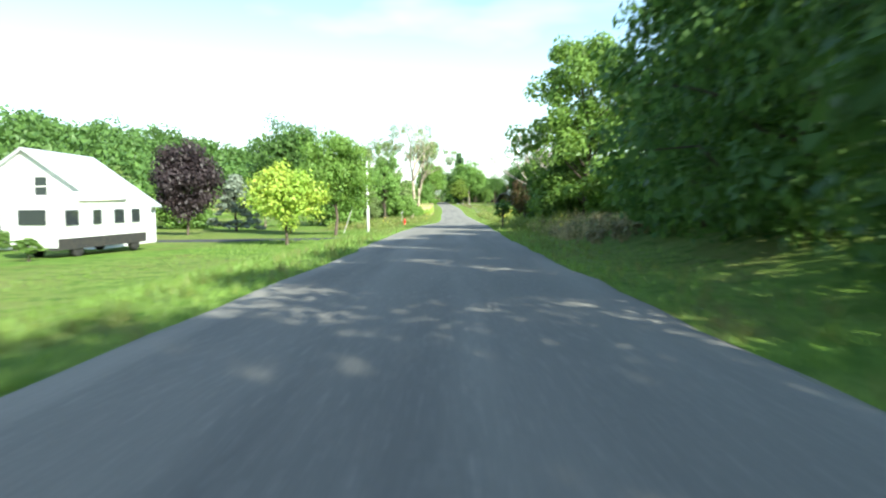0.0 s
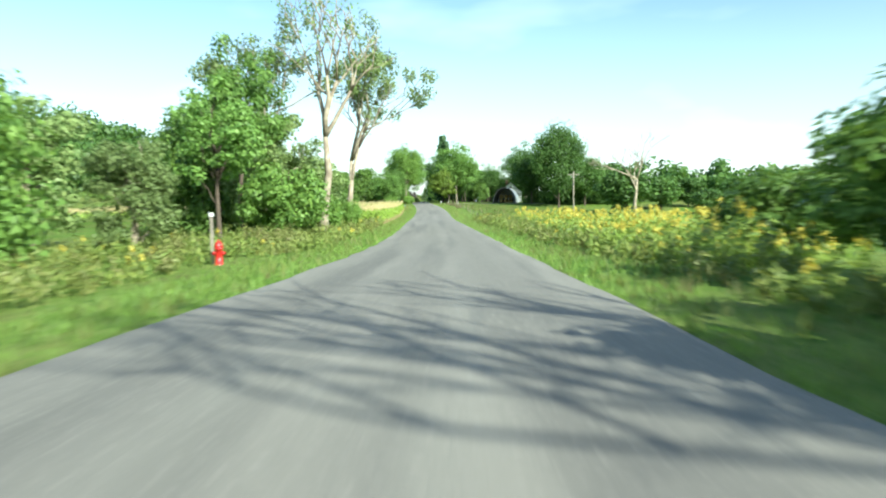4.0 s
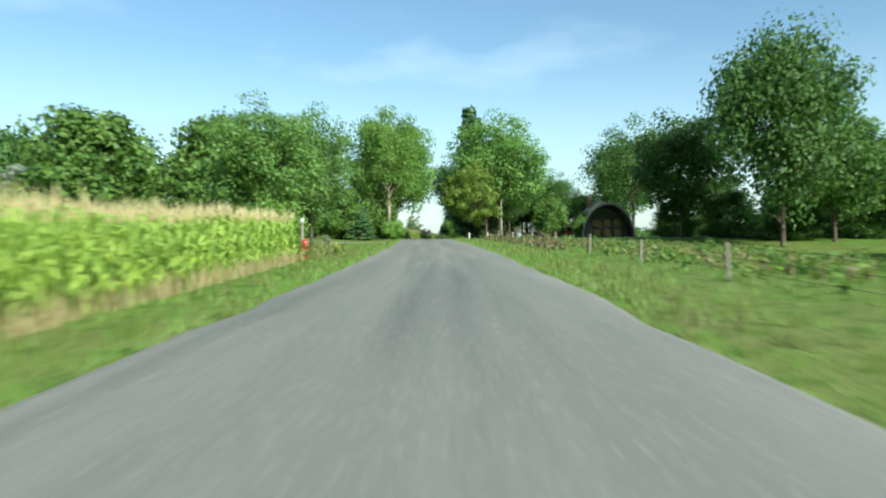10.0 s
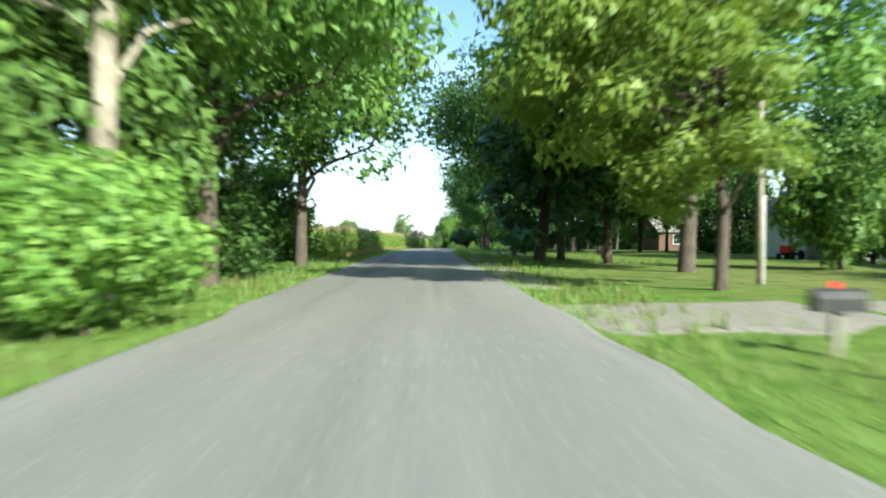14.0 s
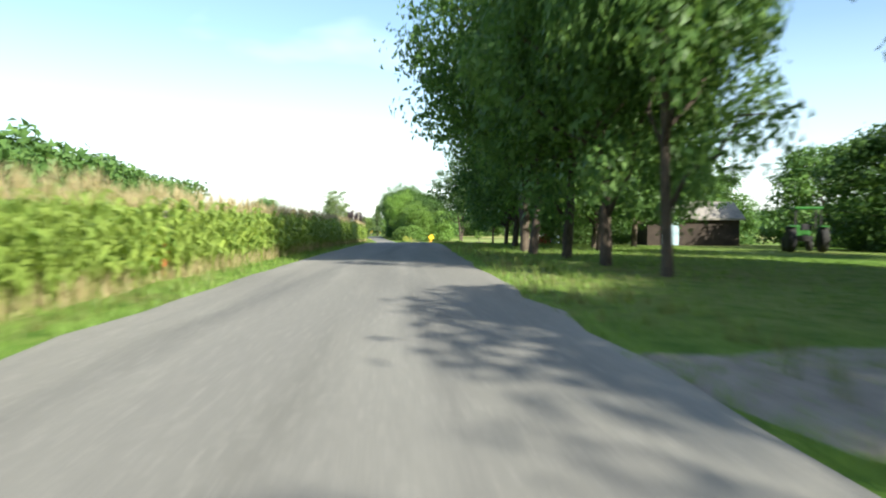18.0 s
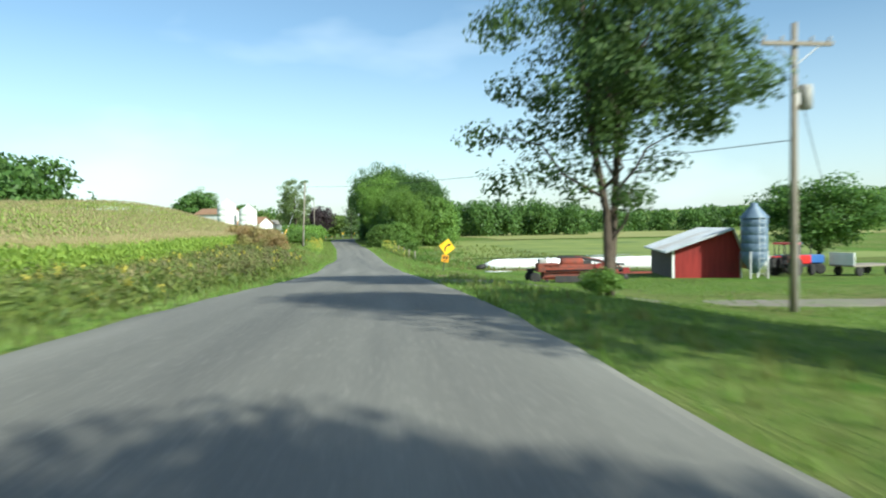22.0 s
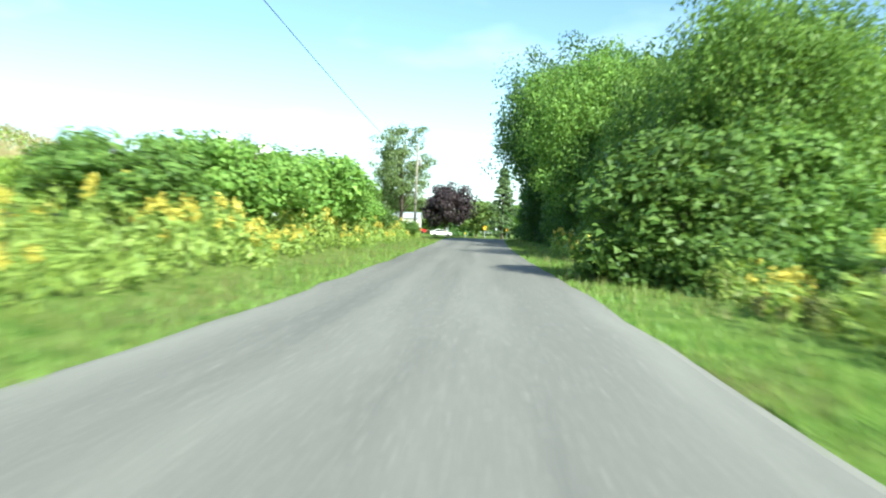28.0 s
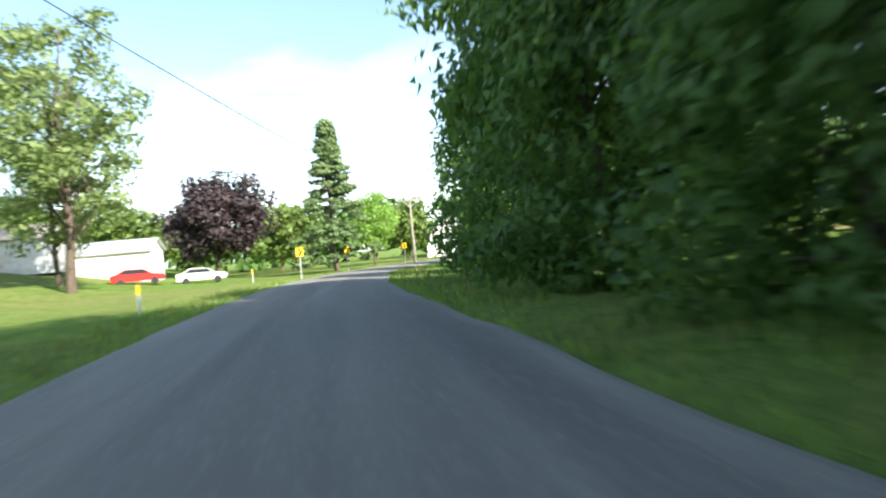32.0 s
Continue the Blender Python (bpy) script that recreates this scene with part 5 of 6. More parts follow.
fence("pasture_fence", [(float(road_x(y)) + 6.6 + 0.15 * math.sin(y), float(y)) for y in np.arange(158, 254, 7.4)], 0.85, [GREY_WOOD], "old wooden post and wire fence along the pasture")
fence("farm_fence", [(float(road_x(y)) + 6.6, float(y)) for y in np.arange(485.5, 532, 7.5)], 1.2, [GREY_WOOD], "wooden post and wire fence beside the wet field", r=0.085)
for x, y in ((5.5, 256.3), (3.6, 259.4), (8.1, 254.6)):
    m = thing("white_post", Matrix.Translation((x, y, gz(x, y))), "white-painted square wooden post beside a drive", "post", "white posts at the drive")
    part("post", box(-0.045, 0.045, -0.045, 0.045, -0.2, 0.78, 0.012), WHITE_PAINT, m)
    part("cap", box(-0.055, 0.055, -0.055, 0.055, 0.78, 0.81, 0.01), WHITE_PAINT, m)


def plate(w, h, r, y0, y1, m, n=5):
    """A flat sign plate with rounded corners."""
    bm = bmesh.new()
    out = []
    for cx, cz, a0 in ((w / 2 - r, h / 2 - r, 0), (-w / 2 + r, h / 2 - r, 90), (-w / 2 + r, -h / 2 + r, 180), (w / 2 - r, -h / 2 + r, 270)):
        for k in range(n):
            a = radians(a0 + 90 * k / (n - 1))
            out.append((cx + r * math.cos(a), cz + r * math.sin(a)))
    a = [bm.verts.new((x, y0, z)) for x, z in out]
    b = [bm.verts.new((x, y1, z)) for x, z in out]
    bm.faces.new(a), bm.faces.new(b[::-1])
    for i in range(len(a)):
        j = (i + 1) % len(a)
        bm.faces.new((a[j], a[i], b[i], b[j]))
    bmesh.ops.recalc_face_normals(bm, faces=bm.faces)
    bmesh.ops.transform(bm, matrix=m, verts=bm.verts)
    return bm


ORANGE_SIGN = surface("orange_sign_sheeting", (0.75, 0.33, 0.01), (0.70, 0.30, 0.01), 2, 0.4, spec=0.5, grain=60, relief=0.02)


def curve_sign(x, y, turn):
    s = thing("road_sign", pose(x - 0.25, y, gz(x, y) - 0.6, 0, 10, turn), "leaning yellow diamond curve warning sign on a rusty post", "road sign")
    part("post", box(-0.028, 0.028, 0.01, 0.05, -0.1, 2.55, 0.005), DARK, s)
    d = part("warning_plate", plate(0.76, 0.76, 0.05, -0.012, 0.006, pose(0, 0, 2.25, 0, 45, 0)), YELLOW_SIGN, s)
    bm = bmesh.new()
    path = [(-0.10, -0.30), (-0.10, -0.08), (-0.05, 0.06), (0.07, 0.14)]
    for (x0, z0), (x1, z1) in zip(path, path[1:]):
        dx, dz = x1 - x0, z1 - z0
        L = math.hypot(dx, dz)
        nx, nz = -dz / L * 0.045, dx / L * 0.045
        bm.faces.new([bm.verts.new((px, -0.016, pz + 2.25)) for px, pz in ((x0 - nx, z0 - nz), (x1 - nx, z1 - nz), (x1 + nx, z1 + nz), (x0 + nx, z0 + nz))])
    bm.faces.new([bm.verts.new((px, -0.0165, pz + 2.25)) for px, pz in ((0.03, 0.24), (0.10, 0.04), (0.26, 0.22))])
    bmesh.ops.recalc_face_normals(bm, faces=bm.faces)
    part("arrow", bm, BLACK_INK, d, "black curve arrow")
    q = part("speed_plate", plate(0.46, 0.46, 0.03, -0.012, 0.006, Matrix.Translation((0, 0, 1.50))), ORANGE_SIGN, s, "orange-yellow advisory speed plate")
    for a, b, c, d2 in ((-0.15, -0.03, 1.45, 1.66), (0.03, 0.15, 1.45, 1.66), (-0.13, 0.13, 1.33, 1.38)):
        part("legend_mark", box(a, b, -0.017, -0.0125, c, d2), BLACK_INK, q, "dark illegible legend")


curve_sign(6.85, 446.6, 8)


def chevron(x, y, turn, h=1.9, flip=1):
    s = thing("chevron_sign", pose(x, y, gz(x, y), 0, 0, turn), "yellow chevron sign marking the bend", "road sign", "chevron signs on the bend")
    part("post", box(-0.03, 0.03, 0.01, 0.05, -0.3, h + 0.2, 0.005), STEEL, s)
    p = part("plate", plate(0.5, 0.62, 0.03, -0.012, 0.006, Matrix.Translation((0, 0, h))), YELLOW_SIGN, s)
    bm = bmesh.new()
    for pts in (((-0.16, 0.27), (0.0, 0.27), (0.18, 0.0), (0.02, 0.0)), ((0.02, 0.0), (0.18, 0.0), (0.0, -0.27), (-0.16, -0.27))):
        bm.faces.new([bm.verts.new((flip * a, -0.016, b + h)) for a, b in pts])
    part("chevron", bm, BLACK_INK, p, "black chevron mark")


chevron(-5.2, 634.5, 8)
chevron(5.0, 663.0, -20)
chevron(-1.6, 650.0, -4)
chevron(14.5, 671.5, -35)
for x, y in ((-9.0, 640.0), (-9.5, 610.0)):
    m = thing("delineator_post", Matrix.Translation((x, y, gz(x, y))), "short yellow delineator post beside the bend", "post", "delineator posts")
    part("stake", box(-0.05, 0.05, -0.015, 0.015, -0.2, 1.0, 0.005), STEEL, m)
    part("reflector", box(-0.06, 0.06, -0.03, -0.016, 0.65, 0.98, 0.005), YELLOW_SIGN, m, "yellow reflector")


# ---- paved and bare strips beside the road ----
def side_strip(name, pts, half, mat, lift, label, category):
    ribbon(name, smooth_line(pts, 1.0), half, mat, lift, label, category, ragged=0.2, crown=0.02, edge=0.72, drop=0.09)


side_strip("driveway_1", [(-4.0, 48.5), (-10, 49.0), (-20, 46.0), (-34, 43.0), (-60, 42.0)], 1.9, TARSEAL, 0.035, "dark asphalt driveway across the lawn", "driveway")
side_strip("driveway_2", [(-2.6, 243.6), (-9, 241.8), (-16, 241.0), (-30, 243.0)], 2.2, GRAVEL, 0.018, "pale gravel driveway by the small house", "driveway")
side_strip("driveway_3", [(0.4, 264.4), (6, 265.5), (12, 266.0), (24, 263.5), (40, 262.0)], 2.6, GRAVEL, 0.018, "gravel driveway to the curved barn", "driveway")
side_strip("driveway_4", [(0.0, 332.9), (6, 333.5), (14, 334.5), (30, 338.0)], 2.0, GRAVEL, 0.018, "gravel driveway into the shaded yard", "driveway")
side_strip("driveway_5", [(2.8, 431.5), (8, 429.5), (12.5, 427.6), (18, 426.0), (27, 425.0), (46, 425.5)], 2.0, GRAVEL, 0.018, "gravel farm drive toward the red barn", "driveway")
side_strip("tyre_track", [(4.9, 436.0), (7.7, 440.0), (8.6, 445.0), (8.3, 449.0), (7.7, 453.0)], 1.15, DIRT, 0.018, "bare earth track beside the farm machine", "track")
side_strip("shoulder_1", [(1.6, 270), (1.5, 285), (1.6, 300)], 0.9, GRAVEL, 0.02, "worn gravel shoulder under the trees", "shoulder")

side_strip("mud_patch", [(11.5, 472.8), (18, 473.6), (26, 473.8), (38, 474.2)], 1.5, DIRT, 0.02, "dark churned mud beside the silage bags", "mud")


def stubble_field():
    xs, ys = np.arange(34, 320, 13.0), np.arange(566, 800, 13.0)
    X, Y = np.meshgrid(xs, ys)
    Y = Y + 0.12 * X
    V = np.stack([X, Y, ground_z(X, Y) + 0.12], -1).reshape(-1, 3)
    i = np.arange(len(V)).reshape(X.shape)
    F = np.stack([i[:-1, :-1], i[:-1, 1:], i[1:, 1:], i[1:, :-1]], -1).reshape(-1, 4)
    tagged(mesh_object("field", V, F, surface("hay_stubble", (0.30, 0.29, 0.09), (0.22, 0.25, 0.07), 0.15, 0.95, grain=3, relief=0.3, c3=(0.34, 0.30, 0.11), big=0.03), smooth=True), "mown yellow-green hay field before the woods", "field", kind="structure")


stubble_field()


def marsh():
    """The wet meadow: a sheet of yellow-green sedge with an uneven outline."""
    xs, ys = np.arange(0, 1.001, 1 / 24), np.arange(486, 566, 4.0)
    T, Y = np.meshgrid(xs, ys)
    X = 13.5 + 2.2 * np.sin(Y * 0.31) + T * (70 + 6 * np.sin(Y * 0.17))
    V = np.stack([X, Y, ground_z(X, Y) + 0.06 + 0.03 * np.sin(X * 0.9) * np.cos(Y * 0.7)], -1).reshape(-1, 3)
    i = np.arange(len(V)).reshape(X.shape)
    F = np.stack([i[:-1, :-1], i[:-1, 1:], i[1:, 1:], i[1:, :-1]], -1).reshape(-1, 4)
    mat = surface("marsh_sedge", (0.25, 0.28, 0.075), (0.16, 0.21, 0.05), 0.4, 0.95, grain=9, relief=0.5, stretch=(0.25, 1, 1), c3=(0.10, 0.15, 0.04), big=0.12)
    tagged(mesh_object("marsh", V, F, mat, smooth=True), "yellow-green sedge on the wet meadow", "meadow", kind="structure")


marsh()


def puddle(name, cx, cy, rx, ry, z, label, mat, seed):
    rng = random.Random(seed)
    bm = bmesh.new()
    ph = [rng.uniform(0, 6.28) for _ in range(3)]
    vs = []
    for k in range(40):
        a = 2 * math.pi * k / 40
        r = 1 + 0.18 * math.sin(3 * a + ph[0]) + 0.12 * math.sin(5 * a + ph[1])
        vs.append(bm.verts.new((cx + rx * r * math.cos(a), cy + ry * r * math.sin(a), z)))
    bm.faces.new(vs)
    ob = part(name, bm, mat, None)
    tagged(ob, label, "water", kind="structure")


def low_z(cx, cy, rx, ry):
    return max(gz(cx + rx * math.cos(a), cy + ry * math.sin(a)) for a in np.linspace(0, 6.28, 16)) + 0.07


for k, (cx, cy, rx, ry) in enumerate(((21.5, 492.0, 5.0, 1.8), (20.5, 500.5, 6.0, 2.2), (33, 504, 8, 3), (14.3, 468.5, 1.3, 0.8))):
    puddle("pond" if k < 3 else "puddle", cx, cy, rx, ry, low_z(cx, cy, rx, ry), "shallow sky-reflecting water in the wet field", WATER, k)


# ---- buildings ----
def window(parent, x, y, z, w, h, face, frame=None):
    """A window with frame, sill and dark panes in a wall; face: the wall's outward side."""
    frame = frame or WHITE_PAINT
    m = Matrix.Translation((x, y, z)) @ pose(0, 0, 0, 0, 0, {"-y": 0, "+x": 90, "+y": 180, "-x": -90}[face])
    fr = bmesh.new()
    for a in ((-w / 2 - 0.07, -w / 2, -0.05, 0.04, 0, h), (w / 2, w / 2 + 0.07, -0.05, 0.04, 0, h), (-w / 2 - 0.07, w / 2 + 0.07, -0.05, 0.04, h, h + 0.08), (-w / 2, w / 2, -0.03, 0.02, h / 2 - 0.025, h / 2 + 0.025)):
        add_box(fr, *a)
    bmesh.ops.transform(fr, matrix=m, verts=fr.verts)
    wd = part("window", fr, frame, parent)
    for z0, z1 in ((0, h / 2 - 0.025), (h / 2 + 0.025, h)):
        p = box(-w / 2, w / 2, -0.012, 0.01, z0, z1)
        bmesh.ops.transform(p, matrix=m, verts=p.verts)
        part("pane", p, GLASS_DARK, wd)
    s = box(-w / 2 - 0.1, w / 2 + 0.1, -0.11, 0.02, -0.07, 0)
    bmesh.ops.transform(s, matrix=m, verts=s.verts)
    part("sill", s, frame, wd)


def siding(parent, x0, x1, y, z0, z1, mat, step=0.2, axis="y", sign=-1):
    """Lapped boards on one wall, joined row by row."""
    z = z0
    while z < z1 - 0.02:
        t = min(step, z1 - z)
        if axis == "y":
            prof = [(y, z), (y + sign * 0.035, z), (y + sign * 0.012, z + t), (y, z + t)]
            bm = bmesh.new()
            a = [bm.verts.new((x0, p, q)) for p, q in prof]
            b = [bm.verts.new((x1, p, q)) for p, q in prof]
        else:
            prof = [(y, z), (y + sign * 0.035, z), (y + sign * 0.012, z + t), (y, z + t)]
            bm = bmesh.new()
            a = [bm.verts.new((p, x0, q)) for p, q in prof]
            b = [bm.verts.new((p, x1, q)) for p, q in prof]
        bm.faces.new(a), bm.faces.new(b[::-1])
        for i in range(4):
            j = (i + 1) % 4
            bm.faces.new((a[j], a[i], b[i], b[j]))
        bmesh.ops.recalc_face_normals(bm, faces=bm.faces)
        part("clapboard", bm, mat, parent)
        z += step


def gable_house(name, m, w, d, eave, ridge, wall, roof, label, along="y", windows=(), overhang=0.35, chimney=None, boards=True, category="house"):
    """A house with a gable roof. Its ridge runs along y or x. windows: (face, position along the wall, sill, width, height)."""
    h = thing(name, m, label, category)
    body = part("wall", box(-w / 2, w / 2, -d / 2, d / 2, -0.6, eave), wall, h)
    if along == "y":
        part("gable", prism([(-w / 2, eave), (w / 2, eave), (0, ridge)], -d / 2, d / 2), wall, h)
        half, run = w / 2, d / 2 + overhang
    else:
        g = prism([(-d / 2, eave), (d / 2, eave), (0, ridge)], -w / 2, w / 2)
        bmesh.ops.rotate(g, cent=(0, 0, 0), matrix=Matrix.Rotation(radians(90), 3, "Z"), verts=g.verts)
        part("gable", g, wall, h)
        half, run = d / 2, w / 2 + overhang
    for s in (-1, 1):
        k = (ridge - eave) / half
        prof = [(0, ridge + 0.02), (s * (half + overhang), eave - overhang * k + 0.02), (s * (half + overhang), eave - overhang * k + 0.16), (0, ridge + 0.16)]
        r = prism(prof, -run, run)
        if along != "y":
            bmesh.ops.rotate(r, cent=(0, 0, 0), matrix=Matrix.Rotation(radians(90), 3, "Z"), verts=r.verts)
        part("roof", r, roof, h)
    for face, pos, z, ww, hh in windows:
        x, y = {"-y": (pos, -d / 2 - 0.04), "+y": (pos, d / 2 + 0.04), "-x": (-w / 2 - 0.04, pos), "+x": (w / 2 + 0.04, pos)}[face]
        window(h, x, y, z, ww, hh, face)
    if boards:
        siding(h, -w / 2, w / 2, -d / 2, 0, eave, wall)
        siding(h, -d / 2, d / 2, w / 2, 0, eave, wall, axis="x", sign=1)
    if chimney:
        c = part("chimney", box(chimney[0] - 0.35, chimney[0] + 0.35, chimney[1] - 0.35, chimney[1] + 0.35, eave, ridge + 0.9), BROWN_ROOF, h, "dull brick chimney")
        part("chimney_cap", box(chimney[0] - 0.42, chimney[0] + 0.42, chimney[1] - 0.42, chimney[1] + 0.42, ridge + 0.9, ridge + 1.0), CONCRETE, c)
    return h


def on_ground(x, y, turn=0.0, dz=0.0):
    return pose(x, y, gz(x, y) + dz, 0, 0, turn)


# white house and motor home at the start
gable_house("white_house", on_ground(-25.9, 39.4, 4), 8.4, 9, 2.6, 5.7, WHITE_PAINT, ROOF_METAL, "white clapboard house with a steep gable end", windows=[("-y", 2.4, 0.9, 0.9, 1.3), ("-y", -1.8, 0.9, 0.9, 1.3), ("-y", 0.9, 3.1, 0.7, 1.1), ("+x", -2, 0.9, 0.9, 1.3), ("+x", 2, 0.9, 0.9, 1.3)])


def wheel(parent, m, r, w, hub=STEEL):
    t = part("wheel", lathe([(r * 0.62, -w / 2), (r * 0.94, -w / 2), (r, -w * 0.3), (r, w * 0.3), (r * 0.94, w / 2), (r * 0.62, w / 2)], 20, m=m), RUBBER, parent, "black rubber tyre")
    part("rim", lathe([(0.05, -w * 0.42), (r * 0.6, -w * 0.42), (r * 0.63, -w * 0.3), (r * 0.63, w * 0.3), (r * 0.6, w * 0.42), (0.05, w * 0.42)], 16, m=m), hub, t)


def motor_home(x, y, turn):
    v = thing("motor_home", on_ground(x, y, turn), "white motor home with dark windows parked beside a house", "motor home")
    prof = [(-3.9, 0.55), (3.6, 0.55), (4.1, 0.75), (4.15, 1.25), (3.9, 1.6), (4.2, 1.95), (4.1, 2.75), (3.8, 2.95), (-3.8, 2.95), (-3.95, 2.8)]
    part("body", prism(prof, -1.15, 1.15), WHITE_PAINT, v)
    part("skirt", box(-3.85, 3.6, -1.17, 1.17, 0.42, 0.95), DARK, v, "dark lower skirt")
    part("stripe", box(-3.9, 3.9, -1.165, 1.165, 1.05, 1.13), CREAM, v)
    for x0, w in ((-3.3, 1.0), (-1.2, 0.7), (0.6, 0.9), (2.2, 0.8)):
        for s in (-1, 1):
            w_ = part("window", box(x0, x0 + w, s * 1.165 - 0.02, s * 1.165 + 0.02, 1.55, 2.25, 0.01), GLASS_DARK, v)
            part("window_frame", box(x0 - 0.05, x0 + w + 0.05, s * 1.16 - 0.012, s * 1.16 + 0.012, 1.50, 2.30), STEEL, w_)
    part("rear_window", box(-3.99, -3.93, -0.7, 0.7, 1.6, 2.3, 0.01), GLASS_DARK, v)
    part("windscreen", box(4.08, 4.2, -0.95, 0.95, 1.95, 2.6, 0.02), GLASS_DARK, v)
    for px in (-2.3, 2.6):
        for s in (-1, 1):
            wheel(v, Matrix.Translation((px, s * 1.0, 0.4)) @ pose(0, 0, 0, 90, 0, 0), 0.4, 0.26)
    part("roof_vent", box(-1.0, -0.3, -0.35, 0.35, 2.95, 3.15, 0.03), WHITE_PAINT, v)
    part("awning", lathe([(0.07, -2.4), (0.07, 1.6)], 10, m=Matrix.Translation((0, -1.22, 2.75)) @ pose(0, 0, 0, 0, 90, 0)), CREAM, v)


motor_home(-20.1, 30.8, 83)
plant("sapling", -19.6, 24.8, 1.1, 1.5, "small rust-brown bush beside the motor home", "bush")
plant("bush", -21.5, 17.5, 0.9, 1.2, "low green shrub on the lawn", "bush")
plant("bush", -19.4, 17.8, 0.7, 1.0, "low green shrub on the lawn", "bush")
plant("bush", -26.2, 33.2, 1.2, 2.2, "low green shrub below the house wall", "bush")


# small white house on the left
def hip_house(x, y, turn):
    h = thing("small_house", on_ground(x, y, turn, -0.1), "small white single-storey house with grey hip roof", "house")
    w, d, e, r = 13.0, 8.0, 2.75, 4.7
    part("wall", box(-w / 2, w / 2, -d / 2, d / 2, -0.6, e), CREAM, h)
    bm = bmesh.new()
    o = 0.5
    lo = [bm.verts.new((a, b, e)) for a, b in ((-w / 2 - o, -d / 2 - o), (w / 2 + o, -d / 2 - o), (w / 2 + o, d / 2 + o), (-w / 2 - o, d / 2 + o))]
    hi = [bm.verts.new((a, b, e + 0.16)) for a, b in ((-w / 2 - o, -d / 2 - o), (w / 2 + o, -d / 2 - o), (w / 2 + o, d / 2 + o), (-w / 2 - o, d / 2 + o))]
    p, q = bm.verts.new((-w / 2 + d / 2, 0, r)), bm.verts.new((w / 2 - d / 2, 0, r))
    for f in ([lo[3], lo[2], lo[1], lo[0]], [lo[0], lo[1], hi[1], hi[0]], [lo[1], lo[2], hi[2], hi[1]], [lo[2], lo[3], hi[3], hi[2]], [lo[3], lo[0], hi[0], hi[3]], [hi[0], hi[1], q, p], [hi[1], hi[2], q], [hi[2], hi[3], p, q], [hi[3], hi[0], p]):
        bm.faces.new(f)
    part("roof", bm, SHINGLE, h)
    part("gutter", box(-w / 2 - 0.5, w / 2 - 2.0, -d / 2 - 0.62, -d / 2 - 0.5, e + 0.02, e + 0.14, 0.02), WHITE_PAINT, h)
    for pos, ww in ((-4.6, 1.0), (-1.6, 0.9), (0.9, 0.6), (3.0, 0.62), (3.95, 0.62)):
        window(h, pos, -d / 2 - 0.04, 0.85, ww, 1.35, "-y")
    window(h, w / 2 + 0.04, 0.5, 0.9, 1.0, 1.2, "+x")
    siding(h, -w / 2, w / 2, -d / 2, 0, e, CREAM)
    siding(h, -d / 2, d / 2, w / 2, 0, e, CREAM, axis="x", sign=1)


hip_house(-24.4, 252.6, 27)
tr = thing("utility_trailer", on_ground(-20.5, 245.6, 30), "small orange-brown wooden trailer by the house wall", "trailer")
part("bed", box(-1.6, 1.6, -0.8, 0.8, 0.45, 0.55, 0.01), HAY, tr)
for s in (-0.8, 0.76):
    part("side_board", box(-1.6, 1.6, s, s + 0.04, 0.55, 0.95, 0.008), HAY, tr)
for s in (-1, 1):
    wheel(tr, Matrix.Translation((0, s * 0.95, 0.3)) @ pose(0, 0, 0, 90, 0, 0), 0.3, 0.18)
part("drawbar", box(1.6, 2.8, -0.04, 0.04, 0.42, 0.5), STEEL, tr)
plant("bush", -25.5, 245.0, 1.2, 1.6, "small conical evergreen shrub by the house", "bush")


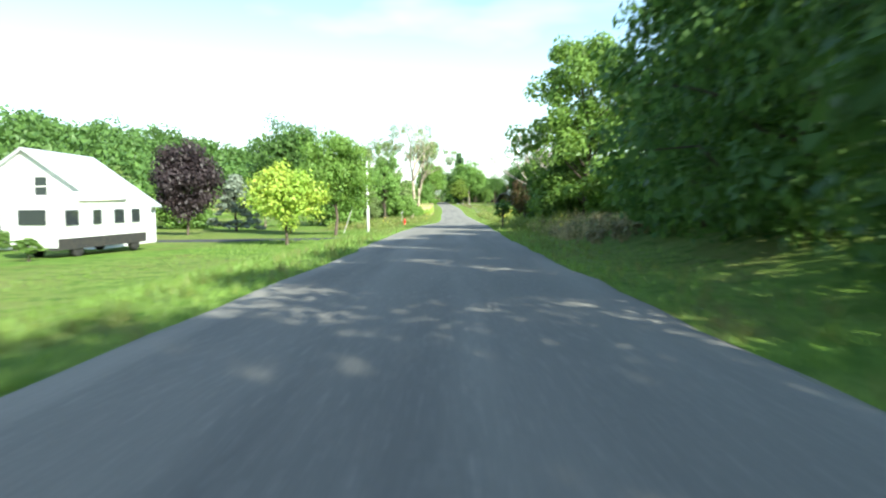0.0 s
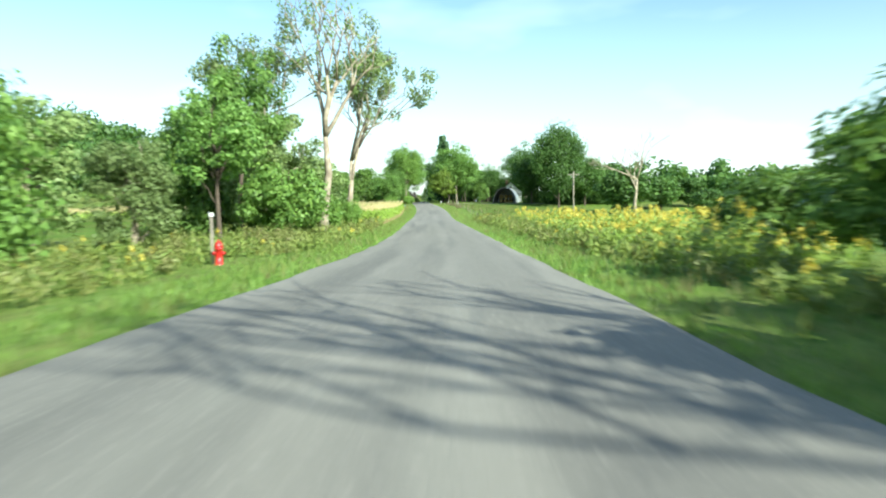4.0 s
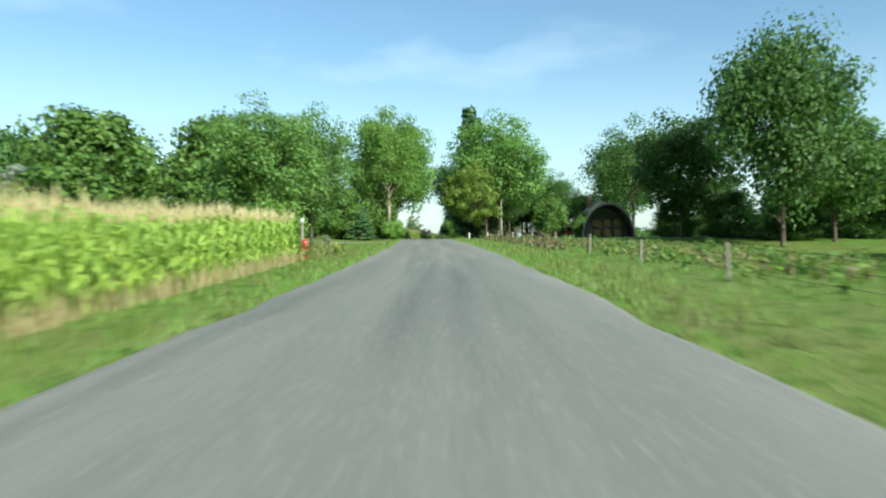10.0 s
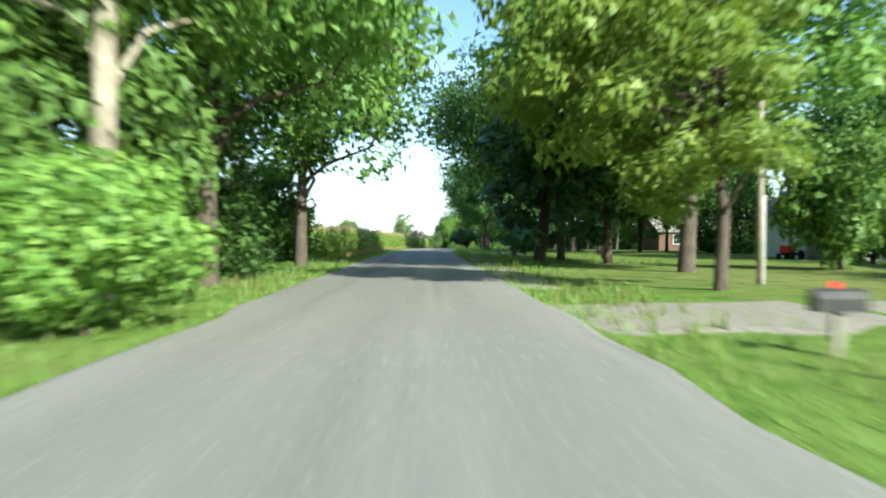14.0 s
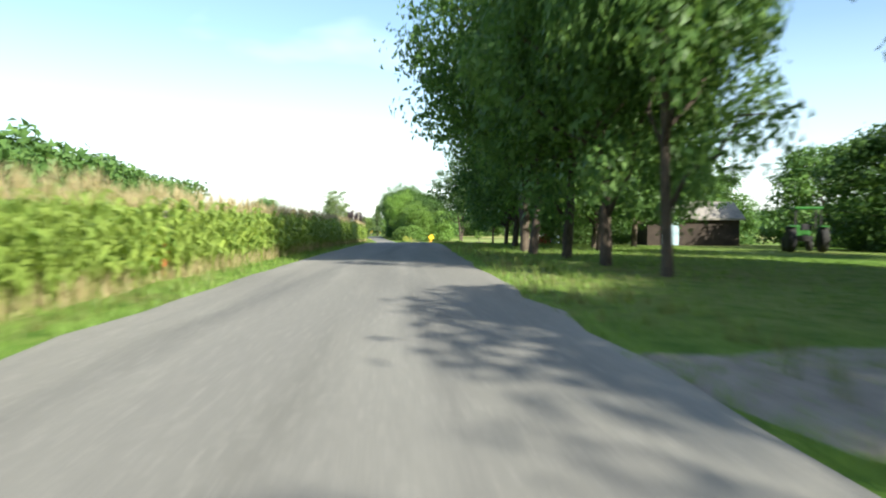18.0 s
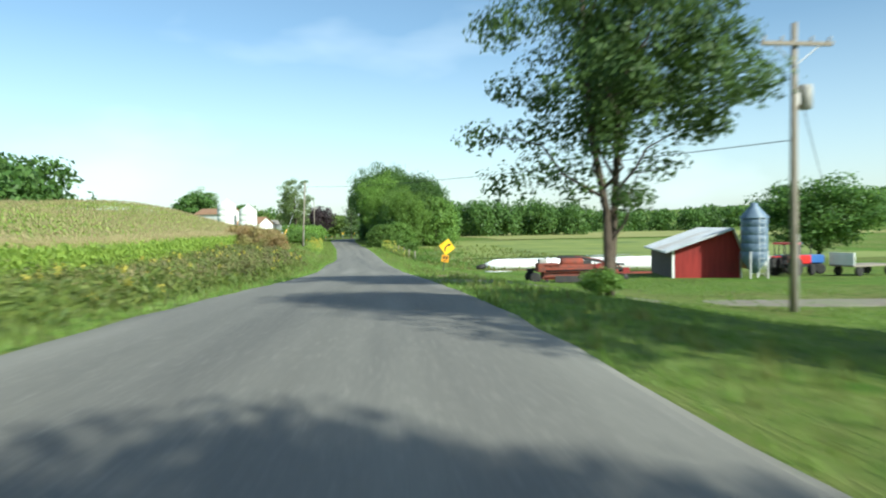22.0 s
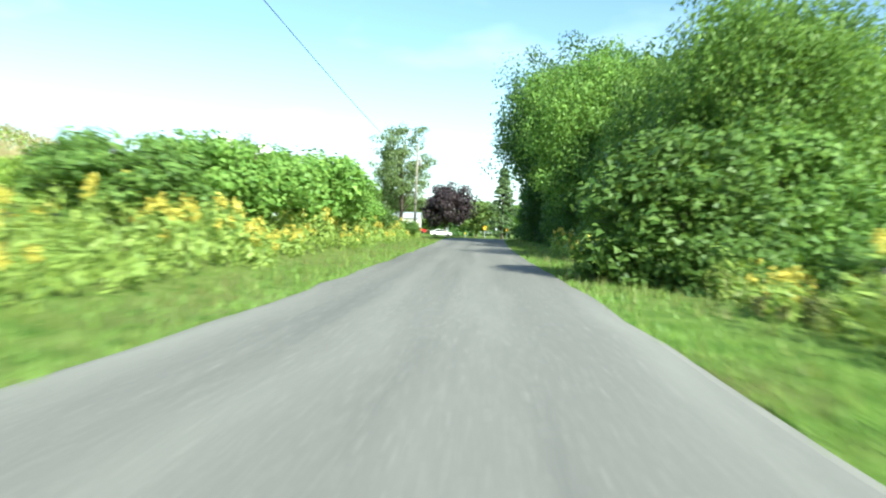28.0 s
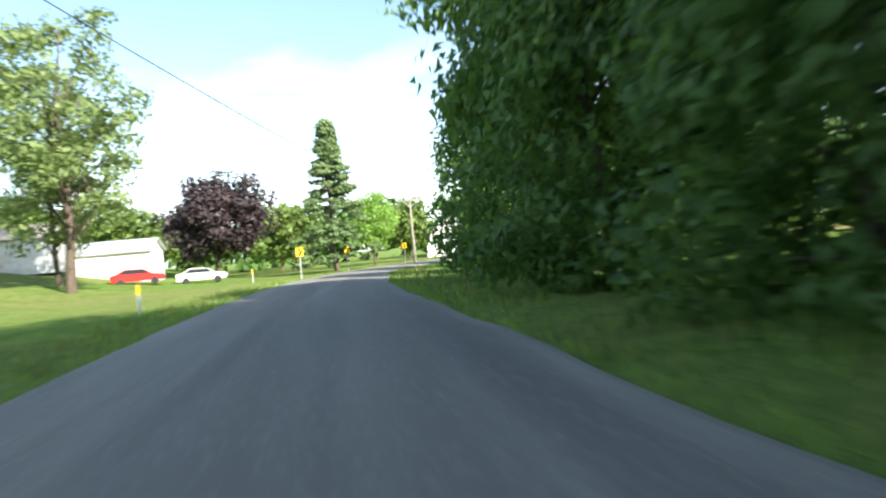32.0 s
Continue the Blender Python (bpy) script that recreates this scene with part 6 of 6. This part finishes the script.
# curved metal barn
def arch_barn(x, y, turn):
    b = thing("arched_barn", on_ground(x, y, turn, -0.05), "arched galvanised metal barn with open dark front", "barn")
    R, H, L, n = 3.3, 4.5, 17.5, 22
    for k in range(14):
        y0, y1 = L * k / 14, L * (k + 1) / 14
        bm = bmesh.new()
        ro = []
        for yy, q in ((y0, 0.0), (y0 + 0.06, 0.035), (y1 - 0.06, 0.035), (y1, 0.0)):
            for th in (q, q - 0.05):
                ro.append([bm.verts.new((-(R + th) * math.cos(math.pi * i / n), yy, (H + th) * math.sin(math.pi * i / n))) for i in range(n + 1)])
        for a, c in ((0, 2), (2, 4), (4, 6)):
            for i in range(n):
                bm.faces.new((ro[a][i], ro[c][i], ro[c][i + 1], ro[a][i + 1]))
                bm.faces.new((ro[a + 1][i], ro[a + 1][i + 1], ro[c + 1][i + 1], ro[c + 1][i]))
        part("rib_panel", bm, STEEL, b)
    bm = bmesh.new()
    for i in range(n):
        a0, a1 = math.pi * i / n, math.pi * (i + 1) / n
        bm.faces.new([bm.verts.new((-r * math.cos(a) * R, L - 0.1, r * math.sin(a) * H)) for r, a in ((0.99, a0), (0.99, a1), (0.0, a1))])
    bmesh.ops.remove_doubles(bm, verts=bm.verts, dist=0.001)
    part("rear_wall", bm, STEEL, b)
    part("floor_slab", box(-R, R, 0, L, -0.4, 0.03), DIRT, b)
    for s in (-1, 1):
        part("footing", box(s * R - 0.15, s * R + 0.15, -0.1, L + 0.1, -0.5, 0.12), CONCRETE, b)
    rim = bmesh.new()
    for i in range(n):
        a0, a1 = math.pi * i / n, math.pi * (i + 1) / n
        q = [rim.verts.new((-r * math.cos(a) * (R + 0.02), yy, r * math.sin(a) * (H + 0.02))) for yy in (-0.12, 0.06) for r, a in ((1.0, a0), (1.0, a1), (0.95, a1), (0.95, a0))]
        for f in ((0, 1, 2, 3), (7, 6, 5, 4), (0, 4, 5, 1), (2, 6, 7, 3)):
            rim.faces.new([q[j] for j in f])
    part("front_rim", rim, GREY_WOOD, b, "weathered wooden rim")


arch_barn(21.9, 270.3, -11)
hay_rng = random.Random(4)
for k in range(9):
    bx, by, bz = (k % 3) * 1.35 - 1.35, 6.0 + (k // 6) * 1.3, ((k // 3) % 2) * 1.22
    m = on_ground(21.9, 270.3, -11) @ Matrix.Translation((bx, by, bz + 0.62)) @ pose(0, 0, 0, 90, 0, 0)
    hb = thing("hay_bale", m, "round tan hay bale stored in the barn", "hay bale", "bales in the barn")
    part("bale", lathe([(0.05, -0.6), (0.5, -0.6), (0.6, -0.52), (0.62, 0), (0.6, 0.52), (0.5, 0.6), (0.05, 0.6)], 18), HAY, hb)
fh = gable_house("farmhouse", on_ground(27.6, 304.0, -6), 7.2, 9.0, 3.4, 6.4, WHITE_PAINT, SHINGLE, "white farmhouse with steep gable and front porch", windows=[("-y", 0, 3.9, 0.8, 1.2), ("-y", -1.6, 0.9, 0.8, 1.3), ("-y", 1.6, 0.9, 0.8, 1.3), ("+x", -2, 0.9, 0.8, 1.3), ("-x", -2, 0.9, 0.8, 1.3)], chimney=(-1.2, 1.5))
porch = part("porch_roof", box(-3.4, 3.4, -6.3, -4.55, 2.5, 2.66, 0.02), SHINGLE, fh)
for px in (-3.1, -1.1, 1.1, 3.1):
    part("porch_post", box(px - 0.08, px + 0.08, -6.15, -5.99, 0.3, 2.5, 0.01), WHITE_PAINT, fh)
part("porch_floor", box(-3.4, 3.4, -6.3, -4.52, -0.3, 0.3), CONCRETE, fh)
for x, y, h, w in ((16.2, 283, 6.5, 5.5), (22.5, 291, 3.4, 4), (26, 293, 2.6, 3.5), (24.5, 297.5, 4.6, 5), (33.5, 281, 3.6, 4.5), (31, 274, 2.4, 4)):
    plant("bush", x, y, h, w, "leafy bush beside the curved barn", "bush")
mb = thing("mailbox", on_ground(3.6, 261.0, 90, -0.52), "dark mailbox with red flag on a wooden post", "mailbox")
part("post", box(-0.05, 0.05, -0.05, 0.05, -0.2, 1.0, 0.008), GREY_WOOD, mb)
bx = part("box", prism([(-0.11, 1.0), (0.11, 1.0), (0.11, 1.14), (0.075, 1.22), (0, 1.25), (-0.075, 1.22), (-0.11, 1.14)], -0.28, 0.28), DARK, mb)
part("flag", box(0.115, 0.125, -0.1, 0.02, 1.12, 1.32), RED_GLOSS, bx, "red signal flag")
rm = thing("garden_tractor", on_ground(22.5, 300, 40), "small red garden tractor on the shady lawn", "tractor")
part("hood", box(-0.9, 0.1, -0.3, 0.3, 0.45, 0.95, 0.06), RED_GLOSS, rm)
part("seat", box(0.35, 0.8, -0.25, 0.25, 0.75, 1.15, 0.05), RED_GLOSS, rm)
part("deck", box(-0.5, 0.9, -0.4, 0.4, 0.3, 0.48, 0.03), DARK, rm)
for px, r in ((-0.7, 0.22), (0.6, 0.32)):
    for s in (-1, 1):
        wheel(rm, Matrix.Translation((px, s * 0.45, r)) @ pose(0, 0, 0, 90, 0, 0), r, 0.2, RED_GLOSS)
# yard sheds
sd = gable_house("garden_shed", on_ground(24.5, 386.5, -8), 7.5, 5.0, 2.3, 3.6, surface("dark_shed_boards", (0.06, 0.045, 0.035), (0.04, 0.03, 0.025), 3, 0.85, grain=20, relief=0.5), SHINGLE, "dark wooden shed with a pale blue door", along="x", boards=False, category="shed")
dr = part("door", box(-2.6, -1.2, -2.58, -2.5, 0.05, 2.1, 0.01), surface("pale_blue_paint", (0.42, 0.55, 0.62), (0.36, 0.48, 0.55), 2, 0.6), sd, "pale blue wooden door")
part("handle", box(-1.4, -1.34, -2.63, -2.58, 1.0, 1.15), STEEL, dr)
gable_house("brick_cottage", on_ground(34, 356, 5), 9.0, 8.0, 2.7, 4.8, surface("brown_wall", (0.16, 0.09, 0.06), (0.12, 0.07, 0.05), 3, 0.85), SHINGLE, "dark brown cottage among shade trees", along="x", windows=[("-y", -2, 0.9, 0.9, 1.2), ("-y", 2, 0.9, 0.9, 1.2)], boards=False)


# ---- the farm ----
def barn(x, y, turn):
    b = thing("red_barn", on_ground(x, y, turn, -0.1), "low red wooden barn with pale metal roof", "barn")
    W, D, e, r, q = 4.7, 12.5, 2.15, 3.6, 4.1
    part("wall", box(0, W, 0, D, -0.6, e), RED_PAINT, b)
    # thin panel that makes the left wall dark grey-brown instead of red
    part("side_wall", box(-0.03, 0.0, 0, D, -0.5, e), surface("grey_brown_boards", (0.16, 0.12, 0.10), (0.11, 0.085, 0.07), 3, 0.85, grain=20, relief=0.5), b, "dark grey-brown boards")
    part("gable", prism([(0, e), (W, e), (q, r)], 0, D), RED_PAINT, b)
    for s in (0, 1):
        k = (r - e) / (q if s == 0 else W - q)
        x1 = -0.6 if s == 0 else W + 0.6
        prof = [(q, r + 0.02), (x1, e - 0.6 * k + 0.02), (x1, e - 0.6 * k + 0.14), (q, r + 0.14)]
        rf = part("roof", prism(prof, -0.7, D + 0.5), ROOF_METAL, b)
        for j in range(0, 23):
            yy = -0.6 + j * 0.6
            p2 = [(q, r + 0.14), (x1, e - 0.6 * k + 0.14), (x1, e - 0.6 * k + 0.175), (q, r + 0.175)]
            part("roof_rib", prism(p2, yy, yy + 0.05), ROOF_METAL, rf)
    part("corner_board", box(-0.06, 0.12, -0.05, 0.02, -0.5, e), WHITE_PAINT, b, "white corner board")
    for j in range(12):
        bx = 0.2 + j * (W - 0.3) / 12
        top = e + (r - e) * min(bx / q, (W - bx - 0.36) / (W - q)) - 0.1
        part("board", box(bx, bx + 0.36, -0.03, 0.0, -0.3, top), RED_PAINT, b)
    return b


barn(24.2, 451.2, -16)


def feed_bin(x, y, r, h, label, mat, group="", cone=0.9, legs=True):
    f = thing("feed_bin" if legs else "grain_bin", on_ground(x, y), label, "silo", group)
    z0 = 1.3 if legs else 0.0
    nr = 5
    for k in range(nr):
        a, b2 = z0 + (h - z0) * k / nr, z0 + (h - z0) * (k + 1) / nr
        part("ring", lathe([(r - 0.02, a), (r, a + 0.02), (r - 0.012, (a + b2) / 2), (r, b2 - 0.02), (r - 0.02, b2)], 24), mat, f)
    rf = part("roof", lathe([(r + 0.08, h), (r + 0.08, h + 0.05), (0.25, h + cone), (0.25, h + cone + 0.18), (0.05, h + cone + 0.22)], 24), mat, f)
    if legs:
        part("hopper", lathe([(0.15, 0.35), (0.2, 0.35), (r - 0.03, z0), (r - 0.03, z0 + 0.02)], 20), mat, f)
        for k in range(4):
            a = math.pi / 4 + k * math.pi / 2
            part("leg", box(r * math.cos(a) - 0.05, r * math.cos(a) + 0.05, r * math.sin(a) - 0.05, r * math.sin(a) + 0.05, -0.3, z0 + 0.6), STEEL, f)
    V, F = [], []
    for s in (-0.2, 0.2):
        tube(V, F, [(s, -r - 0.12, 0.2), (s, -r - 0.12, h)], [0.02, 0.02], 5)
    for k in range(int(h / 0.35)):
        tube(V, F, [(-0.2, -r - 0.12, 0.4 + 0.35 * k), (0.2, -r - 0.12, 0.4 + 0.35 * k)], [0.015, 0.015], 4)
    mesh_object("ladder", V, F, STEEL, f)
    return f


feed_bin(28.9, 448.4, 0.9, 4.2, "blue-grey steel feed bin beside the barn", BLUE_STEEL)


def tractor(x, y, turn, mat, label):
    t = thing("tractor", on_ground(x, y, turn), label, "tractor")
    part("hood", box(0.3, 2.2, -0.38, 0.38, 0.85, 1.5, 0.08), mat, t)
    part("grille", box(2.2, 2.26, -0.3, 0.3, 0.9, 1.4), DARK, t)
    part("chassis", box(-0.9, 2.1, -0.25, 0.25, 0.6, 0.9, 0.03), DARK, t)
    c = part("cab_roof", box(-1.0, 0.35, -0.7, 0.7, 2.35, 2.48, 0.04), mat, t)
    for px in (-0.9, 0.25):
        for s in (-1, 1):
            part("cab_post", box(px - 0.03, px + 0.03, s * 0.62 - 0.03, s * 0.62 + 0.03, 1.3, 2.36), DARK, t)
    part("seat", box(-0.6, -0.1, -0.25, 0.25, 1.2, 1.55, 0.05), DARK, t)
    V, F = [], []
    tube(V, F, [(1.4, 0.2, 1.5), (1.4, 0.2, 2.2)], [0.05, 0.04], 8)
    mesh_object("exhaust", V, F, DARK, t)
    for s in (-1, 1):
        part("fender", box(-1.15, -0.1, s * 0.78 - 0.18, s * 0.78 + 0.18, 1.38, 1.46, 0.02), mat, t)
        wheel(t, Matrix.Translation((-0.55, s * 0.8, 0.72)) @ pose(0, 0, 0, 90, 0, 0), 0.72, 0.4, mat)
        wheel(t, Matrix.Translation((1.75, s * 0.65, 0.42)) @ pose(0, 0, 0, 90, 0, 0), 0.42, 0.25, mat)


tractor(33.2, 451.0, 25, RED_GLOSS, "red farm tractor parked by the barn")
tractor(35.8, 454.5, -10, BLUE_PAINT, "blue farm tractor parked by the barn")
tractor(21.8, 365.0, 70, surface("green_tractor_paint", (0.05, 0.20, 0.04), (0.04, 0.15, 0.03), 2, 0.5, grain=40, relief=0.1), "small green tractor parked on the shady lawn")
wg = thing("hay_wagon", on_ground(38.0, 449.5, 15), "pale flat farm wagon on the gravel yard", "wagon")
part("bed", box(-2.2, 2.2, -1.0, 1.0, 0.7, 0.82, 0.01), GREY_WOOD, wg)
part("headboard", box(-2.2, -2.1, -1.0, 1.0, 0.82, 1.7), WHITE_PAINT, wg)
for px in (-1.5, 1.5):
    for s in (-1, 1):
        wheel(wg, Matrix.Translation((px, s * 0.85, 0.36)) @ pose(0, 0, 0, 90, 0, 0), 0.36, 0.2)


def mower_conditioner(x, y, turn):
    """An old haymaking machine: cutting platform, reel, frame, drawbar and wheels."""
    t = thing("haymaking_machine", on_ground(x, y, turn), "old rusty red haymaking machine parked on grass", "farm machine")
    part("platform", box(-1.6, 3.3, -0.5, 0.9, 0.25, 0.42, 0.03), RUST, t)
    part("shield", prism([(-0.5, 0.35), (0.5, 0.35), (0.55, 0.95), (0.1, 1.25), (-0.45, 1.1)], -1.5, 3.2), RUST, t).matrix_basis = Matrix.Rotation(radians(-90), 4, "Z") @ Matrix.Translation((0, 0, 0))
    part("hood", box(-1.9, -0.4, -0.55, 0.55, 0.75, 1.35, 0.1), RUST, t, "faded orange-red hood")
    part("frame_beam", box(-2.4, 4.6, 0.85, 1.0, 0.75, 0.92, 0.02), DARK, t)
    part("drawbar", box(3.2, 6.2, 0.3, 0.45, 0.5, 0.65, 0.02), RUST, t)
    part("gearbox", box(1.2, 1.9, -0.1, 0.5, 1.1, 1.5, 0.06), DARK, t)
    r = part("reel", lathe([(0.04, -2.3), (0.06, -2.3), (0.06, 2.3), (0.04, 2.3)], 8, m=Matrix.Translation((0.9, -0.75, 0.85)) @ pose(0, 0, 0, 0, 90, 0)), DARK, t)
    for k in range(5):
        a = 2 * math.pi * k / 5
        part("bat", box(-1.4, 3.2, -0.75 + 0.42 * math.cos(a) - 0.03, -0.75 + 0.42 * math.cos(a) + 0.03, 0.85 + 0.42 * math.sin(a) - 0.03, 0.85 + 0.42 * math.sin(a) + 0.03), RUST, r)
    V, F = [], []
    tube(V, F, [(-0.3, 0.4, 1.2), (1.0, 0.6, 1.75), (2.6, 0.7, 1.5), (4.2, 0.8, 0.95)], [0.06, 0.06, 0.05, 0.05], 7)
    mesh_object("lift_arm", V, F, RUST, t, smooth=True)
    V, F = [], []
    tube(V, F, [(-1.4, 0.1, 1.3), (-1.35, 0.05, 1.62), (-1.1, 0.0, 1.74), (-0.85, 0.05, 1.62), (-0.8, 0.1, 1.3)], [0.04] * 5, 6)
    mesh_object("guard_hoop", V, F, STEEL, t, smooth=True)
    for px, s in ((-2.1, 1.2), (-2.1, -0.6), (4.4, 1.25)):
        wheel(t, Matrix.Translation((px, s, 0.38)) @ pose(0, 0, 0, 90, 0, 0), 0.38, 0.24, RUST)
    part("skirt", box(-0.9, 2.9, -1.32, -1.27, 0.12, 0.55, 0.01), DARK, t, "dark sheet metal skirt")
    part("tank", lathe([(0.05, -0.75), (0.24, -0.75), (0.28, -0.66), (0.28, 0.66), (0.24, 0.75), (0.05, 0.75)], 16, m=Matrix.Translation((0.55, 0.1, 1.38)) @ pose(0, 0, 0, 0, 90, 0)), RUST, t, "faded red cylindrical tank")
    V, F = [], []
    tube(V, F, [(-0.4, 0.3, 1.72), (1.2, 0.35, 1.66), (3.0, 0.4, 1.3), (4.3, 0.4, 1.15)], [0.09, 0.09, 0.08, 0.07], 6)
    mesh_object("boom", V, F, DARK, t, "black sloping boom")
    part("control_box", box(-1.75, -1.25, -0.35, 0.35, 1.35, 1.62, 0.05), CONCRETE, t, "pale dented cover")
    rng = random.Random(8)
    for k in range(7):
        px, pz, s = rng.uniform(1.5, 4.2), rng.uniform(0.7, 1.15), rng.uniform(0.1, 0.24)
        part("bracket", box(px - s, px + s * 1.4, -0.7 + 0.2 * k, -0.6 + 0.2 * k, pz - s, pz + s, 0.02), RUST if k % 2 else RED_PAINT, t)
    for k in range(5):
        V, F = [], []
        a0 = (rng.uniform(-1.2, 3.5), rng.uniform(-0.9, 0.7), rng.uniform(0.4, 0.9))
        a1 = (a0[0] + rng.uniform(-0.8, 1.1), a0[1] + rng.uniform(-0.3, 0.3), rng.uniform(1.1, 1.6))
        tube(V, F, [a0, ((a0[0] + a1[0]) / 2, a0[1] - 0.15, (a0[2] + a1[2]) / 2 + 0.1), a1], [0.035, 0.035, 0.03], 6)
        mesh_object("strut", V, F, DARK if k % 2 else RUST, t)
    for px in (3.4, 4.0):
        part("roller", lathe([(0.04, -0.5), (0.2, -0.5), (0.2, 0.5), (0.04, 0.5)], 12, m=Matrix.Translation((px, -0.3, 0.35)) @ pose(0, 0, 0, 90, 0, 0)), DARK, t)
    for k in range(6):
        part("skid", box(-1.4 + 0.85 * k, -1.2 + 0.85 * k, -0.75, -0.4, 0.05, 0.25, 0.02), DARK, t)


mower_conditioner(15.2, 448.4, -3)


def silage_bag(pts, r, label):
    """A long plastic-wrapped roll of silage: sagging, wrinkled, gathered at its ends."""
    rng = np.random.default_rng(int(pts[0][0] * 10))
    line = smooth_line(pts, 0.5)
    b = thing("silage_bag", Matrix.Translation((line[0][0], line[0][1], gz(*line[0]))), label, "silage bag", "white silage bags")
    d = np.gradient(line, axis=0)
    d /= np.hypot(*d.T)[:, None]
    n, V, F = 18, [], []
    for k, (p, q) in enumerate(zip(line, d)):
        e = min(k, len(line) - 1 - k)
        s = min(1.0, 0.35 + 0.3 * e) * (1 + rng.normal(0, 0.018))
        for i in range(n):
            a = 2 * math.pi * i / n
            u, w = math.cos(a) * r * s * 1.12, math.sin(a) * r * s
            w = max(w, -0.8 * r)
            V.append((p[0] + q[1] * u - line[0][0], p[1] - q[0] * u - line[0][1], gz(*p) - gz(*line[0]) + 0.78 * r + w + rng.normal(0, 0.012)))
    for k in range(len(line) - 1):
        for i in range(n):
            F.append((k * n + i, k * n + (i + 1) % n, (k + 1) * n + (i + 1) % n, (k + 1) * n + i))
    F += [tuple(range(n))[::-1], tuple((len(line) - 1) * n + i for i in range(n))]
    mesh_object("film", V, F, PLASTIC_WHITE, b, smooth=True)
    V, F = [], []
    tube(V, F, [(-0.9 * d[0][0], -0.9 * d[0][1], 0.25), (-0.35 * d[0][0], -0.35 * d[0][1], 0.5 * r), (0.1 * d[0][0], 0.1 * d[0][1], 0.7 * r)], [0.2, 0.28, 0.36 * r], 10)
    mesh_object("tied_end", V, F, DARK, b, "dark gathered plastic end", smooth=True)


silage_bag([(14.4, 475.5), (24, 476.3), (40, 477.5)], 0.62, "long white plastic silage bag lying on the grass")
silage_bag([(23.4, 471.5), (34, 470.3), (48, 468.6)], 0.62, "long white plastic silage bag lying on the grass")

# ---- hilltop and bend ----
gable_house("farm_building", on_ground(-32.8, 614.0, -30), 14.5, 6.4, 2.9, 4.8, WHITE_PAINT, BROWN_ROOF, "long white farm building with brown roof", along="x", windows=[("-y", -4, 1.0, 0.9, 1.1)], boards=False, category="farm building")
gable_house("farm_building", on_ground(-40.5, 615, -30), 12.0, 7, 4.4, 6.0, WHITE_PAINT, BROWN_ROOF, "white farm building beside the grain bins", along="x", windows=[("-y", 3, 1.6, 0.9, 1.4)], boards=False, category="farm building")
for x, y, r, top in ((-27.9, 587.5, 2.3, 7.1), (-33.6, 590.0, 2.4, 8.6)):
    feed_bin(x, y, r, top - gz(x, y), "white steel grain bin on the hill", WHITE_PAINT, "grain bins on the hill", 1.5, False)
gable_house("pole_shed", on_ground(-33, 657, 10), 11, 7, 2.6, 4.0, STEEL, SHINGLE, "grey metal pole shed beyond the lawn", along="x", boards=False, category="shed")
gable_house("garage", on_ground(-24.5, 661, 0), 8, 6, 2.5, 3.6, WHITE_PAINT, ROOF_METAL, "white garage beside a purple tree", along="x", boards=False, category="garage")
gable_house("distant_house", on_ground(16, 690, -10), 9, 8, 3.4, 6.0, WHITE_PAINT, SHINGLE, "white house round the bend", windows=[("-y", -2.5, 1.0, 0.9, 1.3), ("-y", 2.5, 1.0, 0.9, 1.3)], boards=False)


def car(x, y, turn, mat, label):
    c = thing("car", on_ground(x, y, turn), label, "car")
    prof = [(-2.15, 0.35), (2.1, 0.35), (2.2, 0.6), (2.1, 0.82), (1.15, 0.95), (0.5, 1.38), (-1.0, 1.42), (-1.75, 1.02), (-2.2, 0.95)]
    part("body", prism(prof, -0.85, 0.85), mat, c)
    g = [(1.0, 0.97), (0.48, 1.33), (-0.97, 1.36), (-1.6, 1.02)]
    part("side_window", prism(g, -0.86, 0.86), GLASS_DARK, c)
    for s in (-0.6, 0.6):
        part("headlight", box(2.12, 2.2, s - 0.18, s + 0.18, 0.62, 0.76, 0.02), STEEL, c)
        part("tail_light", box(-2.22, -2.15, s - 0.18, s + 0.18, 0.72, 0.88, 0.02), RED_GLOSS, c)
    for px in (-1.35, 1.35):
        for s in (-1, 1):
            wheel(c, Matrix.Translation((px, s * 0.76, 0.32)) @ pose(0, 0, 0, 90, 0, 0), 0.32, 0.2)
    part("bumper", box(2.1, 2.26, -0.8, 0.8, 0.35, 0.55, 0.03), DARK, c)


car(-19.8, 650.5, 15, RED_GLOSS, "red car parked on grass near the bend")
car(-14.8, 652.5, 10, WHITE_PAINT, "white car parked beside a red one")
